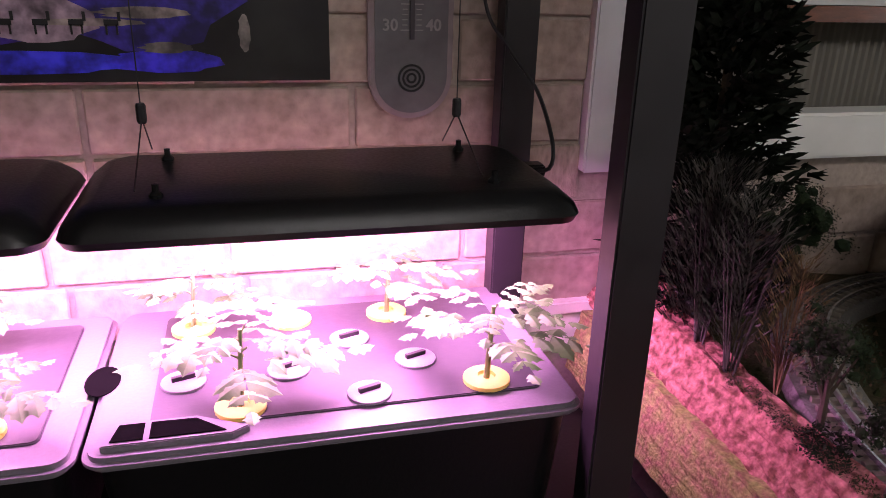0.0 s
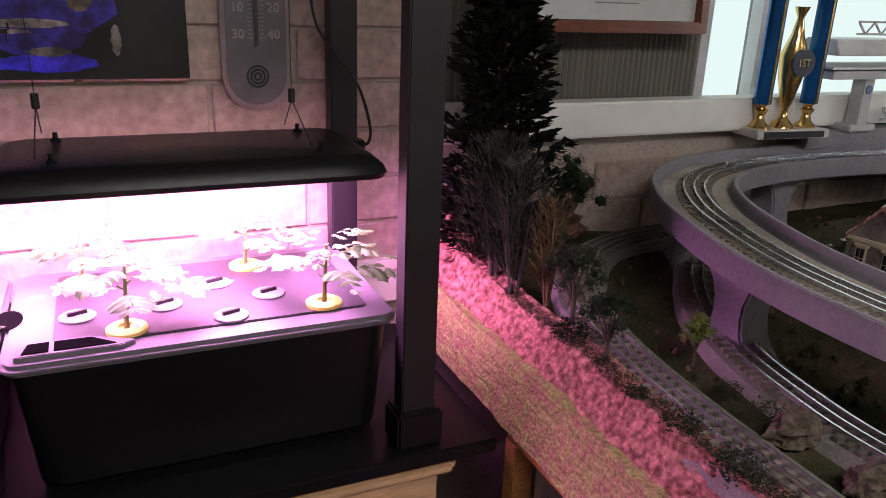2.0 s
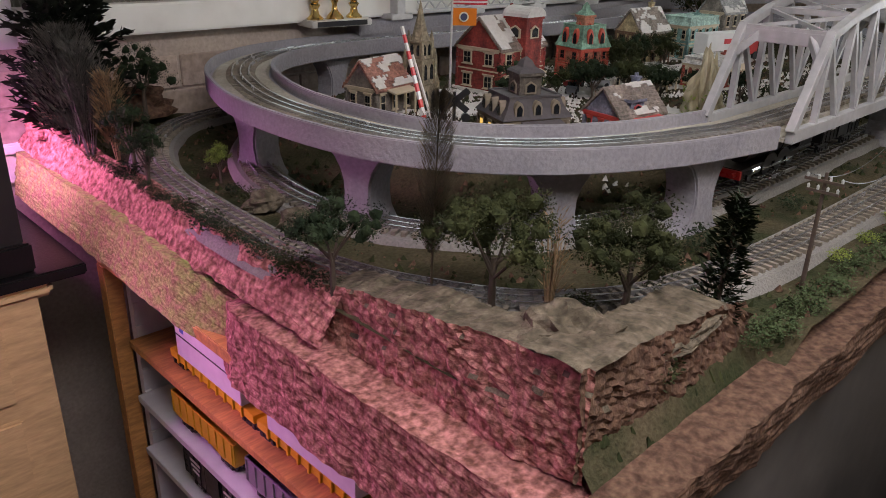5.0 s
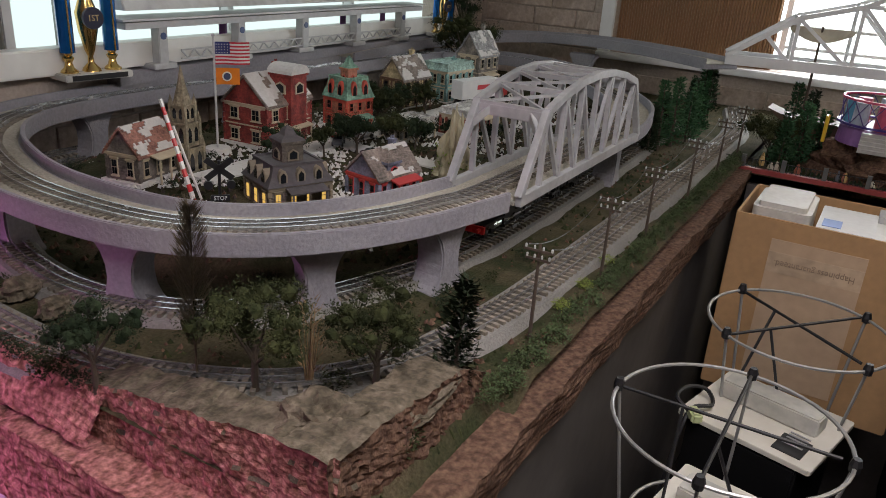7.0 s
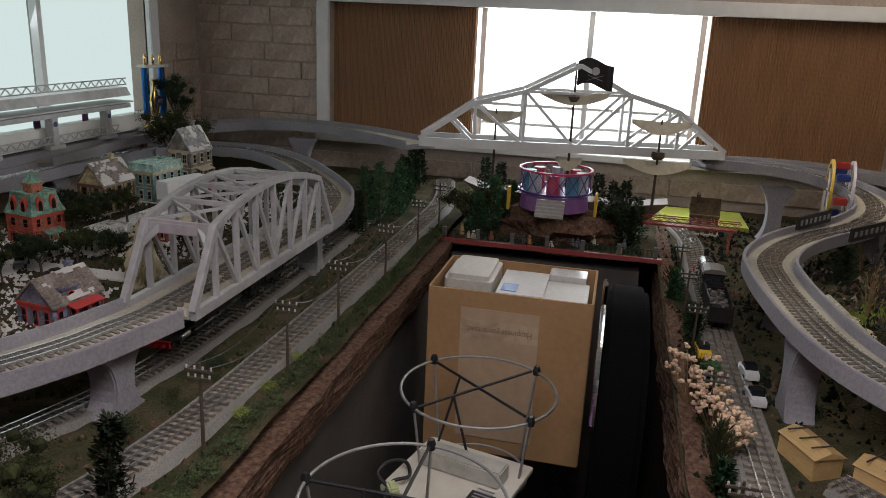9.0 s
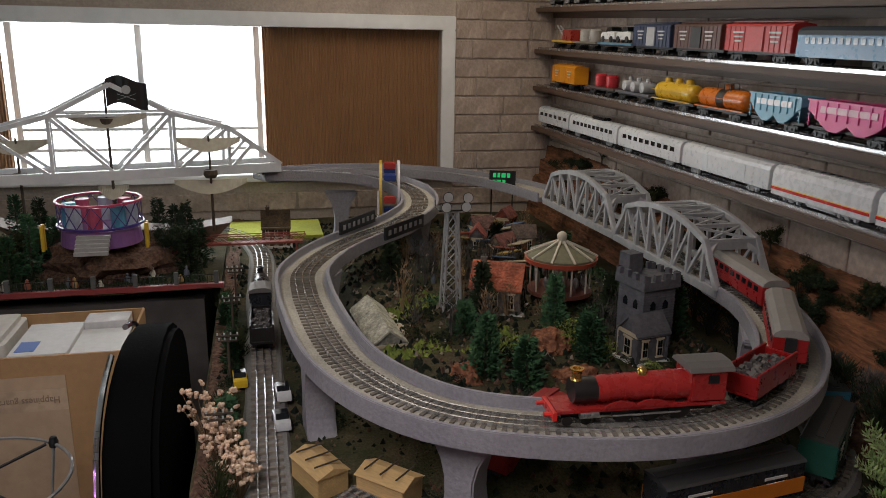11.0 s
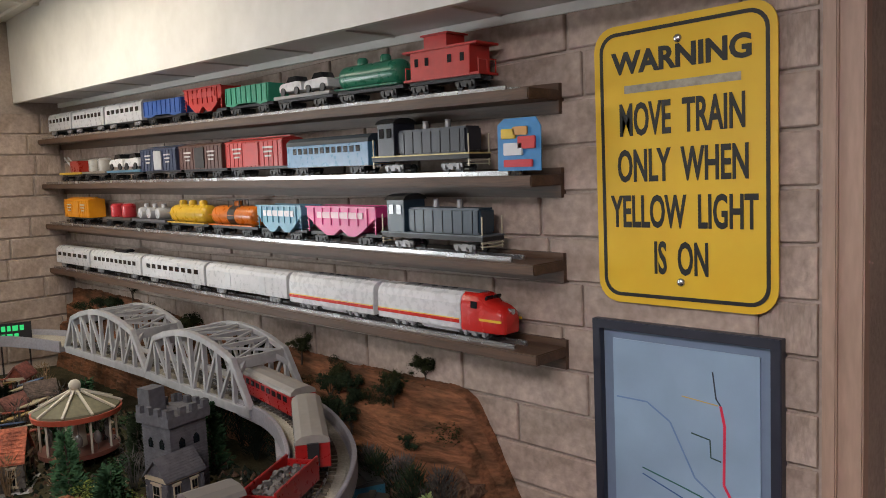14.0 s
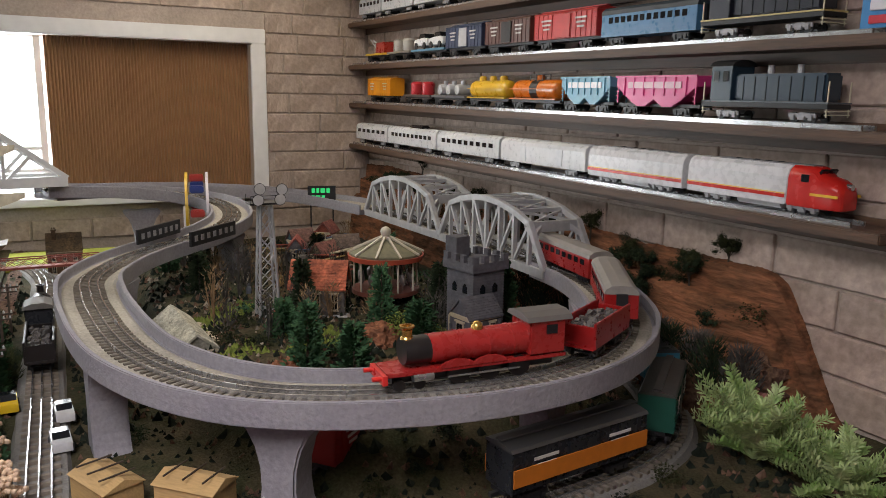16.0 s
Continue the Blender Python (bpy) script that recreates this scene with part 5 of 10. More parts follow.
def streamliner(m, length, label, nose=True):
    """A bulldog-nosed diesel in silver with red nose and stripe; the booster has no nose."""
    t = thing("streamlined_diesel", m, label, "locomotive", "display trains")
    for x in (length * 0.22, length * 0.78):
        wheel_truck(t, x, GREY_TRUCK, 3, 0.022)
    silver = paint((0.62, 0.63, 0.65), 0.28)
    red = paint((0.55, 0.02, 0.015), 0.25)
    w, h = 0.028, 0.066

    def section(k, top):
        return [(-w * k, 0.014), (w * k, 0.014), (w * k, 0.014 + h * 0.7 * top), (w * 0.85 * k, 0.014 + h * 0.9 * top), (w * 0.5 * k, 0.014 + h * top), (-w * 0.5 * k, 0.014 + h * top), (-w * 0.85 * k, 0.014 + h * 0.9 * top), (-w * k, 0.014 + h * 0.7 * top)]
    start = 0.1 if nose else 0.003
    bm = bmesh.new()
    prism(bm, section(1, 1), start, length - 0.003, pose(0, 0, 0, 90, 0, 90))
    part("body", bm, silver, t, bevel=0.001)
    if nose:
        bm = bmesh.new()
        rings = []
        for x, k, top in ((0.1, 1.004, 1.004), (0.062, 1.004, 1.004), (0.052, 1.0, 0.97), (0.042, 0.98, 0.80), (0.02, 0.93, 0.72), (0.008, 0.82, 0.62), (0.003, 0.62, 0.45)):
            rings.append([bm.verts.new((x, u, v)) for u, v in section(k, top)])
        for a, c in zip(rings, rings[1:]):
            for i in range(8):
                bm.faces.new((a[i], a[(i + 1) % 8], c[(i + 1) % 8], c[i]))
        bm.faces.new(rings[-1])
        bm.faces.new(rings[0][::-1])
        part("nose", bm, red, t, "glossy red nose", bevel=0.002, smooth=True)
        bm = bmesh.new()
        for y in (-0.0205, 0.0205):
            box(bm, 0.0465, y * 0.5, 0.014 + h * 0.87, 0.004, 0.017, 0.011, 0, 0, -35)
        for y in (-w * 1.02, w * 1.02):
            box(bm, 0.066, y, 0.014 + h * 0.72, 0.014, 0.0015, 0.012)
        part("windshield", bm, DARK_GLASS, t)
        bm = bmesh.new()
        for y in (-w * 0.98, w * 0.98):
            box(bm, 0.03, y, 0.014 + h * 0.34, 0.05, 0.002, 0.004)
        box(bm, 0.0055, 0, 0.014 + h * 0.34, 0.003, 0.026, 0.011)
        part("emblem", bm, paint((0.8, 0.5, 0.03)), t, "yellow nose emblem and stripe")
        bm = bmesh.new()
        cyl(bm, (0.0, 0, 0.014 + h * 0.57), (0.014, 0, 0.014 + h * 0.57), 0.005, n=12)
        part("headlight", bm, RAIL, t)
    bm = bmesh.new()
    for y in (-w - 0.0004, w + 0.0004):
        box(bm, (length + start) / 2, y, 0.014 + h * 0.22, length - start - 0.006, 0.0012, h * 0.09)
    part("stripe", bm, red, t)
    bm = bmesh.new()
    for y in (-w - 0.0004, w + 0.0004):
        box(bm, (length + start) / 2, y, 0.014 + h * 0.285, length - start - 0.006, 0.0011, h * 0.025)
    part("pinstripe", bm, paint((0.8, 0.5, 0.03)), t)
    for x in (0.42, 0.5, 0.58, 0.7):
        bm = bmesh.new()
        lathe(bm, [(0.006, 0), (0.006, 0.002), (0.0001, 0.003)], 10, (length * x, 0, 0.0145 + h))
        part("roof_vent", bm, IRON, t)
    bm = bmesh.new()
    box(bm, length / 2, 0, 0.0142 + h, length * 0.6, 0.024, 0.003)
    part("roof_panel", bm, paint((0.2, 0.2, 0.21)), t)
    bm = bmesh.new()
    box(bm, length / 2, 0, 0.012, length * 0.3, 0.034, 0.014)
    part("fuel_tank", bm, silver, t, bevel=0.003)
    return t


def caboose(m, length, colour, label):
    t = car_base(m, length, label)
    p = paint(colour)
    bm = bmesh.new()
    box(bm, length / 2, 0, 0.05, length * 0.78, 0.052, 0.05)
    part("body", bm, p, t, bevel=0.0008)
    bm = bmesh.new()
    box(bm, length / 2, 0, 0.0765, length - 0.004, 0.058, 0.004)
    part("roof", bm, p, t, bevel=0.001)
    bm = bmesh.new()
    box(bm, length * 0.56, 0, 0.089, length * 0.3, 0.046, 0.022)
    box(bm, length * 0.56, 0, 0.1015, length * 0.36, 0.052, 0.003)
    cup = part("cupola", bm, p, t)
    for y in (-0.0264, 0.0264):
        for u in (0.2, 0.36, 0.66, 0.8):
            bm = bmesh.new()
            box(bm, length * u, y, 0.056, 0.009, 0.0012, 0.014)
            part("window", bm, DARK_GLASS, t)
    bm = bmesh.new()
    box(bm, length / 2, 0, 0.026, length - 0.002, 0.05, 0.004)
    for x in (0.004, length - 0.004):
        for y in (-0.022, 0.0, 0.022):
            bar(bm, (x, y, 0.027), (x, y, 0.05), 0.0015, 0.0015)
        box(bm, x, 0, 0.05, 0.002, 0.046, 0.002)
    part("platform", bm, p, t)
    return t


def on_shelf(k, x):
    return shelf_pose(k, x) @ pose(0, YS + 0.06, 0.008)


G = 0.006
RED, BLUE, TEAL = (0.5, 0.03, 0.025), (0.03, 0.1, 0.36), (0.03, 0.3, 0.18)
# top shelf
for xa, xb, n in ((3.084, 3.319, 6), (2.80, 3.084, 8), (2.519, 2.80, 7)):
    coach(on_shelf(0, xa + G), xb - xa - G, (0.52, 0.53, 0.55), "silver streamlined passenger car on the top shelf", windows=n)
gondola(on_shelf(0, 2.269 + G), 0.25 - G, BLUE, "blue gondola car on the top shelf")
hopper(on_shelf(0, 2.052 + G), 0.217 - G, RED, "red open hopper car on the top shelf", band=(0.52, 0.05, 0.05))
gondola(on_shelf(0, 1.841 + G), 0.211 - G, TEAL, "green gondola car on the top shelf")
flat_load(on_shelf(0, 1.618 + G), 0.223 - G, (0.3, 0.3, 0.3), (0.75, 0.75, 0.76), "flat car carrying two white toy automobiles", "vehicles")
tank_car(on_shelf(0, 1.40 + G), 0.218 - G, (0.03, 0.2, 0.12), "dark green tank car with two domes", domes=2)
caboose(on_shelf(0, 1.205 + G), 0.195 - G, (0.5, 0.03, 0.03), "bright red caboose at the end of the top shelf")
# second shelf
flat_load(on_shelf(1, 3.04 + G), 0.212, (0.7, 0.45, 0.03), (0.35, 0.03, 0.02), "yellow crane car with a red cab", "crane")
flat_load(on_shelf(1, 2.828 + G), 0.206, (0.25, 0.22, 0.18), (0.4, 0.38, 0.35), "grey flat car with a boom rest", "drums")
flat_load(on_shelf(1, 2.562 + G), 0.26, (0.1, 0.25, 0.36), (0.7, 0.7, 0.72), "blue flat car carrying white toy boats", "vehicles")
boxcar(on_shelf(1, 2.318 + G), 0.238, (0.04, 0.055, 0.11), "dark blue boxcar with a grey door", door=(0.45, 0.46, 0.48))
boxcar(on_shelf(1, 2.069 + G), 0.243, (0.12, 0.055, 0.045), "brown boxcar with a dark open door", door=(0.015, 0.012, 0.012))
boxcar(on_shelf(1, 1.797 + G), 0.266, (0.52, 0.04, 0.035), "bright red boxcar on the second shelf")
coach(on_shelf(1, 1.501 + G), 0.29, (0.08, 0.22, 0.4), "blue heavyweight passenger coach with a dark roof", roof=(0.03, 0.045, 0.06), windows=12, truck=IRON)
switcher(on_shelf(1, 1.229 + G), 0.266, (0.017, 0.02, 0.032), "dark blue diesel switcher locomotive with gold walkway trim")
# third shelf
boxcar(on_shelf(2, 2.99), 0.24, (0.75, 0.3, 0.01), "orange boxcar at the far end of the shelf")
flat_load(on_shelf(2, 2.663 + G), 0.22, (0.1, 0.08, 0.07), (0.5, 0.03, 0.04), "flat car carrying red drums", "drums")
flat_load(on_shelf(2, 2.422 + G), 0.235, (0.12, 0.12, 0.13), (0.5, 0.51, 0.53), "flat car carrying silver tanks", "tanks")
tank_car(on_shelf(2, 2.184 + G), 0.232, (0.68, 0.42, 0.03), "yellow triple-dome tank car", domes=3)
tank_car(on_shelf(2, 1.944 + G), 0.234, (0.65, 0.17, 0.015), "orange tank car with a black band", band=(0.012, 0.012, 0.012), domes=1)
hopper(on_shelf(2, 1.74 + G), 0.198, (0.14, 0.38, 0.52), "light blue covered hopper car")
hopper(on_shelf(2, 1.484 + G), 0.25, (0.72, 0.06, 0.26), "bright pink covered hopper car", band=(0.75, 0.45, 0.55))
switcher(on_shelf(2, 1.205 + G), 0.273, (0.02, 0.042, 0.065), "slate blue diesel switcher locomotive", trim=(0.12, 0.14, 0.16))
# bottom shelf
for xa, xb, n, d, dm in ((3.023, 3.359, 6, False, False), (2.61, 3.023, 10, False, True), (2.211, 2.61, 9, False, False), (1.819, 2.211, 0, True, False)):
    coach(on_shelf(3, xa + G), xb - xa - G, (0.6, 0.61, 0.63), "silver fluted passenger car on the bottom shelf", windows=n, doors=d, dome=dm)
streamliner(on_shelf(3, 1.507 + G), 0.306, "silver booster diesel with a red stripe", nose=False)
streamliner(on_shelf(3, 1.175), 0.33, "silver streamlined diesel with a red nose")

card = thing("toy_blister_card", on_shelf(1, 1.165) @ pose(-0.03, -0.01, 0.0, 0, 0, 0), "colourful toy car on a blue blister card", "toy")
bm = bmesh.new()
prism(bm, [(-0.045, 0), (0.045, 0), (0.045, 0.075), (0.03, 0.085), (-0.035, 0.085), (-0.045, 0.07)], 0.0, 0.002, pose(0, 0.03, 0, 90, 0, 0) )
part("backing_card", bm, paint((0.05, 0.25, 0.55)), card)
for c, x, z, w, h in (((0.7, 0.5, 0.05), 0.02, 0.06, 0.03, 0.016), ((0.6, 0.05, 0.05), -0.018, 0.045, 0.036, 0.02), ((0.7, 0.72, 0.75), 0.01, 0.035, 0.04, 0.02), ((0.6, 0.04, 0.06), 0.0, 0.012, 0.06, 0.012), ((0.65, 0.35, 0.1), -0.005, 0.064, 0.03, 0.014)):
    bm = bmesh.new()
    box(bm, x, 0.0325, z, w, 0.004, h)
    part("printed_patch", bm, paint(c), card, bevel=0.001)


# ---- locomotives on the layout ----
def at_path(points, s):
    """The pose on a line s metres from its start, heading along it."""
    line = smooth_path(points, 0.01)
    i = min(len(line) - 2, max(1, int(s / 0.0104)))
    d = line[i + 1] - line[i - 1]
    return line[i], d


def steam_engine(m, length, colour, label, dark=(0.015, 0.015, 0.017), brass=True):
    """A steam engine with its nose at -x: boiler, smokebox, cab, wheels, rods."""
    t = thing("steam_locomotive", m, label, "locomotive")
    p, k = paint(colour, 0.28), paint(dark, 0.4)
    r, zc = 0.021, 0.053
    bm = bmesh.new()
    lathe(bm, [(r * 0.95, 0.04 * length / 0.3), (r, 0.05 * length / 0.3), (r, length * 0.26)], 20)
    bmesh.ops.transform(bm, matrix=pose(0, 0, zc, 0, 90, 0), verts=bm.verts)
    part("smokebox", bm, k, t, "black smokebox", smooth=True)
    bm = bmesh.new()
    lathe(bm, [(r * 1.02, length * 0.26), (r * 1.16, length * 0.76)], 20)
    for x in (0.4, 0.55, 0.68):
        rr = r * (1.02 + 0.14 * (x - 0.26) / 0.5) + 0.001
        lathe(bm, [(rr, length * x), (rr, length * x + 0.003)], 20)
    bmesh.ops.transform(bm, matrix=pose(0, 0, zc, 0, 90, 0), verts=bm.verts)
    part("boiler", bm, p, t, smooth=True)
    bm = bmesh.new()
    lathe(bm, [(0.009, 0), (0.007, 0.004), (0.007, 0.014), (0.01, 0.018), (0.0101, 0.02), (0.006, 0.02), (0.006, 0.016), (0.0001, 0.016)], 16, (length * 0.16, 0, zc + r - 0.003))
    part("chimney", bm, mat("brass", (0.6, 0.36, 0.1), 0.25, 0.9, vary=0.1, bump=0) if brass else k, t, "brass-capped chimney")
    bm = bmesh.new()
    lathe(bm, [(0.008, 0), (0.007, 0.008), (0.004, 0.012), (0.0001, 0.013)], 14, (length * 0.52, 0, zc + r))
    part("dome", bm, p if not brass else MATS["brass"], t, smooth=True)
    bm = bmesh.new()
    box(bm, length * 0.86, 0, zc + 0.006, length * 0.2, 0.052, 0.054)
    cb = part("cab", bm, p, t, bevel=0.002)
    bm = bmesh.new()
    prism(bm, [(-0.03, 0), (0.03, 0), (0.026, 0.007), (0.012, 0.012), (-0.012, 0.012), (-0.026, 0.007)], length * 0.74, length * 0.99, pose(0, 0, zc + 0.032, 90, 0, 90))
    part("cab_roof", bm, paint((0.12, 0.11, 0.1), 0.6), t)
    for y in (-0.0266, 0.0266):
        bm = bmesh.new()
        box(bm, length * 0.88, y, zc + 0.018, 0.016, 0.0014, 0.014)
        part("window", bm, DARK_GLASS, cb)
    bm = bmesh.new()
    box(bm, length * 0.5, 0, 0.027, length * 0.94, 0.05, 0.006)
    part("running_board", bm, p, t, bevel=0.001)
    for x in (0.38, 0.55):
        bm = bmesh.new()
        for y in (-0.025, 0.025):
            prism(bm, [(0.024 * math.cos(a * math.pi / 8), 0.024 * math.sin(a * math.pi / 8) * 0.5) for a in range(9)], -0.0015, 0.0015, pose(length * x, y, 0.03, 90))
        part("splasher", bm, p, t)
    bm = bmesh.new()
    box(bm, 0.006, 0, 0.022, 0.006, 0.054, 0.014)
    for y in (-0.018, 0.018):
        cyl(bm, (-0.008, y, 0.023), (0.004, y, 0.023), 0.0035, n=10)
    part("buffer_beam", bm, paint((0.6, 0.03, 0.025), 0.3), t, "bright red buffer beam")
    bm = bmesh.new()
    box(bm, length * 0.5, 0, 0.016, length * 0.85, 0.018, 0.014)
    part("chassis", bm, k, t)
    for x, rr in ((0.1, 0.008), (0.2, 0.008), (0.4, 0.016), (0.56, 0.016), (0.72, 0.016)):
        bm = bmesh.new()
        for y in (-0.0165, 0.0165):
            cyl(bm, (length * x, y - 0.002, rr), (length * x, y + 0.002, rr), rr, n=18)
        part("wheelset", bm, k, t)
    bm = bmesh.new()
    for y in (-0.0205, 0.0205):
        box(bm, length * 0.53, y, 0.014, length * 0.38, 0.002, 0.003)
        cyl(bm, (length * 0.16, y, 0.02), (length * 0.26, y, 0.02), 0.007, n=10)
    part("side_rod", bm, RAIL, t)
    return t


def tender(m, length, colour, label):
    t = thing("tender", m, label, "rail car")
    p = paint(colour, 0.3)
    for x in (length * 0.25, length * 0.75):
        wheel_truck(t, x)
    bm = bmesh.new()
    for y in (-0.025, 0.025):
        box(bm, length / 2, y, 0.043, length - 0.01, 0.004, 0.044)
    for x in (0.008, length - 0.008):
        box(bm, x, 0, 0.04, 0.004, 0.048, 0.036)
    box(bm, length / 2, 0, 0.023, length - 0.006, 0.05, 0.006)
    part("body", bm, p, t, bevel=0.001)
    bm = bmesh.new()
    rnd = random.Random(3)
    for _ in range(90):
        s = rnd.uniform(0.004, 0.008)
        box(bm, rnd.uniform(0.02, length - 0.03), rnd.uniform(-0.018, 0.018), 0.048 + rnd.uniform(0, 0.008), s, s, s, rnd.uniform(0, 90), rnd.uniform(0, 90))
    ob = part("coal", bm, mat("coal", (0.1, 0.09, 0.085), 0.6, vary=0.3), t, "heap of grey coal")
    ob["kind"] = "stuff"
    return t


def line_pose(points, s0, length):
    """A vehicle's pose with both ends on the line."""
    p, _ = at_path(points, s0)
    q, _ = at_path(points, s0 + length)
    d = q - p
    return Matrix.Translation(p + V((0, 0, 0.011))) @ pose(0, 0, 0, 0, -math.degrees(math.atan2(d.z, d.to_2d().length)), math.degrees(math.atan2(d.y, d.x)))


LOOP_BACK = [V(p) for p in S_LOOP[::-1][10:]] + [V((2.3, -2.235, DZ)), V((2.8, -2.21, DZ))]
MAROON = (0.3, 0.012, 0.012)
S0 = 0.613
LOW = Matrix.Diagonal((1, 1, 0.86, 1))
steam_engine(line_pose(LOOP_BACK, S0, 0.27) @ LOW, 0.27, (0.33, 0.022, 0.02), "crimson steam locomotive with a black smokebox on the viaduct")
tender(line_pose(LOOP_BACK, S0 + 0.278, 0.15) @ LOW, 0.15, MAROON, "crimson tender heaped with coal")
coach(line_pose(LOOP_BACK, S0 + 0.44, 0.25) @ LOW, 0.25, MAROON, "crimson passenger coach with a grey roof", roof=(0.24, 0.22, 0.2), windows=8, truck=IRON)
coach(line_pose(LOOP_BACK, S0 + 0.70, 0.25) @ LOW, 0.25, MAROON, "crimson passenger coach on the arch bridge", roof=(0.24, 0.22, 0.2), windows=8, truck=IRON)

STR = [V(p) for p in S_GROUND[::-1]]
steam_engine(pose(2.40, -1.166, TS + 0.011) @ pose(0, 0, 0, 0, 0, 180), 0.26, (0.02, 0.022, 0.026), "black steam locomotive on the bench edge track", brass=False)
tender(pose(2.135, -1.168, TS + 0.011, 0, 0, 180), 0.17, (0.018, 0.018, 0.02), "black tender behind the steam locomotive")
steam_engine(pose(1.36, -0.095, TN + 0.011), 0.30, (0.012, 0.012, 0.014), "black steam locomotive beneath the arch bridge", brass=False)
boxcar(pose(1.67, -0.10, TN + 0.011), 0.2, (0.02, 0.02, 0.022), "black boxcar beneath the arch bridge")

OUT = [V(p) for p in S_OUTER]
boxcar(line_pose(OUT, 0.36, 0.26), 0.26, (0.02, 0.03, 0.025), "black boxcar with an orange side stripe below the viaduct", roof=(0.05, 0.05, 0.05), stripe=(0.55, 0.17, 0.02))
boxcar(line_pose(OUT, 0.645, 0.19), 0.19, (0.015, 0.085, 0.06), "dark green boxcar below the viaduct", roof=(0.06, 0.06, 0.055))
boxcar(line_pose(OUT, 0.855, 0.2), 0.2, (0.05, 0.2, 0.3), "blue boxcar below the viaduct", roof=(0.06, 0.065, 0.065))

# ---- trees and scenery ----
def foliage(name, colour, second):
    return mat(name, colour, 0.9, spec=0.1, vary=0.4, scale=150, bump=0.3, second=second, mix_scale=30, island=0.4)


F_DARK = foliage("dark_conifer", (0.028, 0.04, 0.02), (0.014, 0.022, 0.012))
F_BLACK = foliage("black_green", (0.016, 0.02, 0.014), (0.008, 0.011, 0.008))
F_GREEN = foliage("conifer_green", (0.05, 0.11, 0.05), (0.03, 0.07, 0.035))
F_OLIVE = foliage("olive_clump", (0.045, 0.05, 0.02), (0.018, 0.023, 0.01))
F_LIME = foliage("bright_clump", (0.2, 0.24, 0.05), (0.12, 0.16, 0.04))
F_TAN = foliage("dry_grass", (0.3, 0.2, 0.11), (0.18, 0.12, 0.07))
F_GREY = foliage("grey_twigs", (0.11, 0.1, 0.09), (0.05, 0.046, 0.042))
F_CREAM = foliage("cream_flower", (0.55, 0.42, 0.3), (0.42, 0.28, 0.2))
BARK = mat("bark", (0.07, 0.05, 0.035), 0.9, vary=0.3, scale=80, bump=0.5)


def leaf_quad(bm, p, size, rnd):
    a = Vector((rnd.uniform(-1, 1), rnd.uniform(-1, 1), rnd.uniform(-0.6, 1))).normalized()
    b = a.orthogonal().normalized()
    b.rotate(Euler((rnd.uniform(0, 6), rnd.uniform(0, 6), rnd.uniform(0, 6))))
    s = size * rnd.uniform(0.6, 1.3)
    v = [bm.verts.new(p + a * s * i + b * s * 0.6 * j) for i, j in ((0, 0), (0.5, 0.5), (1, 0), (0.5, -0.5))]
    bm.faces.new(v)


def clump_mesh(material, seed, n=150, leaf=0.2):
    """A loose ball of small leaves of radius about 1, uneven and with gaps."""
    rnd = random.Random(seed)
    bm = bmesh.new()
    for _ in range(n):
        d = Vector((rnd.gauss(0, 1), rnd.gauss(0, 1), rnd.gauss(0, 0.8))).normalized()
        leaf_quad(bm, d * rnd.uniform(0.45, 1.0), leaf, rnd)
    return finish("leaves", bm, material)


def broad_tree(x, y, z, h, w, material, label, seed, trunk=BARK):
    rnd = random.Random(seed)
    t = thing("model_tree", pose(x, y, z, 0, 0, rnd.uniform(0, 360)), label, "tree", "model trees")
    bm = bmesh.new()
    cyl(bm, (0, 0, -0.004), (0.002, 0, h * 0.45), h * 0.04, h * 0.025, 8)
    spots = []
    for k in range(7):
        a = k * 2.4 + rnd.uniform(-0.4, 0.4)
        r = w * rnd.uniform(0.2, 0.44)
        tip = V((math.cos(a) * r, math.sin(a) * r, h * rnd.uniform(0.62, 0.88)))
        cyl(bm, (0.001, 0, h * rnd.uniform(0.25, 0.42)), tip, h * 0.018, h * 0.008, 6)
        spots.append(tip)
    spots.append(V((0, 0, h * 0.88)))
    part("trunk", bm, trunk, t)
    bm = bmesh.new()
    for s in spots:
        for _ in range(4):
            c = s + V((rnd.gauss(0, 0.13) * w, rnd.gauss(0, 0.13) * w, rnd.gauss(0, 0.07) * h))
            rad = w * rnd.uniform(0.13, 0.2)
            core = bmesh.ops.create_icosphere(bm, subdivisions=1, radius=rad * 0.55, matrix=Matrix.Translation(c))["verts"]
            for v in core:
                v.co = c + (v.co - c) * rnd.uniform(0.7, 1.15)
            for _ in range(260 if w > 0.1 else 130 if w > 0.065 else 75):
                d = Vector((rnd.gauss(0, 1), rnd.gauss(0, 1), rnd.gauss(0, 0.8))).normalized()
                leaf_quad(bm, c + d * rad * rnd.uniform(0.55, 1.15), max(0.0034, w * 0.033), rnd)
    ob = part("crown", bm, material, t)
    return t


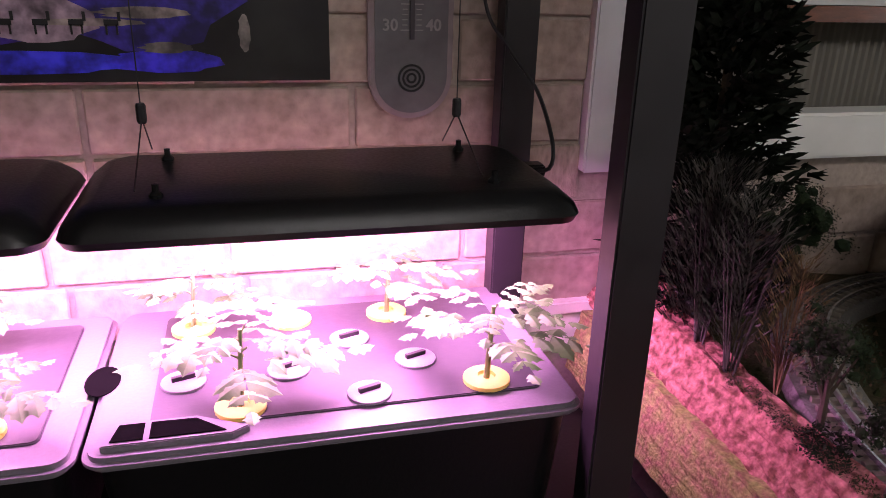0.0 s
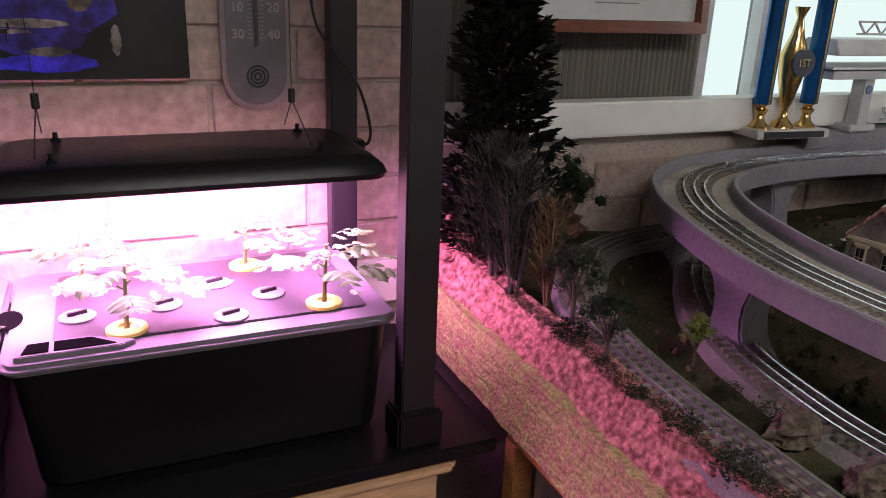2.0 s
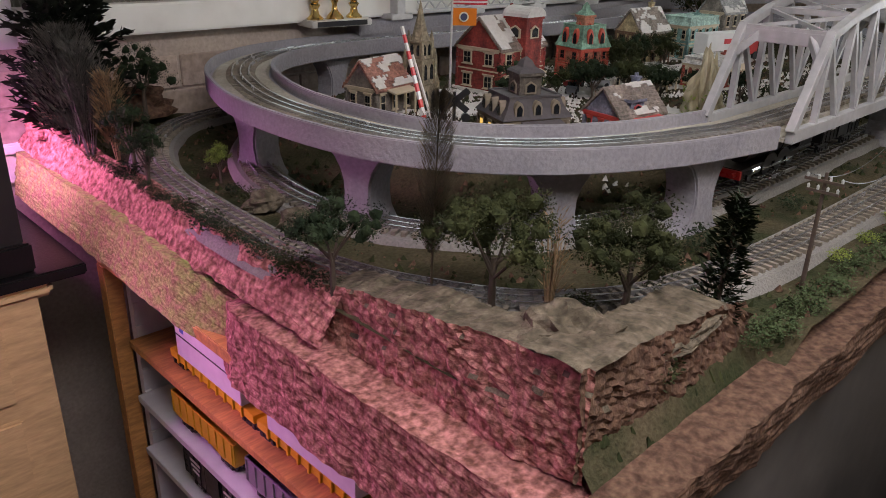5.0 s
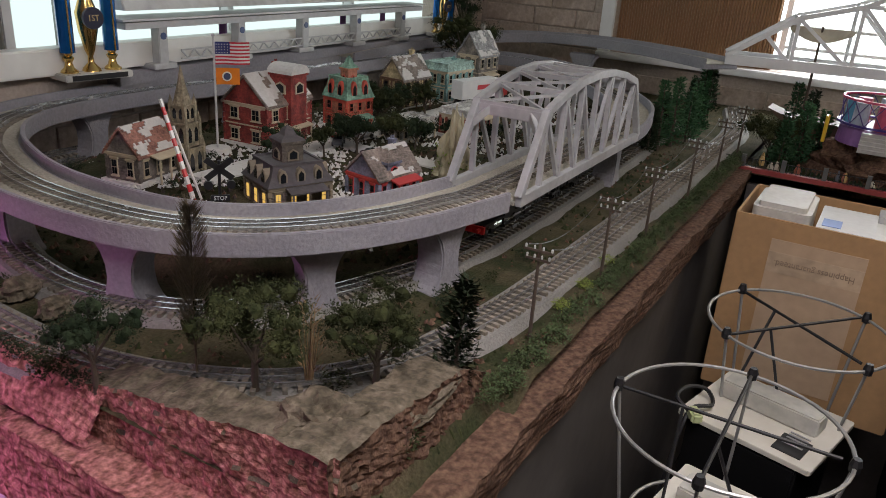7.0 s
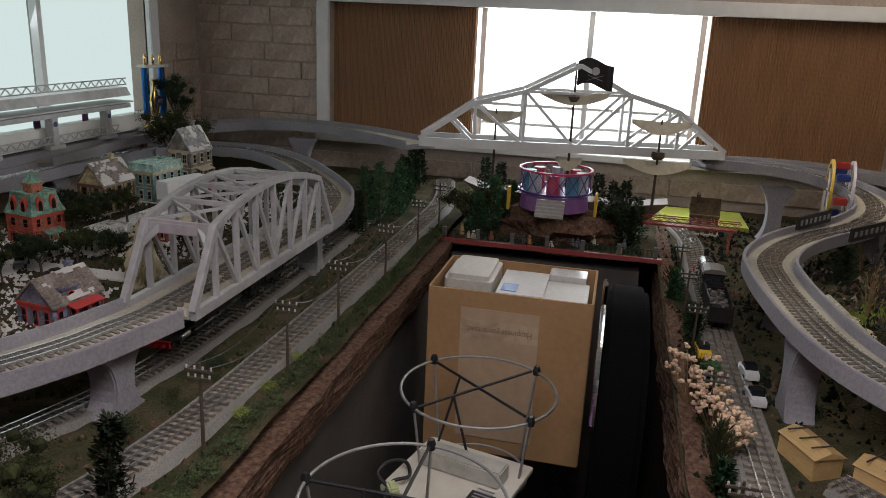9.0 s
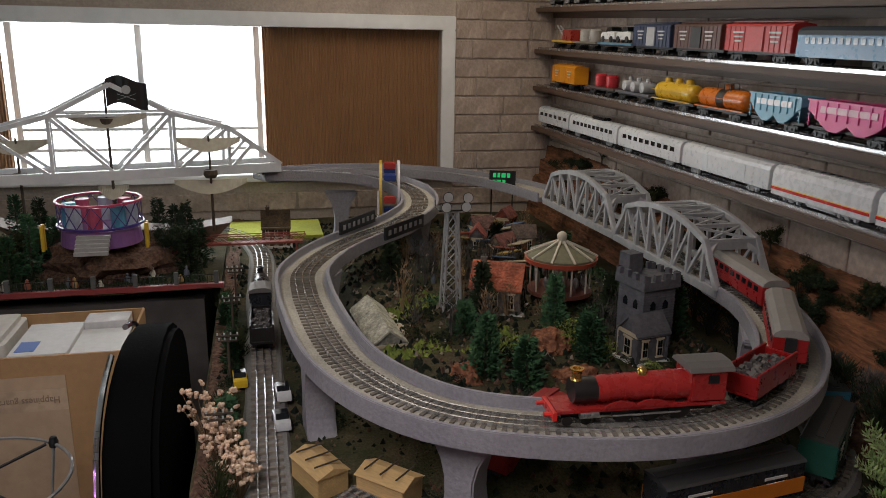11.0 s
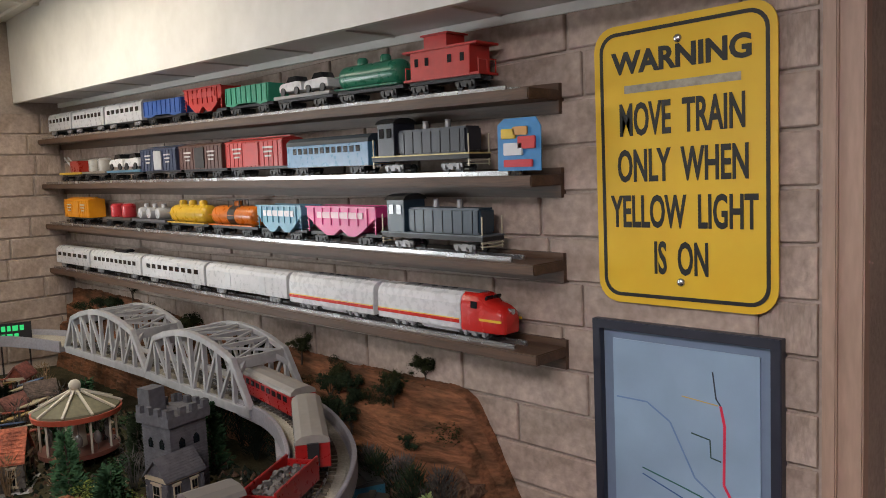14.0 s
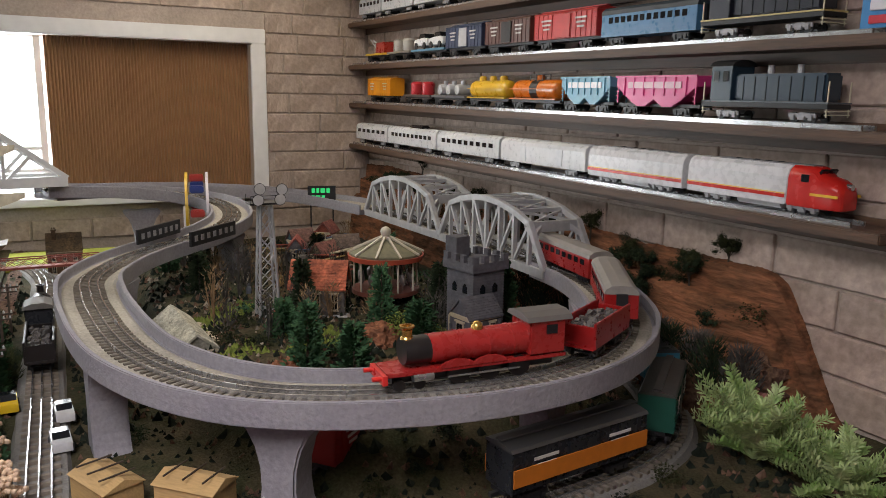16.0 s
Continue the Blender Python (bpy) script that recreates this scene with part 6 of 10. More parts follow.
def conifer(x, y, z, h, w, material, label, seed, dense=1.0, needle=0.011):
    rnd = random.Random(seed)
    t = thing("model_conifer", pose(x, y, z, rnd.uniform(-3, 3), rnd.uniform(-3, 3), rnd.uniform(0, 360)), label, "tree", "model conifers")
    bm = bmesh.new()
    cyl(bm, (0, 0, -0.004), (0, 0, h * 0.95), h * 0.02 + 0.001, 0.0008, 6)
    part("trunk", bm, BARK, t)
    bm = bmesh.new()
    tiers = 9 + int(h * 30)
    shoots = []
    for k in range(tiers):
        u = 0.08 + 0.88 * k / tiers
        for i in range(7):
            a = i * 0.9 + k * 1.7 + rnd.uniform(-0.3, 0.3)
            shoots.append((u, a, w * 0.5 * (1 - u) ** 0.7 * rnd.uniform(0.45, 1.15) + 0.004))
    for _ in range(int(1500 * dense)):
        u, a, reach = rnd.choice(shoots)
        v = rnd.random() ** 0.6
        a += rnd.gauss(0, 0.16)
        p = V((math.cos(a) * reach * v, math.sin(a) * reach * v, h * u + 0.35 * reach * v * v - 0.1 * reach + rnd.gauss(0, 0.004)))
        d = V((math.cos(a) + rnd.uniform(-0.7, 0.7), math.sin(a) + rnd.uniform(-0.7, 0.7), rnd.uniform(-0.2, 1.0))).normalized()
        s = needle * rnd.uniform(0.6, 1.2)
        n = d.orthogonal().normalized() * s * 0.2
        bm.faces.new([bm.verts.new(q) for q in (p - n, p + d * s * 0.6 - n * 0.6, p + d * s, p + d * s * 0.6 + n, p + n)])
    part("crown", bm, material, t)
    return t


def wisp(x, y, z, h, w, material, label, seed, n=220, category="shrub", lean=0.1):
    """A bundle of thin upright stems with short side twigs."""
    rnd = random.Random(seed)
    t = thing("dry_plant", pose(x, y, z), label, category, "dry plants")
    bm = bmesh.new()
    for k in range(14):
        a = rnd.uniform(0, 6.28)
        tip = V((math.cos(a) * w * 0.4 * rnd.random(), math.sin(a) * w * 0.4 * rnd.random(), h * rnd.uniform(0.6, 1.0)))
        cyl(bm, (tip.x * 0.15, tip.y * 0.15, -0.003), tip, 0.0012, 0.0004, 4)
    part("stalk", bm, material, t)["kind"] = "stuff"
    bm = bmesh.new()
    for _ in range(n * 3):
        u = rnd.uniform(0.2, 1.0)
        a = rnd.uniform(0, 6.28)
        r = w * 0.5 * rnd.random() * (0.5 + 0.5 * math.sin(u * 3.0))
        p = V((math.cos(a) * r, math.sin(a) * r, h * u))
        d = V((math.cos(a) * 0.6, math.sin(a) * 0.6, rnd.uniform(0.5, 1.3))).normalized()
        s = 0.016 * rnd.uniform(0.5, 1.3)
        q = d.orthogonal().normalized() * 0.0012
        bm.faces.new([bm.verts.new(v) for v in (p - q, p + d * s, p + q)])
    part("foliage", bm, material, t)["kind"] = "stuff"
    return t


BUSH = {}


def bush(x, y, z, r, material, seed, label="low olive scenery bush beside the track"):
    key = (material.name, seed % 3)
    if key not in BUSH:
        BUSH[key] = clump_mesh(material, seed, 420, 0.2)
    ob = tagged(new("bush", BUSH[key]), label, "bush", "scenery bushes")
    rnd = random.Random(seed)
    ob.matrix_basis = pose(x, y, z + r * 0.5, 0, 0, rnd.uniform(0, 360)) @ Matrix.Diagonal((r, r * rnd.uniform(0.7, 1.1), r * rnd.uniform(0.6, 0.9), 1))
    return ob


def plume(x, y, z, tip, w, material, label, seed):
    """A leaning feathery plume: one stem with dense short barbs."""
    rnd = random.Random(seed)
    t = thing("dried_plume", pose(x, y, z), label, "dried plant")
    tip = V(tip)
    bend = V((tip.x * 0.3, tip.y * 0.3, tip.z * 0.55))
    at = lambda u: bend * (2 * u * (1 - u)) + tip * (u * u)
    bm = bmesh.new()
    for k in range(16):
        cyl(bm, at(k / 16), at((k + 1) / 16), 0.0018 * (1 - k / 24), n=5)
    part("stem", bm, material, t)
    bm = bmesh.new()
    for _ in range(2600):
        u = 0.22 + 0.78 * rnd.random()
        a = rnd.uniform(0, 6.283)
        fat = w * 0.5 * math.sin(math.pi * min(1.0, (u - 0.18) / 0.84)) ** 0.6
        out = V((math.cos(a), math.sin(a), 0))
        p = at(u) + out * fat * rnd.random() * 0.6
        d = ((at(min(1, u + 0.05)) - at(u - 0.05)).normalized() * 1.6 + out * rnd.uniform(0.3, 1.0)).normalized()
        l = 0.02 * rnd.uniform(0.6, 1.3)
        n = d.orthogonal().normalized() * 0.0011
        bm.faces.new([bm.verts.new(q) for q in (p - n, p + d * l, p + n)])
    part("plumage", bm, material, t)["kind"] = "stuff"
    return t


# trees at the town corner
broad_tree(0.767, -0.126, GN + 0.008, 0.13, 0.115, F_OLIVE, "olive-green model tree with a forked trunk", 1)
broad_tree(0.846, -0.248, GN + 0.012, 0.125, 0.105, F_OLIVE, "olive-green round-crowned model tree", 2)
broad_tree(0.652, 0.015, GN + 0.01, 0.11, 0.085, F_DARK, "dark bushy model tree beside the track", 3)
conifer(0.93, -0.31, GN, 0.16, 0.055, F_DARK, "dark narrow cypress model tree", 4)
plume(0.745, -0.05, GN, (-0.035, -0.045, 0.25), 0.06, foliage("reed_brown", (0.13, 0.1, 0.06), (0.07, 0.055, 0.04)), "tall brown feathery dried grass plume", 5)
wisp(0.815, -0.17, GN, 0.125, 0.04, F_TAN, "thin dried weed stalk", 6, 60)
broad_tree(0.945, 0.02, GN, 0.06, 0.06, F_OLIVE, "small model tree under the viaduct", 7)
broad_tree(0.775, 0.50, GN, 0.06, 0.035, F_LIME, "yellow-green shrub beside the pier", 8)
# trees by the plant stand
wisp(0.655, 0.80, 1.10, 0.22, 0.13, F_GREY, "grey wispy shrub below the dark conifer", 9, 1500)
conifer(0.69, 0.875, 1.09, 0.58, 0.23, F_BLACK, "tall dark shaggy conifer by the window", 10, 7.0, 0.02)
wisp(0.655, 0.74, 1.10, 0.2, 0.10, F_GREY, "grey leafless twiggy shrub", 11, 500)
wisp(0.685, 0.70, 1.10, 0.15, 0.06, F_TAN, "rust-brown dried grass tuft", 12, 320)
broad_tree(0.69, 0.64, 1.09, 0.12, 0.07, F_DARK, "dark sparse shrub tree", 13)
broad_tree(0.665, 0.53, 1.09, 0.10, 0.05, F_DARK, "dark narrow shrub tree beside the track", 14)
broad_tree(0.82, 0.88, 1.12, 0.14, 0.10, F_DARK, "dark bush on the rock outcrop", 15)
for i, (x, y) in enumerate([(0.648, 0.45), (0.650, 0.38), (0.648, 0.30), (0.650, 0.24), (0.648, 0.17), (0.65, 0.10), (0.752, 0.42), (0.748, 0.36), (0.66, 0.60), (0.655, 0.52), (0.70, -0.20), (0.78, -0.33), (0.845, -0.32), (0.83, -0.2), (1.12, -0.19), (1.25, -0.2), (1.38, -0.205)]):
    bush(x, y, GN + 0.004, 0.016 + 0.006 * (i % 3), F_OLIVE if i % 2 else F_DARK, i)
for i in range(30):
    rr = random.Random(1100 + i)
    bush(0.652 + rr.uniform(-0.006, 0.006), 0.02 + 0.025 * i, GN + 0.008, rr.uniform(0.010, 0.017), F_DARK if i % 3 else F_OLIVE, i, "small dark scrub along the top of the rock ridge")
for i in range(16):
    rr = random.Random(1200 + i)
    wisp(1.38 + 0.055 * i, -2.255 + rr.uniform(-0.02, 0.03), GS + 0.02, rr.uniform(0.07, 0.12), 0.07, F_BLACK if i % 2 else F_DARK, "dark twiggy scrub at the foot of the rock bank", 1220 + i, 130)
# hedge along the aisle
for i in range(64):
    x = 0.94 + i * 0.0252
    bush(x, -0.357 + 0.006 * math.sin(i * 2.1), GN - 0.012, 0.017 + 0.004 * ((i * 7) % 3), foliage("hedge_green", (0.075, 0.1, 0.045), (0.045, 0.065, 0.03)), i, "low green hedge clump along the table edge")
for x, y in ((1.23, -0.335), (1.33, -0.337), (1.46, -0.33)):
    bush(x, y, GN, 0.016, F_LIME, 2, "bright yellow-green tuft by the track")
# conifers behind the bridge
rnd = random.Random(7)
for i in range(20):
    x, y = 2.0 + 0.062 * i + rnd.uniform(-0.02, 0.02), -0.2 + rnd.uniform(-0.035, 0.06) + 0.004 * i
    if i > 5:
        conifer(x, y, GN, rnd.uniform(0.13, 0.22), 0.07, F_GREEN if i % 3 else F_DARK, "green conifer in the grove behind the bridge", 30 + i, 0.6)
for i, (x, y, h) in enumerate([(2.78, -0.46, 0.25), (2.86, -0.5, 0.22), (2.72, -0.5, 0.2), (2.82, -0.94, 0.2), (2.75, -0.98, 0.16), (2.88, -0.90, 0.18), (2.8, -0.55, 0.17), (2.9, -0.85, 0.2), (2.64, -0.46, 0.15), (2.66, -0.95, 0.14)]):
    conifer(x, y, GE, h, 0.08, F_DARK if i % 2 else F_GREEN, "dark green conifer beside the pirate ride", 60 + i, 0.8)
broad_tree(2.68, -0.42, GE, 0.13, 0.14, F_OLIVE, "olive broad-leaved tree by the fence", 70)
broad_tree(2.74, -0.92, GE, 0.13, 0.14, F_DARK, "dark broad-leaved tree by the ride", 71)
# fairground trees
for i, (x, y, h) in enumerate([(1.663, -1.60, 0.145), (1.60, -1.665, 0.115), (1.70, -1.84, 0.11), (1.80, -2.09, 0.16), (1.76, -1.86, 0.09), (2.06, -2.1, 0.12), (1.9, -1.62, 0.09)]):
    conifer(x, y, GS + 0.05, h, 0.075, F_GREEN, "bushy green conifer in the fairground", 80 + i, 1.1)
for i, (x, y) in enumerate([(1.75, -1.7), (1.82, -1.85), (1.72, -1.95), (2.0, -1.55), (2.1, -1.6), (1.9, -1.5), (1.95, -1.95), (1.62, -2.0), (2.25, -2.1), (1.6, -1.5)]):
    bush(x, y, GS + 0.05, 0.036, F_OLIVE if i % 2 else F_GREEN, i, "leafy green bush in the fairground")
bush(1.77, -1.84, GS + 0.06, 0.045, F_LIME, 45, "bright yellow-green leafy bush in the fairground")
bush(1.71, -1.87, GS + 0.06, 0.035, F_LIME, 35, "bright yellow-green leafy bush in the fairground")
bush(1.84, -1.86, GS + 0.06, 0.04, F_LIME, 40, "bright yellow-green leafy bush in the fairground")
bush(1.6, -1.93, GS + 0.06, 0.03, F_LIME, 30, "bright yellow-green leafy bush in the fairground")
boulder(1.80, -1.79, GS + 0.045, 0.06, 0.05, 0.045, 21, "red-brown rock mound in the fairground", EARTH)
boulder(1.675, -1.565, GS + 0.04, 0.045, 0.035, 0.04, 22, "red-brown rock mound in the fairground", EARTH)
boulder(1.62, -1.78, GS + 0.045, 0.05, 0.045, 0.035, 23, "red-brown rock mound in the fairground", EARTH)
for i in range(40):
    rr = random.Random(i)
    x, y = rr.uniform(1.75, 2.75), rr.uniform(-2.05, -1.5)
    wisp(x, y, GS + 0.05, rr.uniform(0.06, 0.13), 0.05, F_GREY if i % 3 else F_TAN, "bare twiggy spooky tree in the fairground", 100 + i, 26, "tree")
for i in range(30):
    rr = random.Random(700 + i)
    x, y = rr.uniform(1.72, 2.75), rr.uniform(-2.1, -1.45)
    if i % 3 == 0:
        conifer(x, y, GS + 0.05, rr.uniform(0.09, 0.17), 0.065, F_GREEN if i % 2 else F_DARK, "ragged green conifer in the fairground", 720 + i, 0.8)
    else:
        bush(x, y, GS + 0.05, rr.uniform(0.02, 0.038), F_DARK if i % 3 == 1 else F_OLIVE, i, "dark leafy scrub in the fairground")
# bench edge planting on the south side
for i in range(18):
    rr = random.Random(200 + i)
    x = 1.0 + i * 0.075
    k = i % 4
    y = rr.uniform(-1.12, -1.075)
    if k == 0:
        conifer(x, y, GS, rr.uniform(0.06, 0.11), 0.045, F_GREEN, "small green conifer at the bench edge", 210 + i, 0.6)
    elif k == 1:
        wisp(x, y, GS, rr.uniform(0.06, 0.1), 0.05, F_OLIVE, "wispy green weed at the bench edge", 230 + i, 90)
    else:
        bush(x, y, GS, 0.024, F_OLIVE if k == 2 else F_DARK, i, "leafy clump at the bench edge")


def flower_spray(x, y, z, h, w, seed):
    rnd = random.Random(seed)
    t = thing("dried_flower_spray", pose(x, y, z), "cream and pink dried flower spray at the bench edge", "plant", "dried flowers")
    bm = bmesh.new()
    heads = []
    for k in range(40):
        a, r = rnd.uniform(0, 6.28), w * 0.5 * math.sqrt(rnd.random())
        tip = V((math.cos(a) * r, math.sin(a) * r, h * rnd.uniform(0.55, 1.0)))
        cyl(bm, (tip.x * 0.1, tip.y * 0.1, 0), tip, 0.0008, 0.0005, 4)
        heads.append(tip)
    part("stalk", bm, F_TAN, t)["kind"] = "stuff"
    for k, tip in enumerate(heads):
        bm = bmesh.new()
        for _ in range(5):
            c = tip + V((rnd.gauss(0, 0.003), rnd.gauss(0, 0.003), rnd.gauss(0, 0.002)))
            bmesh.ops.create_icosphere(bm, subdivisions=1, radius=0.0038, matrix=Matrix.Translation(c))
        part("flower", bm, F_CREAM, t)
    return t


flower_spray(1.60, -1.075, GS, 0.105, 0.10, 1)
flower_spray(1.50, -1.11, GS, 0.085, 0.08, 2)
flower_spray(1.42, -1.13, GS, 0.075, 0.06, 3)

# the artificial plant at the end of the bench
PLANT_GREEN = mat("plastic_leaf", (0.2, 0.33, 0.09), 0.5, vary=0.3, scale=60, second=(0.42, 0.5, 0.24), mix_scale=22, island=0.2)


def fern(x, y, z, seed, fronds, size, label):
    rnd = random.Random(seed)
    t = thing("artificial_plant", pose(x, y, z), label, "plant", "artificial plants")
    for k in range(fronds):
        a = k * 2.4 + rnd.uniform(-0.3, 0.3)
        el = rnd.uniform(0.5, 1.35)
        d = V((math.cos(a) * math.cos(el), math.sin(a) * math.cos(el), math.sin(el)))
        side = d.cross(UP).normalized()
        up = side.cross(d)
        bm = bmesh.new()
        length = size * rnd.uniform(0.7, 1.1)
        cyl(bm, (0, 0, 0), d * length * 0.9, 0.0012, 0.0006, 5)
        for i in range(12):
            u = 0.3 + 0.7 * i / 11
            droop = up * (-0.22 * length * u * u)
            for s in (-1, 1):
                for j in (0.0, 0.5, 1.0):
                    b = d * length * (u + 0.03 * j) + droop
                    ll = size * 0.15 * rnd.uniform(0.75, 1.25) * (1.15 - 0.35 * u)
                    dd = (d * rnd.uniform(0.4, 0.9) + side * s * (1.0 - 0.7 * j) + up * (0.8 * j - 0.15)).normalized()
                    n = dd.cross(up).normalized() * ll * 0.13
                    m = up * ll * 0.08
                    bm.faces.new([bm.verts.new(q) for q in (b, b + dd * ll * 0.3 + n * 0.8 + m, b + dd * ll * 0.62 + n, b + dd * ll, b + dd * ll * 0.62 - n, b + dd * ll * 0.3 - n * 0.8 + m)])
        part("frond", bm, PLANT_GREEN, t)
    return t


fern(1.165, -2.16, 1.045, 1, 46, 0.125, "bright green artificial leafy plant beside the rock bank")
fern(1.05, -2.20, 1.02, 2, 36, 0.115, "bright green artificial leafy plant beside the wall")
fern(1.16, -1.58, 1.02, 3, 7, 0.075, "small pale green artificial plant below the viaduct")

# rocky bank along the south wall
def bank_height(x, v):
    """Height of the bank at x for v from 0 at the wall to 1 at its foot."""
    end = min(1.0, max(0.0, (x - 1.15) / 0.2))
    end = end * end * (3 - 2 * end)
    top = 1.285 + 0.05 * max(0, min(1, (x - 2.3) / 0.6))
    steps = [(0, top), (0.16, top - 0.004), (0.22, top - 0.055), (0.44, top - 0.062), (0.5, top - 0.125), (0.74, top - 0.135), (0.8, top - 0.19), (1.0, GS - 0.01)]
    for (a, za), (b, zb) in zip(steps, steps[1:]):
        if v <= b:
            z = za + (zb - za) * (v - a) / (b - a)
            break
    return GS - 0.01 + (z - GS + 0.01) * end


bm = bmesh.new()
rows = []
for i in range(380):
    x = 1.15 + (XE - 0.02 - 1.15) * i / 379
    foot = -2.295 if x > 1.85 else -2.295 + 0.12 * min(1, (1.85 - x) / 0.4) * min(1, max(0, (x - 1.15) / 0.25))
    row = []
    for k in range(41):
        v = k / 40
        y = YS + 0.006 + (foot - YS - 0.006) * v
        z = bank_height(x, v)
        q = V((x, y, z))
        q.z += 0.007 * noise.fractal(V((q.x * 7, q.y * 16, 0)), 1, 2, 4) + 0.005 * noise.noise(q * 110)
        q.y = max(YS + 0.004, q.y + 0.008 * noise.noise(q * 40) * v)
        row.append(bm.verts.new(q))
    rows.append(row)
for a, c in zip(rows, rows[1:]):
    for k in range(40):
        bm.faces.new((a[k], a[k + 1], c[k + 1], c[k]))
BANK = mat("red_earth_bank", (0.24, 0.105, 0.055), 0.95, spec=0.1, vary=0.5, scale=90, bump=1.0, second=(0.085, 0.045, 0.025), mix_scale=26, stretch=(0.35, 1.0, 2.2))
tagged(new("rock_bank", finish("rock_bank", bm, BANK, smooth=True)), "terraced red-brown rock bank against the wall", "rock")
for i in range(60):
    rr = random.Random(300 + i)
    x = 1.32 + 2.0 * rr.random()
    y = YS + 0.02 + 0.075 * rr.random()
    z = bank_height(x, (y - YS) / 0.1 * 0.6) - 0.004
    if i % 2:
        broad_tree(x, y, z, rr.uniform(0.05, 0.08), 0.055, F_OLIVE if i % 4 == 1 else F_DARK, "small scrubby tree on the rock bank", 320 + i)
    else:
        bush(x, y, z, rr.uniform(0.018, 0.03), F_DARK if i % 4 else F_OLIVE, i, "dark scrub on the rock bank")
boulder(1.30, -2.31, 1.10, 0.06, 0.05, 0.055, 41, "brown moss-topped rock at the end of the bank")
boulder(1.27, -2.27, 1.05, 0.05, 0.05, 0.06, 42, "dark red rock at the end of the bank", ROCK_RED)
boulder(1.38, -2.24, 1.07, 0.05, 0.06, 0.06, 43, "dark brown rock at the foot of the bank")
for i in range(6):
    wisp(1.27 + 0.05 * i, -2.24 + 0.02 * (i % 2), 1.08, 0.1, 0.07, F_DARK if i % 2 else F_GREY, "dark twiggy shrub on the rock bank", 400 + i, 160)

# ground clutter: pebbles and tufts too small to pick apart
def scatter(name, material, n, seed, area, height, size, label, keep=None):
    rnd = random.Random(seed)
    verts, faces = [], []
    while len(verts) < n * 5:
        x, y = rnd.uniform(area[0], area[1]), rnd.uniform(area[2], area[3])
        if keep and not keep(x, y):
            continue
        s = size * rnd.uniform(0.4, 1.4)
        z = height(x, y)
        a = rnd.uniform(0, 1.57)
        k = len(verts)
        for q in range(4):
            verts.append((x + s * math.cos(a + q * 1.57) * rnd.uniform(0.6, 1.1), y + s * math.sin(a + q * 1.57) * rnd.uniform(0.6, 1.1), z - s * 0.2))
        verts.append((x + s * rnd.uniform(-0.4, 0.4), y + s * rnd.uniform(-0.4, 0.4), z + s * rnd.uniform(0.5, 1.3)))
        for q in range(4):
            faces.append((k + q, k + (q + 1) % 4, k + 4))
    me = bpy.data.meshes.new(name)
    me.from_pydata(verts, [], faces)
    me.materials.append(material)
    return tagged(new(name, me), label, "ground cover", "", "stuff")


def away(lines, d):
    pts = [p.to_2d() for l in lines for p in smooth_path([V(q) for q in l], 0.04)]
    return lambda x, y: all((p.x - x) ** 2 + (p.y - y) ** 2 > d * d for p in pts)


HN = lambda x, y: GN + ground_north(x, y)
HS = lambda x, y: GS + ground_south(x, y)
KN, KS = away([FRONT, INNER], 0.05), away([S_GROUND, S_OUTER], 0.05)
scatter("scenic_tufts", F_OLIVE, 2600, 1, (0.66, 2.6, -0.37, 0.95), HN, 0.007, "olive scenic tufts and crumbs on the town bench", KN)
scatter("scenic_gravel", ROCK_BROWN, 2200, 2, (0.66, 2.6, -0.37, 0.95), HN, 0.0055, "brown scenic gravel on the town bench", KN)
scatter("scenic_tufts", F_BLACK, 4200, 3, (1.0, 3.3, -2.2, -1.07), HS, 0.010, "dark scenic tufts on the fairground bench", KS)
scatter("scenic_gravel", ROCK_BROWN, 2200, 4, (1.0, 3.3, -2.2, -1.07), HS, 0.008, "brown scenic gravel on the fairground bench", KS)
scatter("scenic_tufts", F_DARK, 1200, 5, (2.55, 3.35, -1.0, -0.4), lambda x, y: GE, 0.012, "dark scenic tufts round the pirate ride")

for i in range(46):
    rr = random.Random(1500 + i)
    x, y = rr.uniform(1.08, 1.75), rr.uniform(-2.05, -1.2)
    if KS(x, y):
        bush(x, y, HS(x, y), rr.uniform(0.016, 0.03), (F_BLACK, F_DARK, F_OLIVE)[i % 3], i, "dark leafy scrub beneath the viaduct")

# ---- town ----
SNOW = mat("model_snow", (0.6, 0.58, 0.56), 0.8, vary=0.15, scale=120, bump=0.3)
TRIM_CREAM = paint((0.5, 0.42, 0.3), 0.6)
LIT = glow("lit_window", (1.0, 0.62, 0.16), 0.45)
ROOF_DARK = mat("slate_roof", (0.09, 0.08, 0.085), 0.8, vary=0.3, scale=90, bump=0.5)


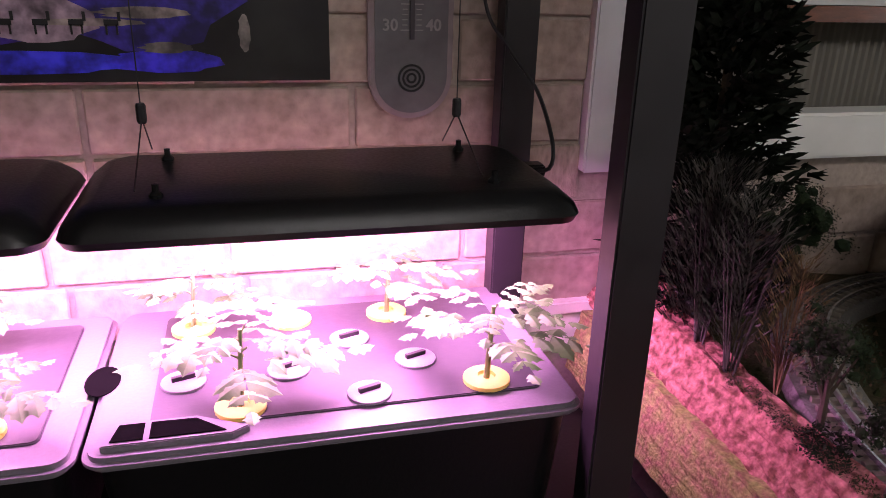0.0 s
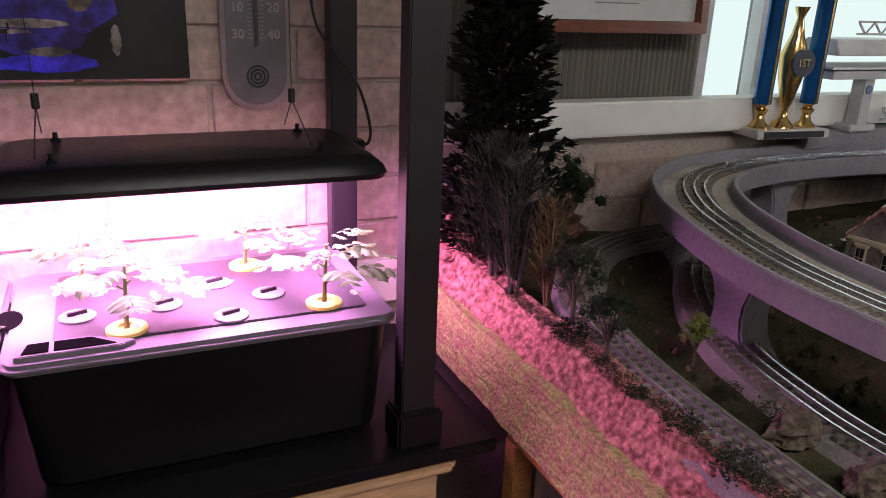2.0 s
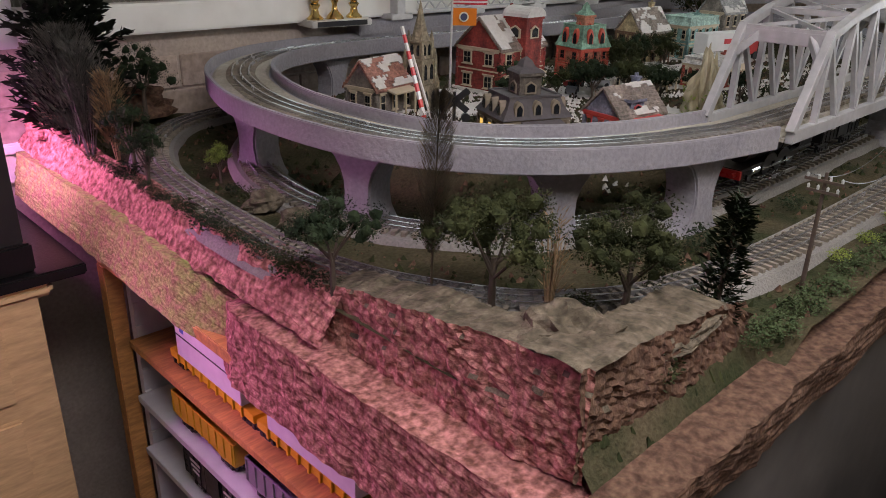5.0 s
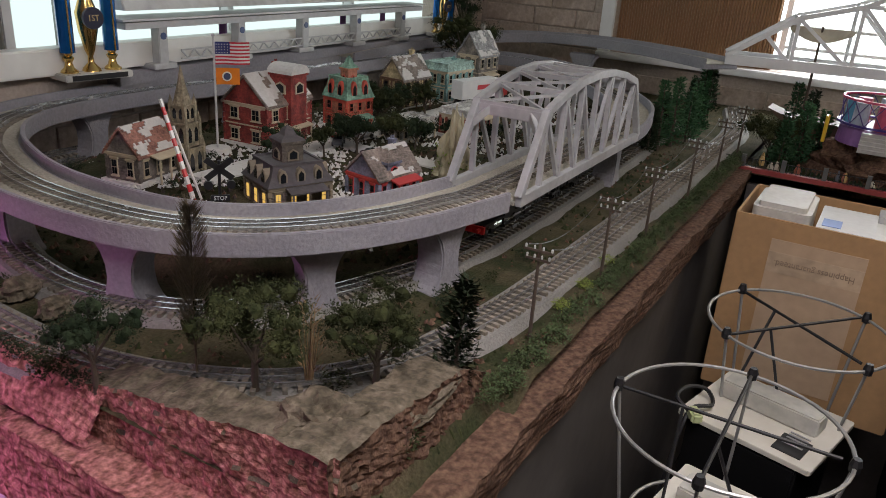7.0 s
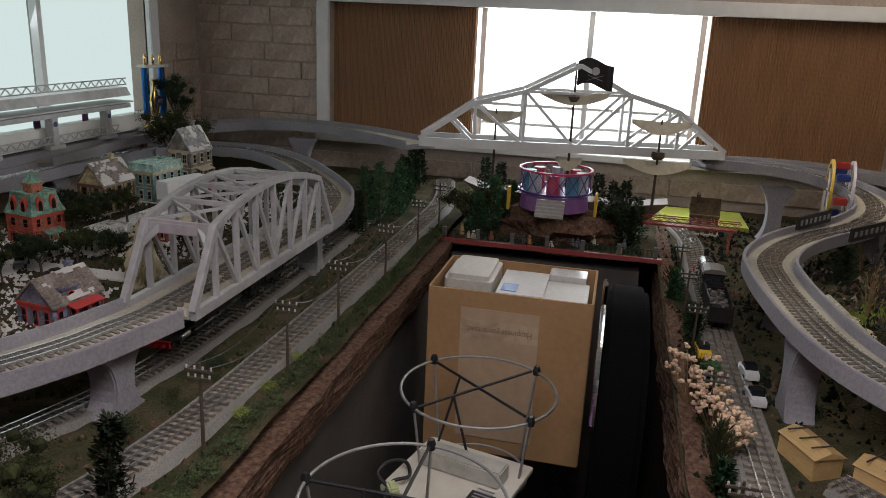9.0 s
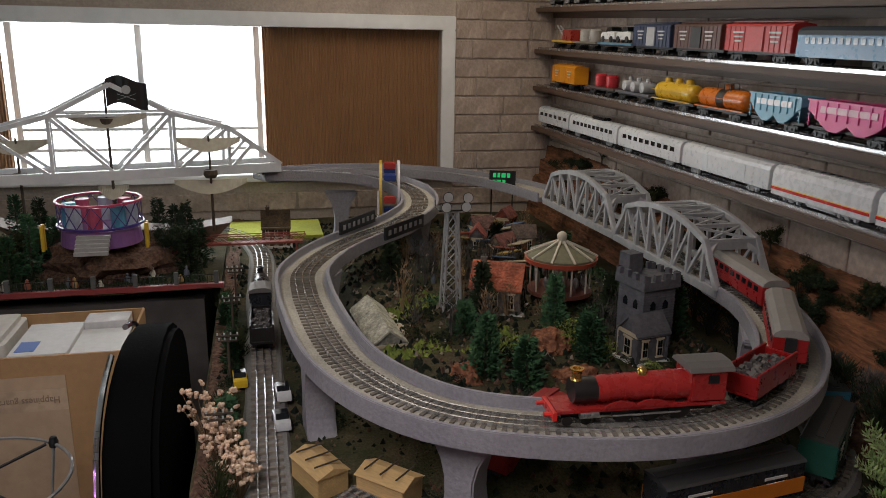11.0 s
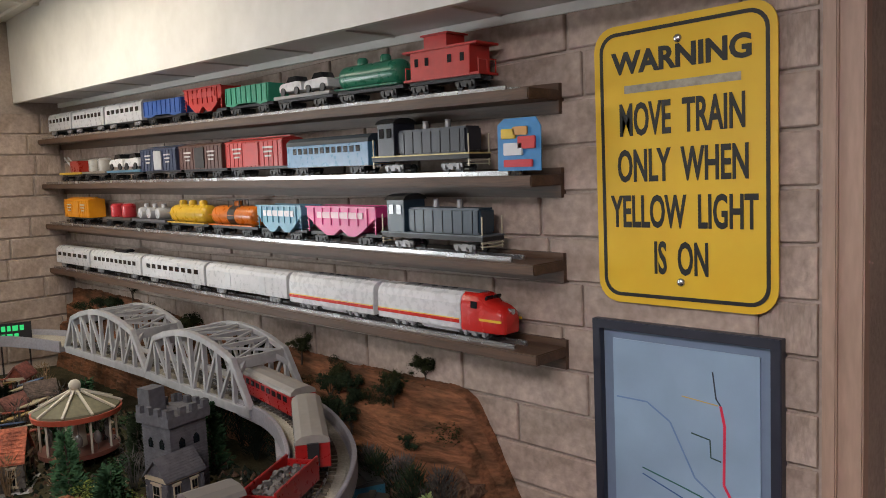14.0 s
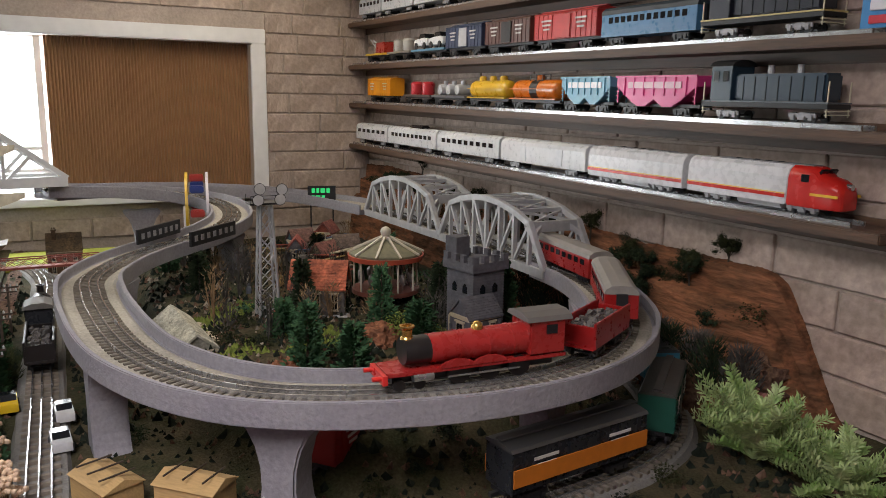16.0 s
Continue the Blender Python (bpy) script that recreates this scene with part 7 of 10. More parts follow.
def snow_on_slope(bm, w, d, h, roof_h, sg, amount, seed, e=0.005):
    """Ragged patches of snow lying on one slope of a gabled roof."""
    nx, ny = 26, 12
    slope = V((0, sg * (d / 2 + e), -roof_h - e * roof_h / (d / 2)))
    up = V((0, sg * roof_h, d / 2)).normalized()
    grid = {}
    for i in range(nx):
        for j in range(ny):
            u, v = (i + 0.5) / nx, (j + 0.5) / ny
            if noise.noise(V((u * 3.2 + seed, v * 2.6 + sg * 5, seed))) + 0.25 * noise.noise(V((u * 13, v * 11, seed))) < 0.32 - amount * 0.8:
                continue
            q = []
            for a, c in ((i, j), (i + 1, j), (i + 1, j + 1), (i, j + 1)):
                if (a, c) not in grid:
                    grid[a, c] = bm.verts.new(V((w * 1.04 * (a / nx - 0.5), 0, h + roof_h + 0.005)) + slope * (c / ny) + up * 0.0006)
                q.append(grid[a, c])
            bm.faces.new(q)
    out = bmesh.ops.extrude_face_region(bm, geom=[f for f in bm.faces if all(v in grid.values() for v in f.verts)])["geom"]
    for v in out:
        if isinstance(v, bmesh.types.BMVert):
            v.co += up * 0.0022


def house(name, m, w, d, h, roof_h, wall, roof, label, lit=False, snow=0.0, tower=None, trim=None, hip=False, storeys=2, bays=3, chimney=True, rib=True, grow=1.0, mansard=False, timber=False, barrel=False):
    """A model building: quoined walls, cornice, gabled, flat or mansard roof with dormers, framed windows, porch, chimney, tower."""
    m = m @ Matrix.Scale(grow, 4)
    t = thing(name, m, label, "model building", "town buildings")
    pw = wall if isinstance(wall, bpy.types.Material) else mat("wall_%02d%02d%02d" % tuple(int(c * 99) for c in wall), wall, 0.85, vary=0.5, scale=190, bump=0.6, second=tuple(c * 0.45 for c in wall), mix_scale=38)
    pr = roof if isinstance(roof, bpy.types.Material) else mat("roof_%02d%02d%02d" % tuple(int(c * 99) for c in roof), roof, 0.8, vary=0.5, scale=170, bump=0.6, second=tuple(c * 0.5 for c in roof), mix_scale=42)
    pt = trim or TRIM_CREAM
    bm = bmesh.new()
    box(bm, 0, 0, h / 2, w, d, h)
    for k in range(int(h / 0.0055)):
        if rib:
            box(bm, 0, 0, 0.003 + k * 0.0055, w + 0.0012, d + 0.0012, 0.0028)
    if not hip and not mansard:
        prism(bm, [(-d / 2, 0), (d / 2, 0), (0, roof_h)], -w / 2, w / 2, pose(0, 0, h, 90, 0, 90))
    walls = part("walls", bm, pw, t)
    for sx in (-1, 1):
        for sy in (-1, 1):
            bm = bmesh.new()
            for k in range(int(h / 0.012)):
                box(bm, sx * w / 2, sy * d / 2, 0.006 + 0.012 * k, 0.007 if k % 2 else 0.0045, 0.0045 if k % 2 else 0.007, 0.0105)
            part("quoin", bm, pt if timber or mansard else pw, walls)
    bm = bmesh.new()
    box(bm, 0, 0, h - 0.003, w + 0.007, d + 0.007, 0.005)
    box(bm, 0, 0, h - 0.0075, w + 0.004, d + 0.004, 0.003)
    if storeys > 1:
        box(bm, 0, 0, h / storeys, w + 0.004, d + 0.004, 0.003)
    part("cornice", bm, pt, walls)
    bm = bmesh.new()
    e = 0.006
    if hip or mansard:
        k = 0.72 if mansard else 0.9
        stack = [(1.0, 0.0), (k + (1 - k) * 0.35, roof_h * 0.5), (k, roof_h), (k + 0.03, roof_h), (k + 0.03, roof_h + 0.004), (k - 0.04, roof_h + 0.004), (k - 0.04, roof_h + 0.001)]
        rings = [[bm.verts.new(((w / 2 + e) * f * sx, (d / 2 + e) * f * sy, h + z)) for sx, sy in ((-1, -1), (1, -1), (1, 1), (-1, 1))] for f, z in stack]
        for a, c in zip(rings, rings[1:]):
            for i in range(4):
                bm.faces.new((a[i], a[(i + 1) % 4], c[(i + 1) % 4], c[i]))
        bm.faces.new(rings[0][::-1])
        bm.faces.new(rings[-1])
    else:
        s = roof_h / (d / 2)
        prism(bm, [(-d / 2 - e, -e * s), (-d / 2 - e, -e * s + 0.004), (0, roof_h + 0.005), (d / 2 + e, -e * s + 0.004), (d / 2 + e, -e * s), (0, roof_h)], -w / 2 - e, w / 2 + e, pose(0, 0, h, 90, 0, 90))
        for sg in (-1, 1):
            for j in range(1, 9):
                v = j / 9
                box(bm, 0, sg * (d / 2 + e) * v, h + roof_h + 0.0045 - (roof_h + e * s) * v, w + 2 * e, 0.004, 0.0022, 0, -sg * math.degrees(math.atan(s)))
    rf = part("roof", bm, pr, t)
    if mansard:
        for side in range(4):
            span, off = (w, d / 2) if side % 2 == 0 else (d, w / 2)
            n = max(1, bays - 1)
            for i in range(n):
                r = pose(0, 0, 0, 0, 0, 90 * side) @ pose(span * 0.86 * ((i + 0.5) / n - 0.5), -off * 0.98, h + roof_h * 0.1)
                dw = span / n * 0.4
                bm = bmesh.new()
                prism(bm, [(-dw / 2, 0), (dw / 2, 0), (dw / 2, roof_h * 0.5), (dw * 0.3, roof_h * 0.72), (0, roof_h * 0.82), (-dw * 0.3, roof_h * 0.72), (-dw / 2, roof_h * 0.5)], -off * 0.3, 0.003, r @ pose(0, 0, 0, 90))
                dm = part("dormer", bm, pt, rf)
                bm = bmesh.new()
                prism(bm, [(-dw * 0.3, roof_h * 0.1), (dw * 0.3, roof_h * 0.1), (dw * 0.3, roof_h * 0.48), (0, roof_h * 0.64), (-dw * 0.3, roof_h * 0.48)], 0.0031, 0.0042, r @ pose(0, 0, 0, 90))
                part("pane", bm, DARK_GLASS, t)
    if snow:
        for sg in (-1, 1):
            bm = bmesh.new()
            snow_on_slope(bm, w, d, h, roof_h, sg, snow, w * 100)
            if bm.faces:
                part("snow_patch", bm, SNOW, t)
            else:
                bm.free()
    if timber:
        for side in range(4):
            span, off = (w, d / 2) if side % 2 == 0 else (d, w / 2)
            r = pose(0, 0, 0, 0, 0, 90 * side)
            for i in range(7):
                bm = bmesh.new()
                u = span * (i / 6 - 0.5) * 0.96
                box(bm, 0, 0, 0, 0.0032, 0.003, h * 0.5)
                bmesh.ops.transform(bm, matrix=r @ pose(u, -off - 0.001, h * 0.74), verts=bm.verts)
                part("timber", bm, pt, walls)
                if i < 6 and i % 2 == 0:
                    bm = bmesh.new()
                    bar(bm, r @ V((u, -off - 0.001, h * 0.52)), r @ V((u + span / 6, -off - 0.001, h * 0.96)), 0.0028, 0.0028)
                    part("timber", bm, pt, walls)
    for side in range(4):
        span = w if side % 2 == 0 else d
        n = bays if side % 2 == 0 else max(1, bays - 1)
        for k in range(storeys):
            for i in range(n):
                u = span * ((i + 0.5) / n - 0.5)
                z = h * (k + 0.52) / storeys
                hh = h / storeys * 0.5
                ww = span / n * 0.4
                off = d / 2 if side % 2 == 0 else w / 2
                r = pose(0, 0, 0, 0, 0, 90 * side)
                bm = bmesh.new()
                box(bm, 0, 0, 0, ww, 0.003, hh + 0.004)
                box(bm, 0, -0.001, -hh / 2 - 0.003, ww * 1.25, 0.005, 0.0022)
                box(bm, 0, -0.001, hh / 2 + 0.003, ww * 1.3, 0.004, 0.0032)
                bmesh.ops.transform(bm, matrix=r @ pose(u, -off - 0.001, z), verts=bm.verts)
                part("window", bm, pt, walls)
                bm = bmesh.new()
                for q in (-1, 1):
                    for zz in (-1, 1):
                        box(bm, q * ww * 0.2, -0.001, zz * hh * 0.245, ww * 0.31, 0.0032, hh * 0.43)
                bmesh.ops.transform(bm, matrix=r @ pose(u, -off - 0.001, z), verts=bm.verts)
                part("pane", bm, LIT if lit and k == 0 else DARK_GLASS, t)
    if chimney:
        bm = bmesh.new()
        box(bm, w * 0.3, d * 0.12, h + roof_h * 0.85, 0.012, 0.012, roof_h * 0.9)
        box(bm, w * 0.3, d * 0.12, h + roof_h * 1.3, 0.015, 0.015, 0.004)
        for q in (-0.003, 0.003):
            cyl(bm, (w * 0.3 + q, d * 0.12, h + roof_h * 1.3), (w * 0.3 + q, d * 0.12, h + roof_h * 1.3 + 0.008), 0.002, n=6)
        part("chimney", bm, pw, t)
    if tower:
        tx, ty, tw, th, cap = tower
        bm = bmesh.new()
        box(bm, tx, ty, th / 2, tw, tw, th)
        box(bm, tx, ty, th - 0.003, tw + 0.007, tw + 0.007, 0.005)
        for k in range(int(th / 0.0055)):
            box(bm, tx, ty, 0.003 + k * 0.0055, tw + 0.001, tw + 0.001, 0.0028)
        tp = part("tower", bm, pw, t)
        for q in range(4):
            r = pose(tx, ty, 0, 0, 0, 90 * q)
            bm = bmesh.new()
            prism(bm, [(-tw * 0.26, 0), (tw * 0.26, 0), (tw * 0.26, th * 0.12), (0, th * 0.17), (-tw * 0.26, th * 0.12)], 0, 0.0028, r @ pose(0, -tw / 2, th * 0.72, 90))
            tf = part("tower_frame", bm, pt, tp)
            bm = bmesh.new()
            prism(bm, [(-tw * 0.18, 0.003), (tw * 0.18, 0.003), (tw * 0.18, th * 0.11), (0, th * 0.145), (-tw * 0.18, th * 0.11)], 0.0028, 0.0036, r @ pose(0, -tw / 2, th * 0.72, 90))
            part("tower_window", bm, DARK_GLASS, tp)
        bm = bmesh.new()
        if barrel:
            rr = tw / 2 + 0.005
            arch = [(rr * math.cos(math.pi * i / 10), rr * 0.62 * math.sin(math.pi * i / 10)) for i in range(11)]
            prism(bm, arch, -tw / 2 - 0.006, tw / 2 + 0.006, pose(tx, ty, th, 90, 0, 0))
            part("tower_roof", bm, SNOW, tp, "snow-covered barrel roof")
        else:
            lathe(bm, [(tw * 0.85, 0), (tw * 0.74, 0.004), (tw * 0.42, cap * 0.35), (tw * 0.26, cap * 0.75), (0.0006, cap)], 4, (0, 0, 0))
            bmesh.ops.rotate(bm, matrix=Matrix.Rotation(math.pi / 4, 3, "Z"), verts=bm.verts)
            bmesh.ops.translate(bm, vec=(tx, ty, th), verts=bm.verts)
            part("tower_roof", bm, pr, tp)
    bm = bmesh.new()
    box(bm, 0, 0, 0.002, w + 0.02, d + 0.02, 0.008)
    part("base", bm, SNOW, t)
    bm = bmesh.new()
    box(bm, w * 0.05, -d / 2 - 0.014, h / storeys * 0.88, w * 0.62, 0.028, 0.003, 0, 14)
    for q in (-0.22, 0.05, 0.32):
        bar(bm, (w * q, -d / 2 - 0.025, 0), (w * q, -d / 2 - 0.025, h / storeys * 0.85), 0.003, 0.003)
    part("porch", bm, pr if mansard else pt, t)
    return t


def steeple(m, label):
    """A Gothic church tower: buttressed stages, lancets, pinnacles and a spire."""
    t = thing("church_steeple", m, label, "model building", "town buildings")
    stone = mat("steeple_stone", (0.3, 0.25, 0.17), 0.9, vary=0.5, scale=180, bump=0.6, second=(0.12, 0.1, 0.07), mix_scale=40)
    for z, w, h in ((0.0, 0.05, 0.06), (0.06, 0.042, 0.05), (0.11, 0.032, 0.035)):
        bm = bmesh.new()
        box(bm, 0, 0, z + h / 2, w, w, h)
        box(bm, 0, 0, z + h - 0.002, w + 0.006, w + 0.006, 0.004)
        st_ = part("stage", bm, stone, t)
        for q in range(4):
            r = pose(0, 0, 0, 0, 0, 90 * q)
            for u in (-0.24, 0.24):
                bm = bmesh.new()
                prism(bm, [(-w * 0.12, 0), (w * 0.12, 0), (w * 0.12, h * 0.45), (0, h * 0.62), (-w * 0.12, h * 0.45)], 0, 0.001, r @ pose(u * w, -w / 2 - 0.0004, z + h * 0.2, 90))
                part("lancet", bm, DARK_GLASS, st_)
        for sx in (-1, 1):
            for sy in (-1, 1):
                bm = bmesh.new()
                box(bm, sx * w / 2, sy * w / 2, z + h / 2, 0.007, 0.007, h)
                lathe(bm, [(0.0055, 0), (0.004, 0.006), (0.0004, 0.02)], 6, (sx * w / 2, sy * w / 2, z + h))
                part("pinnacle", bm, stone, t)
    bm = bmesh.new()
    lathe(bm, [(0.02, 0.145), (0.016, 0.155), (0.008, 0.185), (0.0005, 0.222)], 8)
    part("spire", bm, stone, t)
    return t


TZ = 1.146
house("station_house", pose(1.545, 0.57, TZ, 0, 0, 4), 0.165, 0.125, 0.10, 0.06, (0.3, 0.05, 0.042), (0.26, 0.2, 0.17), "red brick model railroad station with snowy roof and barrel-topped tower", snow=0.42, tower=(0.02, -0.045, 0.06, 0.165, 0.022), storeys=2, bays=3, barrel=True)
house("mansion", pose(1.235, 0.235, TZ - 0.012, 0, 0, -22), 0.125, 0.105, 0.055, 0.034, (0.13, 0.11, 0.09), ROOF_DARK, "dark grey mansard model house with lit yellow windows", lit=True, mansard=True, tower=(0.0, 0.0, 0.042, 0.128, 0.026), trim=paint((0.22, 0.18, 0.13), 0.7), storeys=1, bays=4, chimney=False)
house("church", pose(1.15, 0.535, TZ, 0, 0, 10), 0.11, 0.075, 0.06, 0.045, (0.2, 0.17, 0.15), (0.36, 0.17, 0.13), "grey stone model church with a rusty snow-dusted roof", snow=0.3, storeys=1, bays=3, chimney=False)
steeple(pose(1.232, 0.507, TZ - 0.006, 0, 0, 10), "tan stone Gothic model church steeple with pinnacles")
house("green_roof_house", pose(1.80, 0.525, TZ, 0, 0, -10), 0.09, 0.085, 0.08, 0.05, (0.5, 0.2, 0.13), (0.2, 0.36, 0.27), "coral model house with a green mansard roof and cupola", mansard=True, tower=(0, 0, 0.03, 0.155, 0.03), trim=paint((0.55, 0.09, 0.06)), storeys=2, bays=3, chimney=False)
house("tudor_house", pose(2.15, 0.575, TZ, 0, 0, -4), 0.13, 0.085, 0.09, 0.055, (0.6, 0.48, 0.28), (0.26, 0.22, 0.19), "cream and brown half-timbered model house", snow=0.42, trim=paint((0.15, 0.08, 0.05)), bays=3, timber=True)
house("teal_shop", pose(2.34, 0.535, TZ, 0, 0, -5), 0.14, 0.09, 0.10, 0.02, (0.24, 0.42, 0.4), (0.36, 0.52, 0.46), "teal model shop with a flat roof and awning", hip=True, bays=4, chimney=True)
house("grey_house", pose(2.62, 0.58, TZ, 0, 0, -5), 0.12, 0.09, 0.12, 0.07, (0.26, 0.23, 0.2), (0.34, 0.34, 0.34), "grey model house with a snow-spotted roof", snow=0.36)
house("blue_cottage", pose(1.39, 0.125, TZ - 0.012, 0, 0, -8), 0.115, 0.085, 0.058, 0.042, (0.24, 0.25, 0.34), (0.28, 0.23, 0.2), "grey-blue clapboard model cottage with red shutters", snow=0.18, trim=paint((0.5, 0.06, 0.06)), tower=(-0.01, -0.02, 0.034, 0.085, 0.018), storeys=1, bays=4)
house("brick_store", pose(1.97, 0.25, TZ, 0, 0, -5), 0.15, 0.08, 0.06, 0.012, (0.36, 0.08, 0.06), (0.5, 0.49, 0.47), "low red brick model store with a white roof", hip=True, storeys=1, bays=5)
house("brick_store", pose(1.82, 0.35, TZ, 0, 0, -5), 0.13, 0.07, 0.035, 0.012, (0.5, 0.48, 0.44), (0.55, 0.54, 0.52), "white model shop with a snowy flat roof", hip=True, storeys=1, bays=5)
for i, (x, y) in enumerate([(1.62, 0.40), (1.66, 0.30), (1.95, 0.46), (2.0, 0.50), (1.58, 0.33), (2.02, 0.42), (1.72, 0.26), (1.87, 0.46), (1.35, 0.35), (1.90, 0.50)]):
    broad_tree(x, y, TZ, 0.075 + 0.014 * (i % 3), 0.085, F_OLIVE if i % 2 else F_DARK, "leafy model tree among the town houses", 500 + i)
for i in range(34):
    rr = random.Random(900 + i)
    x, y = rr.uniform(1.08, 2.5), rr.uniform(0.04, 0.66)
    if i % 4 == 0:
        broad_tree(x, y, TZ, rr.uniform(0.045, 0.075), 0.055, F_OLIVE if i % 8 else F_DARK, "small leafy model tree among the town houses", 930 + i)
    else:
        bush(x, y, TZ, rr.uniform(0.012, 0.022), (F_DARK, F_OLIVE, F_GREY)[i % 3], i, "low shrub among the town houses")
scatter("snow_crumbs", SNOW, 2600, 8, (1.08, 2.6, 0.04, 0.68), lambda x, y: HN(x, y) + 0.002, 0.006, "white snow crumbs between the town houses", lambda x, y: noise.noise(V((x * 9, y * 9, 2.0))) > 0.02)
scatter("town_debris", mat("dark_debris", (0.05, 0.04, 0.035), 0.9, spec=0.1, island=0.5), 1500, 9, (1.08, 2.6, 0.04, 0.68), lambda x, y: HN(x, y) + 0.002, 0.005, "dark crumbs and litter between the town houses")
scatter("pale_debris", mat("pale_crumbs", (0.30, 0.25, 0.2), 0.9, spec=0.1, island=0.6), 500, 10, (1.7, 2.85, -2.1, -1.4), HS, 0.008, "pale crumbs and litter over the fairground", KS)
scatter("grass_patch", F_LIME, 900, 11, (1.78, 2.2, -1.75, -1.42), HS, 0.009, "yellow-green grass patches in the fairground", lambda x, y: noise.noise(V((x * 8, y * 8, 4.0))) > 0.1)
broad_tree(2.78, 0.72, 1.12, 0.24, 0.19, F_OLIVE, "large yellow-green gnarled tree behind the town", 520)
broad_tree(3.0, 0.86, 1.2, 0.28, 0.14, F_DARK, "dark tiered tree in the far corner", 521)


def pale_cypress(x, y, z, h, w):
    rnd = random.Random(77)
    t = thing("hollow_stump", pose(x, y, z), "pale bark weathered tree stump with a bulbous outline", "stump")
    bm = bmesh.new()
    n = 40
    rings = []
    for k in range(36):
        u = k / 35
        row = []
        for i in range(n):
            a = 2 * math.pi * i / n
            r = w * 0.5 * (1 - 0.75 * u ** 1.3) * (1 + 0.4 * noise.noise(V((math.cos(a) * 2.5, math.sin(a) * 2.5, u * 3))) + 0.3 * noise.noise(V((math.cos(a) * 6, math.sin(a) * 6, u * 7))))
            row.append(bm.verts.new((math.cos(a) * r, math.sin(a) * r, h * u * (0.8 + 0.3 * noise.noise(V((math.cos(a) * 2, math.sin(a) * 2, 1.0)))))))
        rings.append(row)
    for a, c in zip(rings, rings[1:]):
        for i in range(n):
            bm.faces.new((a[i], a[(i + 1) % n], c[(i + 1) % n], c[i]))
    bm.faces.new(rings[-1])
    part("bark", bm, mat("pale_bark", (0.5, 0.46, 0.34), 0.9, vary=0.4, scale=90, bump=0.9, second=(0.26, 0.22, 0.13), mix_scale=30, stretch=(1, 1, 0.25)), t)
    bm = bmesh.new()
    for _ in range(160):
        a = rnd.uniform(0, 6.28)
        leaf_quad(bm, V((math.cos(a) * w * 0.5, math.sin(a) * w * 0.5, rnd.uniform(0.1, 0.5) * h)), 0.008, rnd)
    part("moss", bm, F_LIME, t)["kind"] = "stuff"


pale_cypress(1.59, 0.075, TZ - 0.015, 0.175, 0.085)
# town vehicles and ground
b = bmesh.new()
box(b, 1.75, 0.43, TZ + 0.004, 1.1, 0.07, 0.006)
box(b, 1.62, 0.28, TZ + 0.0035, 0.05, 0.3, 0.006)
box(b, 1.40, 0.40, TZ + 0.003, 0.25, 0.05, 0.006)
box(b, 2.2, 0.44, TZ + 0.0025, 0.5, 0.05, 0.006)
structure("model_street", b, SNOW, "pale snowy model street", "road")
for i, (x, y, c, r) in enumerate([(1.60, 0.40, (0.2, 0.21, 0.25), 30), (1.66, 0.44, (0.25, 0.03, 0.03), 0), (1.86, 0.42, (0.5, 0.5, 0.52), 10), (2.05, 0.36, (0.55, 0.02, 0.02), 20), (1.55, 0.27, (0.05, 0.05, 0.06), 70), (1.70, 0.40, (0.4, 0.4, 0.42), -10)]):
    t = thing("toy_automobile", pose(x, y, TZ + 0.007, 0, 0, r), "toy automobile parked in the model street", "toy car", "toy automobiles")
    model_car(t, Matrix(), 0.055, c)
tr = thing("toy_truck", pose(2.25, 0.385, TZ + 0.02, 0, 0, -14) @ Matrix.Scale(1.1, 4), "white toy semi-trailer truck in the town", "toy truck")
bm = bmesh.new()
box(bm, 0, 0, 0.045, 0.15, 0.042, 0.05)
part("trailer", bm, paint((0.7, 0.7, 0.7)), tr, bevel=0.001)
bm = bmesh.new()
box(bm, 0.1, 0, 0.032, 0.04, 0.038, 0.044)
part("cab", bm, paint((0.4, 0.03, 0.03)), tr, bevel=0.004)
for x in (-0.05, -0.03, 0.06, 0.11):
    bm = bmesh.new()
    for y in (-0.018, 0.018):
        cyl(bm, (x, y - 0.003, 0.01), (x, y + 0.003, 0.01), 0.01, n=12)
    part("wheelset", bm, IRON, tr)
bm = bmesh.new()
box(bm, 0.01, -0.0215, 0.05, 0.05, 0.001, 0.012)
part("logo_shape", bm, paint((0.6, 0.05, 0.06)), tr)

# flag pole
fp = thing("flag_pole", pose(1.376, 0.566, TZ), "model flag pole with a striped flag and an orange pennant", "flag pole")
bm = bmesh.new()
cyl(bm, (0, 0, 0), (0, 0, 0.255), 0.0028, 0.0022, 8)
bmesh.ops.create_icosphere(bm, subdivisions=2, radius=0.004, matrix=Matrix.Translation((0, 0, 0.257)))
part("pole", bm, mat("pole_white", (0.6, 0.6, 0.6), 0.4), fp)
bm = bmesh.new()
lathe(bm, [(0.03, 0), (0.028, 0.012), (0.0001, 0.012)], 20)
part("base", bm, SNOW, fp)


def wavy(bm, w, h, z, x0=0.0, amp=0.004, n=14):
    cols = []
    for i in range(n + 1):
        x = x0 + w * i / n
        cols.append([bm.verts.new((x, amp * math.sin(x * 90), zz)) for zz in (z, z + h)])
    for a, c in zip(cols, cols[1:]):
        bm.faces.new((a[0], c[0], c[1], a[1]))


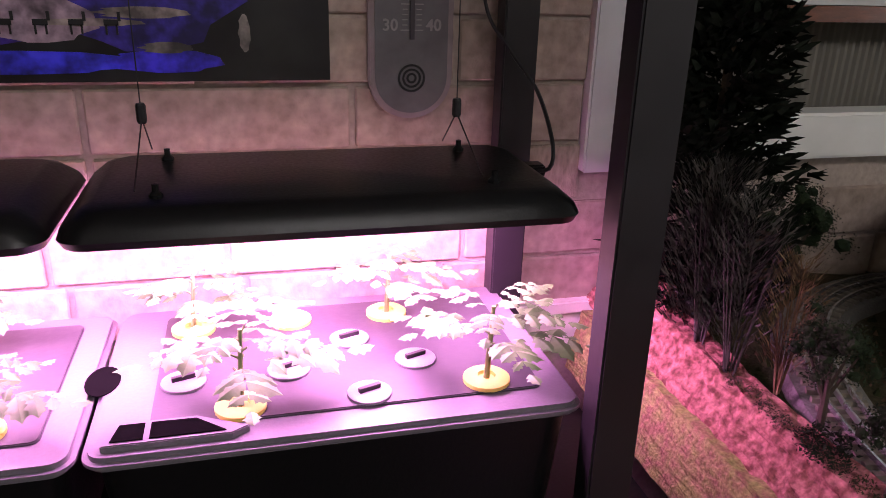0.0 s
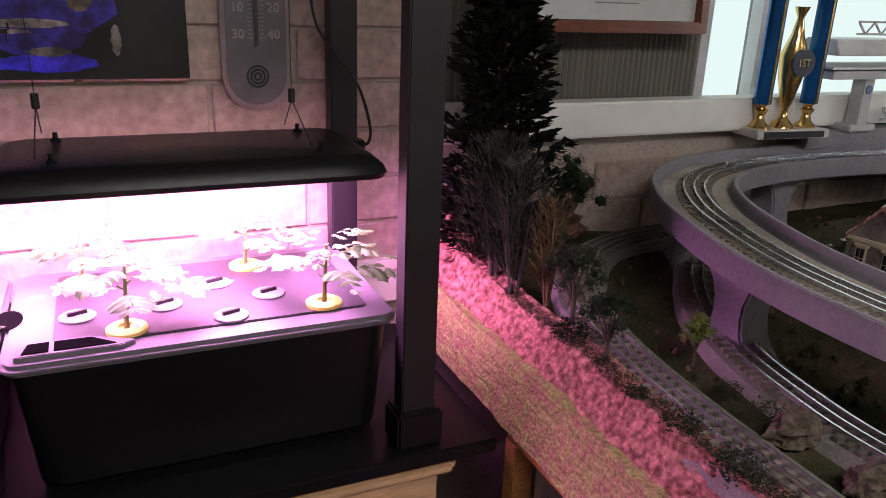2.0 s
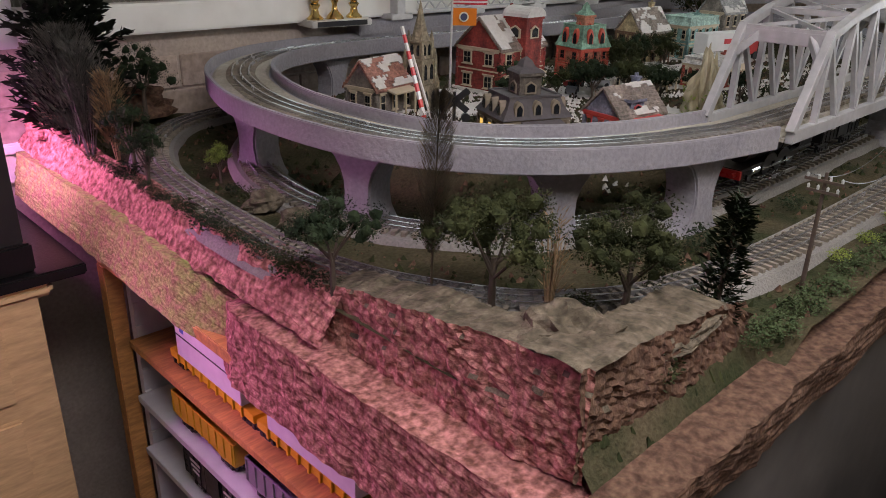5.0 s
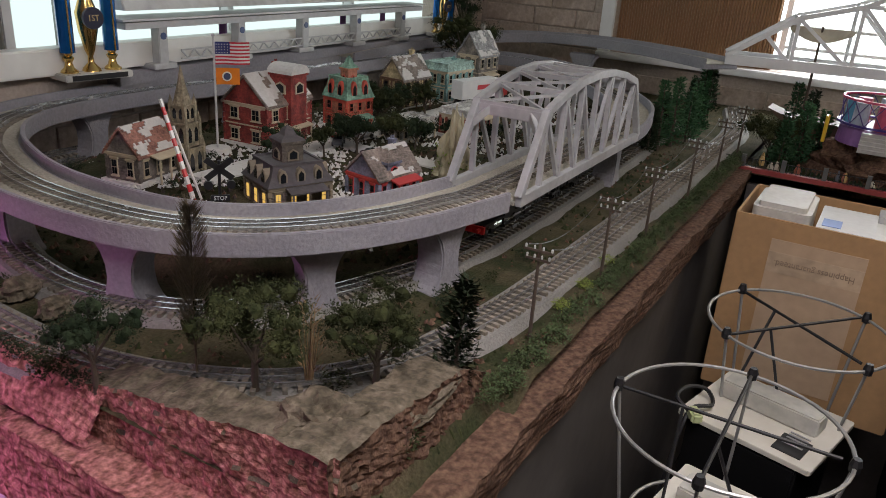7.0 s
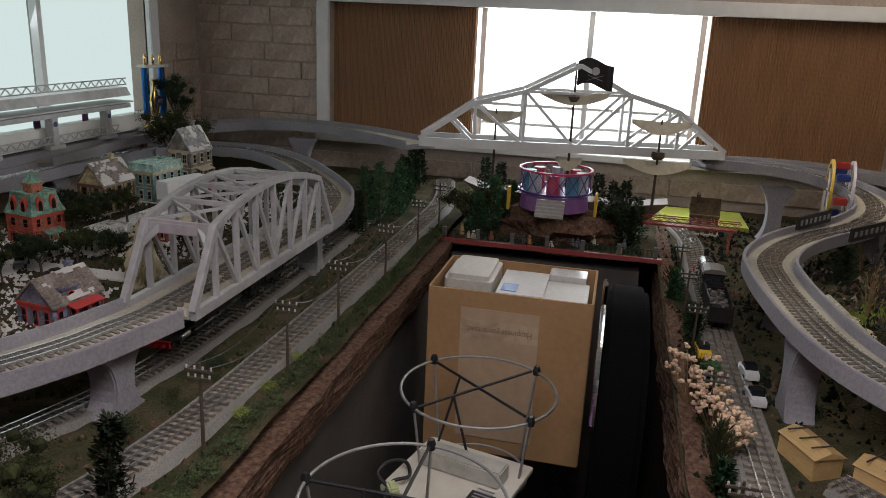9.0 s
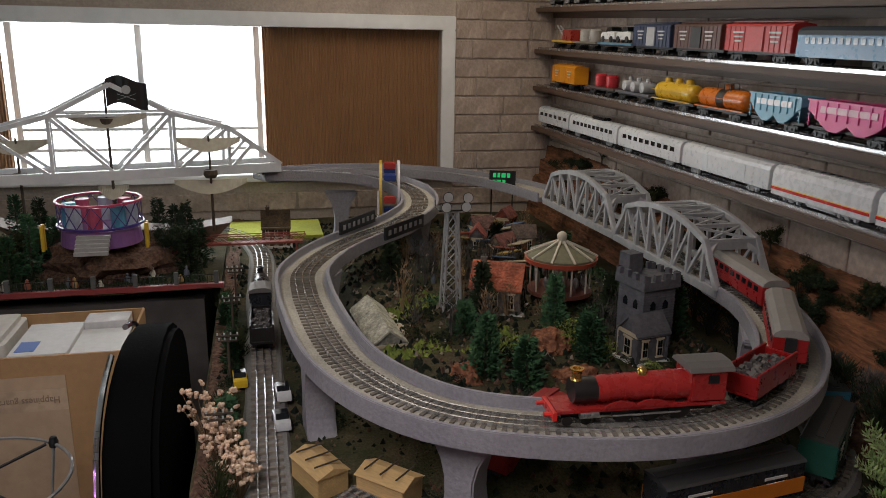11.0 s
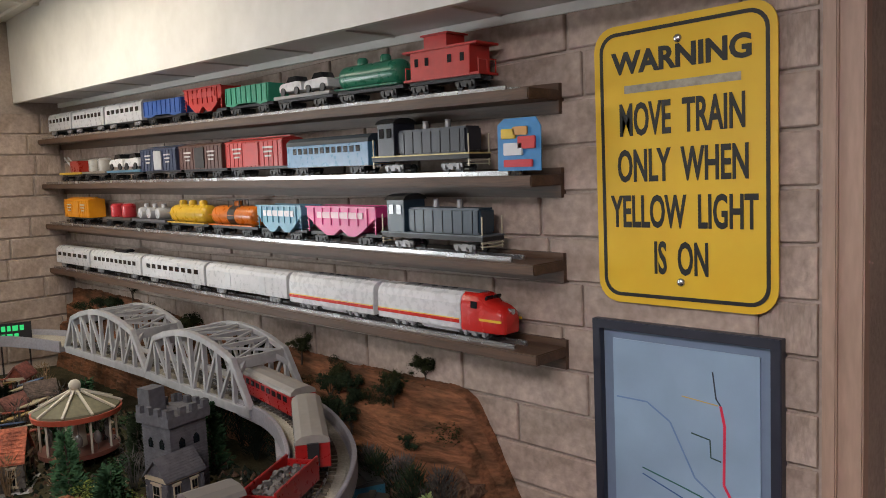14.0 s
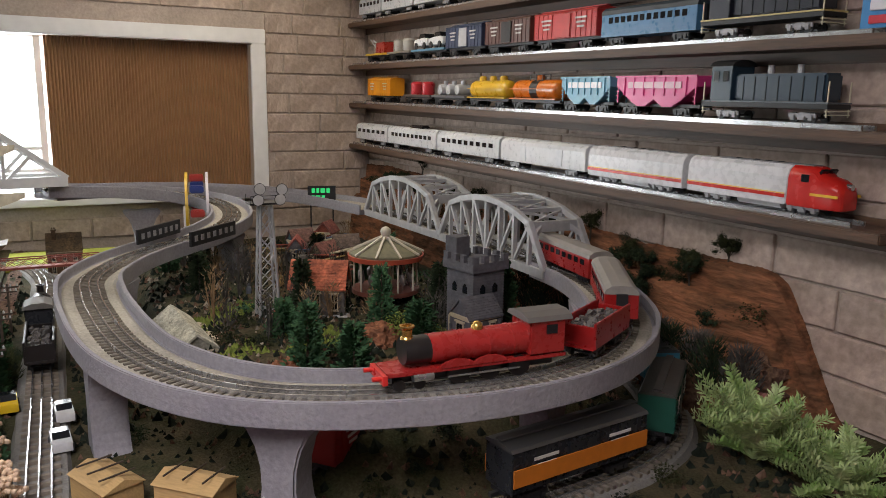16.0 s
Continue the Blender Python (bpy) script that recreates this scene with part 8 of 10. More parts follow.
FM = pose(0, 0, 0, 0, 0, -38)
for k in range(13):
    bm = bmesh.new()
    z = 0.195 + k * 0.0037
    wavy(bm, 0.073 if k < 6 else 0.042, 0.0037, z, 0.003 if k < 6 else 0.034)
    part("flag_stripe", bm, paint((0.5, 0.03, 0.05) if k % 2 == 0 else (0.65, 0.62, 0.6), 0.8), fp, m=FM)
bm = bmesh.new()
wavy(bm, 0.031, 0.0259, 0.195 + 6 * 0.0037, 0.003)
part("flag_canton", bm, paint((0.03, 0.04, 0.16), 0.8), fp, m=FM)
for i in range(5):
    for j in range(4):
        bm = bmesh.new()
        x = 0.006 + i * 0.0058
        lathe(bm, [(0.0012, 0), (0.0012, 0.0004)], 6)
        bmesh.ops.transform(bm, matrix=pose(x, 0.004 * math.sin(x * 90) - 0.0006, 0.2205 + j * 0.0058, 90), verts=bm.verts)
        part("star", bm, paint((0.65, 0.62, 0.6), 0.8), fp, m=FM)
bm = bmesh.new()
wavy(bm, 0.05, 0.036, 0.152, 0.003, 0.003)
part("pennant", bm, paint((0.7, 0.2, 0.01), 0.8), fp, "orange flag with a round emblem", m=FM)
for r, c, o in ((0.0105, (0.7, 0.65, 0.55), 0.0), (0.0075, (0.05, 0.06, 0.12), 0.0008)):
    bm = bmesh.new()
    lathe(bm, [(r, 0), (r, 0.0006)], 18)
    bmesh.ops.transform(bm, matrix=pose(0.026, -0.0005 - o, 0.17, 90), verts=bm.verts)
    part("emblem", bm, paint(c, 0.8), fp, m=FM)

# crossing gate and signal
cg = thing("crossing_gate", pose(1.09, 0.325, TZ - 0.02, 0, 0, 0), "raised red and white striped crossing gate", "gate")
P0, P1 = V((0, 0, 0.02)), V((-0.012, 0.06, 0.207))
for k in range(14):
    bm = bmesh.new()
    bar(bm, P0.lerp(P1, k / 14), P0.lerp(P1, (k + 1) / 14), 0.009 - 0.0003 * k, 0.004)
    part("arm_stripe", bm, paint((0.6, 0.04, 0.04) if k % 2 == 0 else (0.7, 0.68, 0.66)), cg)
bm = bmesh.new()
bar(bm, (0.014, 0, 0.03), P0.lerp(P1, 0.75) + V((0.008, 0, 0)), 0.004, 0.003)
part("brace", bm, paint((0.65, 0.62, 0.6)), cg)
cs = thing("crossing_signal", pose(1.135, 0.31, TZ - 0.02, 0, 0, -40), "black model railroad crossing signal with crossed boards", "signal")
bm = bmesh.new()
cyl(bm, (0, 0, 0), (0, 0, 0.1), 0.003, n=8)
box(bm, 0, 0, 0.006, 0.03, 0.03, 0.012)
part("mast", bm, IRON, cs)
for a in (38, -38):
    bm = bmesh.new()
    box(bm, 0, -0.004, 0.085, 0.06, 0.002, 0.011, 0, 0, a)
    part("cross_board", bm, IRON, cs)
for x in (-0.02, 0.02):
    bm = bmesh.new()
    cyl(bm, (x, -0.007, 0.055), (x, 0.002, 0.055), 0.008, n=14)
    part("lamp", bm, IRON, cs)
bm = bmesh.new()
box(bm, 0, -0.005, 0.03, 0.034, 0.003, 0.012)
st = part("stop_plate", bm, IRON, cs)
words("STOP", 0.011, paint((0.65, 0.65, 0.65)), st, pose(0, -0.0068, 0.03, 90), 0.9, 0.0)

# trophies on the window ledge
GOLD = mat("trophy_gold", (0.75, 0.52, 0.2), 0.18, 0.95, vary=0.1, bump=0)
TROPHY_BLUE = mat("trophy_blue", (0.01, 0.13, 0.42), 0.12, 0.5, vary=0.25, scale=30, bump=0.02)


def trophy(x, y, z, turn, scale=1.0):
    t = thing("trophy", pose(x, y, z, 0, 0, turn) @ Matrix.Scale(scale, 4), "tall gold and blue columned trophy on a white marble base", "trophy", "trophies")
    bm = bmesh.new()
    box(bm, 0, 0, 0.008, 0.17, 0.075, 0.016)
    part("base", bm, mat("marble", (0.6, 0.58, 0.55), 0.3, vary=0.2, scale=14), t, bevel=0.002)
    bm = bmesh.new()
    box(bm, 0, -0.038, 0.008, 0.14, 0.002, 0.012)
    part("plaque", bm, IRON, t)
    for u in (-0.055, 0.055):
        bm = bmesh.new()
        lathe(bm, [(0.02, 0.016), (0.02, 0.02), (0.011, 0.028), (0.008, 0.04), (0.014, 0.05), (0.008, 0.055), (0.012, 0.062)], 16, (u, 0, 0))
        part("foot", bm, GOLD, t, smooth=True)
        bm = bmesh.new()
        lathe(bm, [(0.017, 0.062), (0.017, 0.30)], 12, (u, 0, 0))
        col = part("column", bm, TROPHY_BLUE, t, "glittering blue column")
        bm = bmesh.new()
        bar(bm, (u, -0.0175, 0.062), (u, -0.0175, 0.30), 0.004, 0.003)
        part("gold_strip", bm, GOLD, col)
    bm = bmesh.new()
    lathe(bm, [(0.022, 0.016), (0.02, 0.022), (0.008, 0.035), (0.006, 0.05), (0.012, 0.065), (0.022, 0.11), (0.026, 0.15), (0.012, 0.19), (0.006, 0.22), (0.014, 0.24)], 18)
    part("figure_stem", bm, GOLD, t, smooth=True)
    bm = bmesh.new()
    cyl(bm, (0, -0.03, 0.14), (0, -0.022, 0.14), 0.025, n=20)
    med = part("medallion", bm, paint((0.03, 0.03, 0.06)), t)
    words("1ST", 0.02, paint((0.6, 0.45, 0.2)), med, pose(0, -0.0305, 0.14, 90), 0.9, 0.0)
    bm = bmesh.new()
    box(bm, 0, 0, 0.305, 0.15, 0.06, 0.012)
    part("tier", bm, MATS["marble"], t, bevel=0.002)
    for u in (-0.05, 0, 0.05):
        bm = bmesh.new()
        lathe(bm, [(0.012, 0.311), (0.006, 0.32), (0.01, 0.345), (0.003, 0.36), (0.0001, 0.362)], 12, (u, 0, 0))
        part("finial", bm, GOLD, t, smooth=True)
    return t


trophy(1.355, 0.955, 1.262, -6)
trophy(2.95, 0.925, 1.268, -10, 0.82)

# elevated station on the ledge
EL = mat("station_grey", (0.5, 0.5, 0.5), 0.55, vary=0.15, scale=60, bump=0.1)
b = bmesh.new()
box(b, 2.17, 0.981, 1.248, 1.48, 0.056, 0.034)
structure("ledge", b, VIADUCT, "grey ledge below the north window", "ledge", bevel=0.002)
es = thing("elevated_station", pose(0, 0.975, 0), "pale grey model elevated railway station with canopy and truss rails", "model building")
bm = bmesh.new()
box(bm, 2.12, 0, 1.378, 1.36, 0.09, 0.016)
part("platform", bm, EL, es, bevel=0.001)
bm = bmesh.new()
box(bm, 2.12, 0, 1.392, 1.38, 0.1, 0.005)
part("edge_strip", bm, mat("station_pale", (0.65, 0.65, 0.64), 0.5), es)
bm = bmesh.new()
prism(bm, [(-0.05, 0.0), (0.05, 0.0), (0.035, 0.03), (-0.035, 0.03)], 1.44, 2.80, pose(0, 0, 1.415, 90, 0, 90))
part("canopy", bm, MATS["station_pale"], es, bevel=0.002)
for i in range(5):
    x = 1.56 + i * 0.28
    bm = bmesh.new()
    box(bm, x, -0.02, 1.325, 0.03, 0.03, 0.1)
    prism(bm, rounded(0.075, 0.06, 0.004), 0, 0.014, pose(x, -0.01, 1.265))
    col = part("column", bm, EL, es, bevel=0.002)
    bm = bmesh.new()
    cyl(bm, (x, -0.037, 1.348), (x, -0.033, 1.348), 0.009, n=16)
    part("badge", bm, paint((0.05, 0.08, 0.2)), col)
for zz, x0, x1 in ((1.455, 1.5, 2.8), (1.285, 1.62, 2.74)):
    bm = bmesh.new()
    n = int((x1 - x0) / 0.022)
    for i in range(n):
        xa = x0 + (x1 - x0) * i / n
        xb = x0 + (x1 - x0) * (i + 1) / n
        bar(bm, (xa, -0.03, zz if i % 2 else zz + 0.022), (xb, -0.03, zz + 0.022 if i % 2 else zz), 0.003, 0.003)
    box(bm, (x0 + x1) / 2, -0.03, zz, x1 - x0, 0.004, 0.004)
    box(bm, (x0 + x1) / 2, -0.03, zz + 0.023, x1 - x0, 0.004, 0.004)
    part("truss_rail", bm, EL, es)["kind"] = "stuff"
for x in (1.82, 2.38, 2.62):
    bm = bmesh.new()
    box(bm, x, 0.02, 1.345, 0.03, 0.003, 0.045)
    part("poster", bm, paint((0.1, 0.02, 0.12)), es)

# telegraph poles
def pole(x, y, z, h, turn, label="brown model telegraph pole with cross-arms"):
    t = thing("telegraph_pole", pose(x, y, z, 0, 0, turn), label, "pole", "telegraph poles")
    bm = bmesh.new()
    cyl(bm, (0, 0, -0.004), (0, 0, h), 0.0032, 0.0022, 8)
    part("shaft", bm, BARK, t)
    for k, zz in enumerate((h * 0.93, h * 0.84)):
        bm = bmesh.new()
        box(bm, 0, 0.003, zz, 0.046 - 0.008 * k, 0.003, 0.0035)
        arm = part("cross_arm", bm, BARK, t)
        for i in range(4):
            bm = bmesh.new()
            u = (-0.02 + 0.0133 * i) * (1 - 0.15 * k)
            lathe(bm, [(0.0016, 0), (0.0018, 0.004), (0.0001, 0.006)], 6, (u, 0.003, zz + 0.0017))
            part("insulator", bm, paint((0.4, 0.42, 0.4)), arm)
    return t


POLES = [(1.05, -0.338), (1.117, -0.333), (1.406, -0.339), (1.661, -0.342), (1.992, -0.345), (2.3, -0.348), (2.554, -0.352)]
for x, y in POLES[1:]:
    pole(x, y, GN, 0.145, 90)
for x in (1.15, 1.5, 1.85, 2.1, 2.35):
    pole(x, -1.10, GS, 0.12, 90)
pole(1.17, -1.42, GS, 0.1, 30)
for (xa, ya), (xb, yb) in zip(POLES[1:], POLES[2:]):
    for s in (-0.018, 0.018):
        cu = bmesh.new()
        pts = [V((xa + (xb - xa) * k / 10, ya + s + (yb - ya) * k / 10, GN + 0.14 - 0.05 * (k / 10) * (1 - k / 10) * 2)) for k in range(11)]
        for p, q in zip(pts, pts[1:]):
            cyl(cu, p, q, 0.0006, n=4)
        tagged(new("pole_wire", finish("pole_wire", cu, IRON)), "thin dark wire sagging between telegraph poles", "wire", "pole wires")

# crates, cars and wooden goods at the bench edge
YELLOW_WOOD = mat("pale_crate", (0.5, 0.33, 0.14), 0.7, vary=0.2, scale=60, bump=0.2, stretch=(1, 6, 6))
for x, y, r in ((1.435, -1.255, 25), (1.375, -1.36, 45)):
    t = thing("wooden_crate", pose(x, y, GS, 0, 0, r), "pale yellow wooden toy shed with a ridged lid", "crate", "toy crates")
    bm = bmesh.new()
    box(bm, 0, 0, 0.02, 0.09, 0.055, 0.04)
    part("body", bm, YELLOW_WOOD, t, bevel=0.001)
    bm = bmesh.new()
    prism(bm, [(-0.03, 0), (0.03, 0), (0.0, 0.012)], -0.048, 0.048, pose(0, 0, 0.04, 90, 0, 90))
    part("lid", bm, YELLOW_WOOD, t)
    for k in range(3):
        bm = bmesh.new()
        box(bm, -0.03 + 0.03 * k, 0, 0.0535, 0.002, 0.05, 0.002)
        part("strap", bm, BARK, t)
for i, (x, y, c) in enumerate([(1.76, -1.205, (0.6, 0.6, 0.6)), (1.64, -1.20, (0.55, 0.56, 0.58)), (1.84, -1.12, (0.6, 0.4, 0.02))]):
    t = thing("toy_automobile", pose(x, y, GS + 0.004, 0, 0, 5), "pale toy automobile beside the track", "toy car", "toy automobiles")
    model_car(t, Matrix(), 0.07, c)
boxcar(pose(1.36, -1.52, GS + 0.01, 0, 0, -50), 0.22, (0.25, 0.012, 0.012), "dark red boxcar parked under the viaduct")

# ---- fairground ----
BONE = paint((0.55, 0.5, 0.4), 0.6)
ca = thing("carousel", pose(2.08, -1.92, GS + 0.085) @ Matrix.Scale(0.83, 4), "spooky model carousel with a bone-ribbed canopy", "carousel")
bm = bmesh.new()
lathe(bm, [(0.1, 0), (0.1, 0.012), (0.0001, 0.012)], 28)
part("platform", bm, paint((0.2, 0.07, 0.05)), ca)
bm = bmesh.new()
lathe(bm, [(0.105, 0.10), (0.108, 0.108), (0.106, 0.118), (0.05, 0.142), (0.012, 0.155), (0.0001, 0.156)], 28)
part("canopy", bm, mat("canopy_moss", (0.16, 0.15, 0.09), 0.8, vary=0.3, scale=80), ca, "dull green tent canopy")
bm = bmesh.new()
lathe(bm, [(0.109, 0.098), (0.112, 0.112)], 28)
part("valance", bm, paint((0.45, 0.09, 0.05)), ca, "scalloped red valance")
for k in range(10):
    a = k * math.pi / 5
    bm = bmesh.new()
    bar(bm, (math.cos(a) * 0.015, math.sin(a) * 0.015, 0.162), (math.cos(a) * 0.112, math.sin(a) * 0.112, 0.118), 0.006, 0.005)
    part("rib", bm, BONE, ca, "pale bone rib")
    bm = bmesh.new()
    cyl(bm, (math.cos(a) * 0.092, math.sin(a) * 0.092, 0.01), (math.cos(a) * 0.092, math.sin(a) * 0.092, 0.104), 0.003, n=6)
    part("pole", bm, BONE, ca)
    bm = bmesh.new()
    p = V((math.cos(a + 0.3) * 0.075, math.sin(a + 0.3) * 0.075, 0.045))
    bmesh.ops.create_icosphere(bm, subdivisions=2, radius=0.014, matrix=Matrix.Translation(p) @ Matrix.Diagonal((1.2, 0.6, 1.3, 1)))
    cyl(bm, p - V((0, 0, 0.035)), p + V((0, 0, 0.055)), 0.0015, n=5)
    part("mount", bm, paint((0.12, 0.1, 0.09)), ca)
bm = bmesh.new()
bmesh.ops.create_icosphere(bm, subdivisions=2, radius=0.016, matrix=Matrix.Translation((0, 0, 0.176)))
cyl(bm, (0, 0, 0.012), (0, 0, 0.165), 0.02, 0.012, 12)
part("centre_column", bm, BONE, ca, smooth=True)

lt = thing("light_tower", pose(2.06, -1.625, GS + 0.055), "grey steel lattice floodlight tower with four lamps", "tower")
H0 = 0.262
for sx in (-1, 1):
    for sy in (-1, 1):
        bm = bmesh.new()
        bar(bm, (sx * 0.022, sy * 0.022, 0), (sx * 0.012, sy * 0.012, H0), 0.0048, 0.0048)
        part("leg", bm, SILVER, lt)
for k in range(7):
    z0, z1 = H0 * k / 7, H0 * (k + 1) / 7
    w0, w1 = 0.022 - 0.01 * k / 7, 0.022 - 0.01 * (k + 1) / 7
    bm = bmesh.new()
    for s in (-1, 1):
        bar(bm, (-w0, s * w0, z0), (w1, s * w1, z1), 0.002, 0.002)
        bar(bm, (w0, s * w0, z0), (-w1, s * w1, z1), 0.002, 0.002)
        bar(bm, (s * w0, -w0, z0), (s * w1, w1, z1), 0.002, 0.002)
        bar(bm, (s * w0, w0, z0), (s * w1, -w1, z1), 0.002, 0.002)
    part("lattice", bm, SILVER, lt)
bm = bmesh.new()
box(bm, 0, 0, H0, 0.05, 0.075, 0.004)
for y in (-0.036, 0.036):
    bar(bm, (-0.025, y, H0), (-0.025, y, H0 + 0.018), 0.0015, 0.0015)
    bar(bm, (0.025, y, H0), (0.025, y, H0 + 0.018), 0.0015, 0.0015)
bar(bm, (-0.025, -0.036, H0 + 0.018), (-0.025, 0.036, H0 + 0.018), 0.0015, 0.0015)
part("platform", bm, IRON, lt)
for y, z in ((-0.026, 0.01), (0.022, 0.01), (-0.03, 0.032), (0.018, 0.034)):
    bm = bmesh.new()
    cyl(bm, (-0.034, y, H0 + z), (-0.018, y, H0 + z), 0.013, 0.008, 14)
    lamp = part("floodlight", bm, IRON, lt)
    bm = bmesh.new()
    cyl(bm, (-0.036, y, H0 + z), (-0.0345, y, H0 + z), 0.0115, n=14)
    part("lens", bm, paint((0.5, 0.5, 0.48), 0.2), lamp)

STONE_DARK = mat("castle_stone", (0.11, 0.107, 0.12), 0.9, vary=0.35, scale=90, bump=0.6)
ct = thing("castle_tower", pose(1.765, -1.995, GS + 0.055, 0, 0, 12) @ Matrix.Diagonal((1.12, 1.12, 0.93, 1)), "dark grey stone model castle tower with battlements", "model building")
bm = bmesh.new()
box(bm, 0, 0, 0.085, 0.075, 0.075, 0.17)
box(bm, 0, 0, 0.165, 0.088, 0.088, 0.02)
for k in range(24):
    z = 0.01 + 0.0065 * k
    box(bm, 0, 0, z, 0.0765, 0.0765, 0.003)
part("keep", bm, STONE_DARK, ct)
for i in range(4):
    for s in range(4):
        bm = bmesh.new()
        box(bm, -0.036 + 0.024 * i, -0.04, 0.183, 0.012, 0.008, 0.016)
        bmesh.ops.rotate(bm, matrix=Matrix.Rotation(s * math.pi / 2, 3, "Z"), verts=bm.verts)
        part("merlon", bm, STONE_DARK, ct)
bm = bmesh.new()
box(bm, 0.03, 0.02, 0.2, 0.032, 0.032, 0.05)
part("turret", bm, STONE_DARK, ct)
for s in range(4):
    for u in (-0.015, 0.015):
        bm = bmesh.new()
        prism(bm, [(-0.006, 0), (0.006, 0), (0.006, 0.014), (0, 0.022), (-0.006, 0.014)], 0, 0.0015, pose(0, 0, 0, 0, 0, 90 * s) @ pose(u, -0.0375, 0.105, 90))
        part("window", bm, DARK_GLASS, ct)
house("castle_gatehouse", pose(1.69, -1.955, GS + 0.055, 0, 0, 100), 0.075, 0.06, 0.07, 0.03, STONE_DARK, STONE_DARK, "grey stone model gatehouse beside the castle tower", storeys=1, bays=2, chimney=False)
house("orange_roof_house", pose(2.05, -1.745, GS + 0.057, 0, 0, 62), 0.12, 0.085, 0.07, 0.05, (0.16, 0.14, 0.12), (0.5, 0.14, 0.07), "grey stone model house with an orange roof", storeys=1, bays=3, chimney=True)
house("white_shed", pose(1.97, -1.43, GS + 0.03, 0, 0, 4), 0.24, 0.075, 0.035, 0.03, (0.3, 0.29, 0.24), (0.52, 0.5, 0.4), "long model shed with a pale cream roof", storeys=1, bays=5, chimney=False)
for i, (x, y, c) in enumerate([(2.6, -2.0, (0.2, 0.1, 0.05)), (2.75, -1.9, (0.08, 0.16, 0.2)), (2.5, -1.9, (0.25, 0.2, 0.12)), (2.88, -2.03, (0.3, 0.08, 0.05)), (2.62, -1.85, (0.14, 0.14, 0.15))]):
    house("fair_booth", pose(x, y, GS + 0.05, 0, 0, 80 + 20 * i), 0.07, 0.05, 0.055, 0.03, c, (0.14 + 0.05 * i, 0.1, 0.08), "small weathered fairground booth", storeys=1, bays=2, chimney=False)
gb = thing("billboard", pose(3.06, -2.07, GS + 0.045, 0, 0, 70), "black-framed billboard with bright green lettering", "sign")
bm = bmesh.new()
box(bm, 0, 0, 0.165, 0.1, 0.008, 0.06)
for x in (-0.04, 0.04):
    box(bm, x, 0, 0.07, 0.005, 0.005, 0.14)
part("board", bm, IRON, gb)
bm = bmesh.new()
for r, ws in enumerate(((0.012, 0.01, 0.016, 0.012), (0.01, 0.016, 0.012))):
    x = -0.036
    for w in ws:
        box(bm, -x - w / 2, 0.0045, 0.178 - 0.026 * r, w, 0.002, 0.017)
        x += w + 0.005
part("lettering_strip", bm, glow("green_letters", (0.05, 0.7, 0.2), 0.45), gb)
for x, y, t0, l in ((2.42, -1.44, -38, 0.19), (2.34, -1.56, -42, 0.2)):
    t = thing("black_trestle_sign", pose(x, y, DZ + 0.018, 0, 0, t0), "black panelled guard board on the viaduct edge", "sign", "viaduct guard boards")
    bm = bmesh.new()
    box(bm, 0, 0, 0.018, l, 0.006, 0.036)
    part("board", bm, IRON, t)
    for k in range(7):
        bm = bmesh.new()
        box(bm, -l * 0.4 + l * 0.8 * k / 6, -0.0035, 0.018, l * 0.06, 0.002, 0.014)
        part("letter_block", bm, GREY_TRUCK, t)

fw = thing("ferris_wheel", pose(2.84, -1.60, GS + 0.015, 0, 0, -9), "yellow and blue model ferris wheel", "ferris wheel")
YW, BL = paint((0.65, 0.42, 0.04)), paint((0.03, 0.06, 0.25))
for y in (-0.03, 0.03):
    bm = bmesh.new()
    ring(bm, [(0.105 * math.cos(2 * math.pi * i / 32), 0.105 * math.sin(2 * math.pi * i / 32)) for i in range(32)], [(0.092 * math.cos(2 * math.pi * i / 32), 0.092 * math.sin(2 * math.pi * i / 32)) for i in range(32)], -0.004, 0.004)
    bmesh.ops.transform(bm, matrix=pose(0, y, 0.2, 90), verts=bm.verts)
    part("rim", bm, YW if y > 0 else paint((0.6, 0.56, 0.6)), fw)
    for k in range(8):
        a = k * math.pi / 4
        bm = bmesh.new()
        bar(bm, (0, y, 0.2), (0.095 * math.cos(a), y, 0.2 + 0.095 * math.sin(a)), 0.004, 0.003)
        part("spoke", bm, paint((0.6, 0.58, 0.55)), fw)
    bm = bmesh.new()
    bar(bm, (-0.06, y * 1.3, 0), (0, y * 1.3, 0.2), 0.007, 0.007)
    bar(bm, (0.06, y * 1.3, 0), (0, y * 1.3, 0.2), 0.007, 0.007)
    part("stand", bm, paint((0.55, 0.53, 0.5)), fw)
for k in range(8):
    a = k * math.pi / 4
    bm = bmesh.new()
    box(bm, 0.098 * math.cos(a), 0, 0.19 + 0.098 * math.sin(a), 0.024, 0.04, 0.022)
    part("gondola", bm, BL if k % 2 else paint((0.4, 0.04, 0.03)), fw, bevel=0.003)

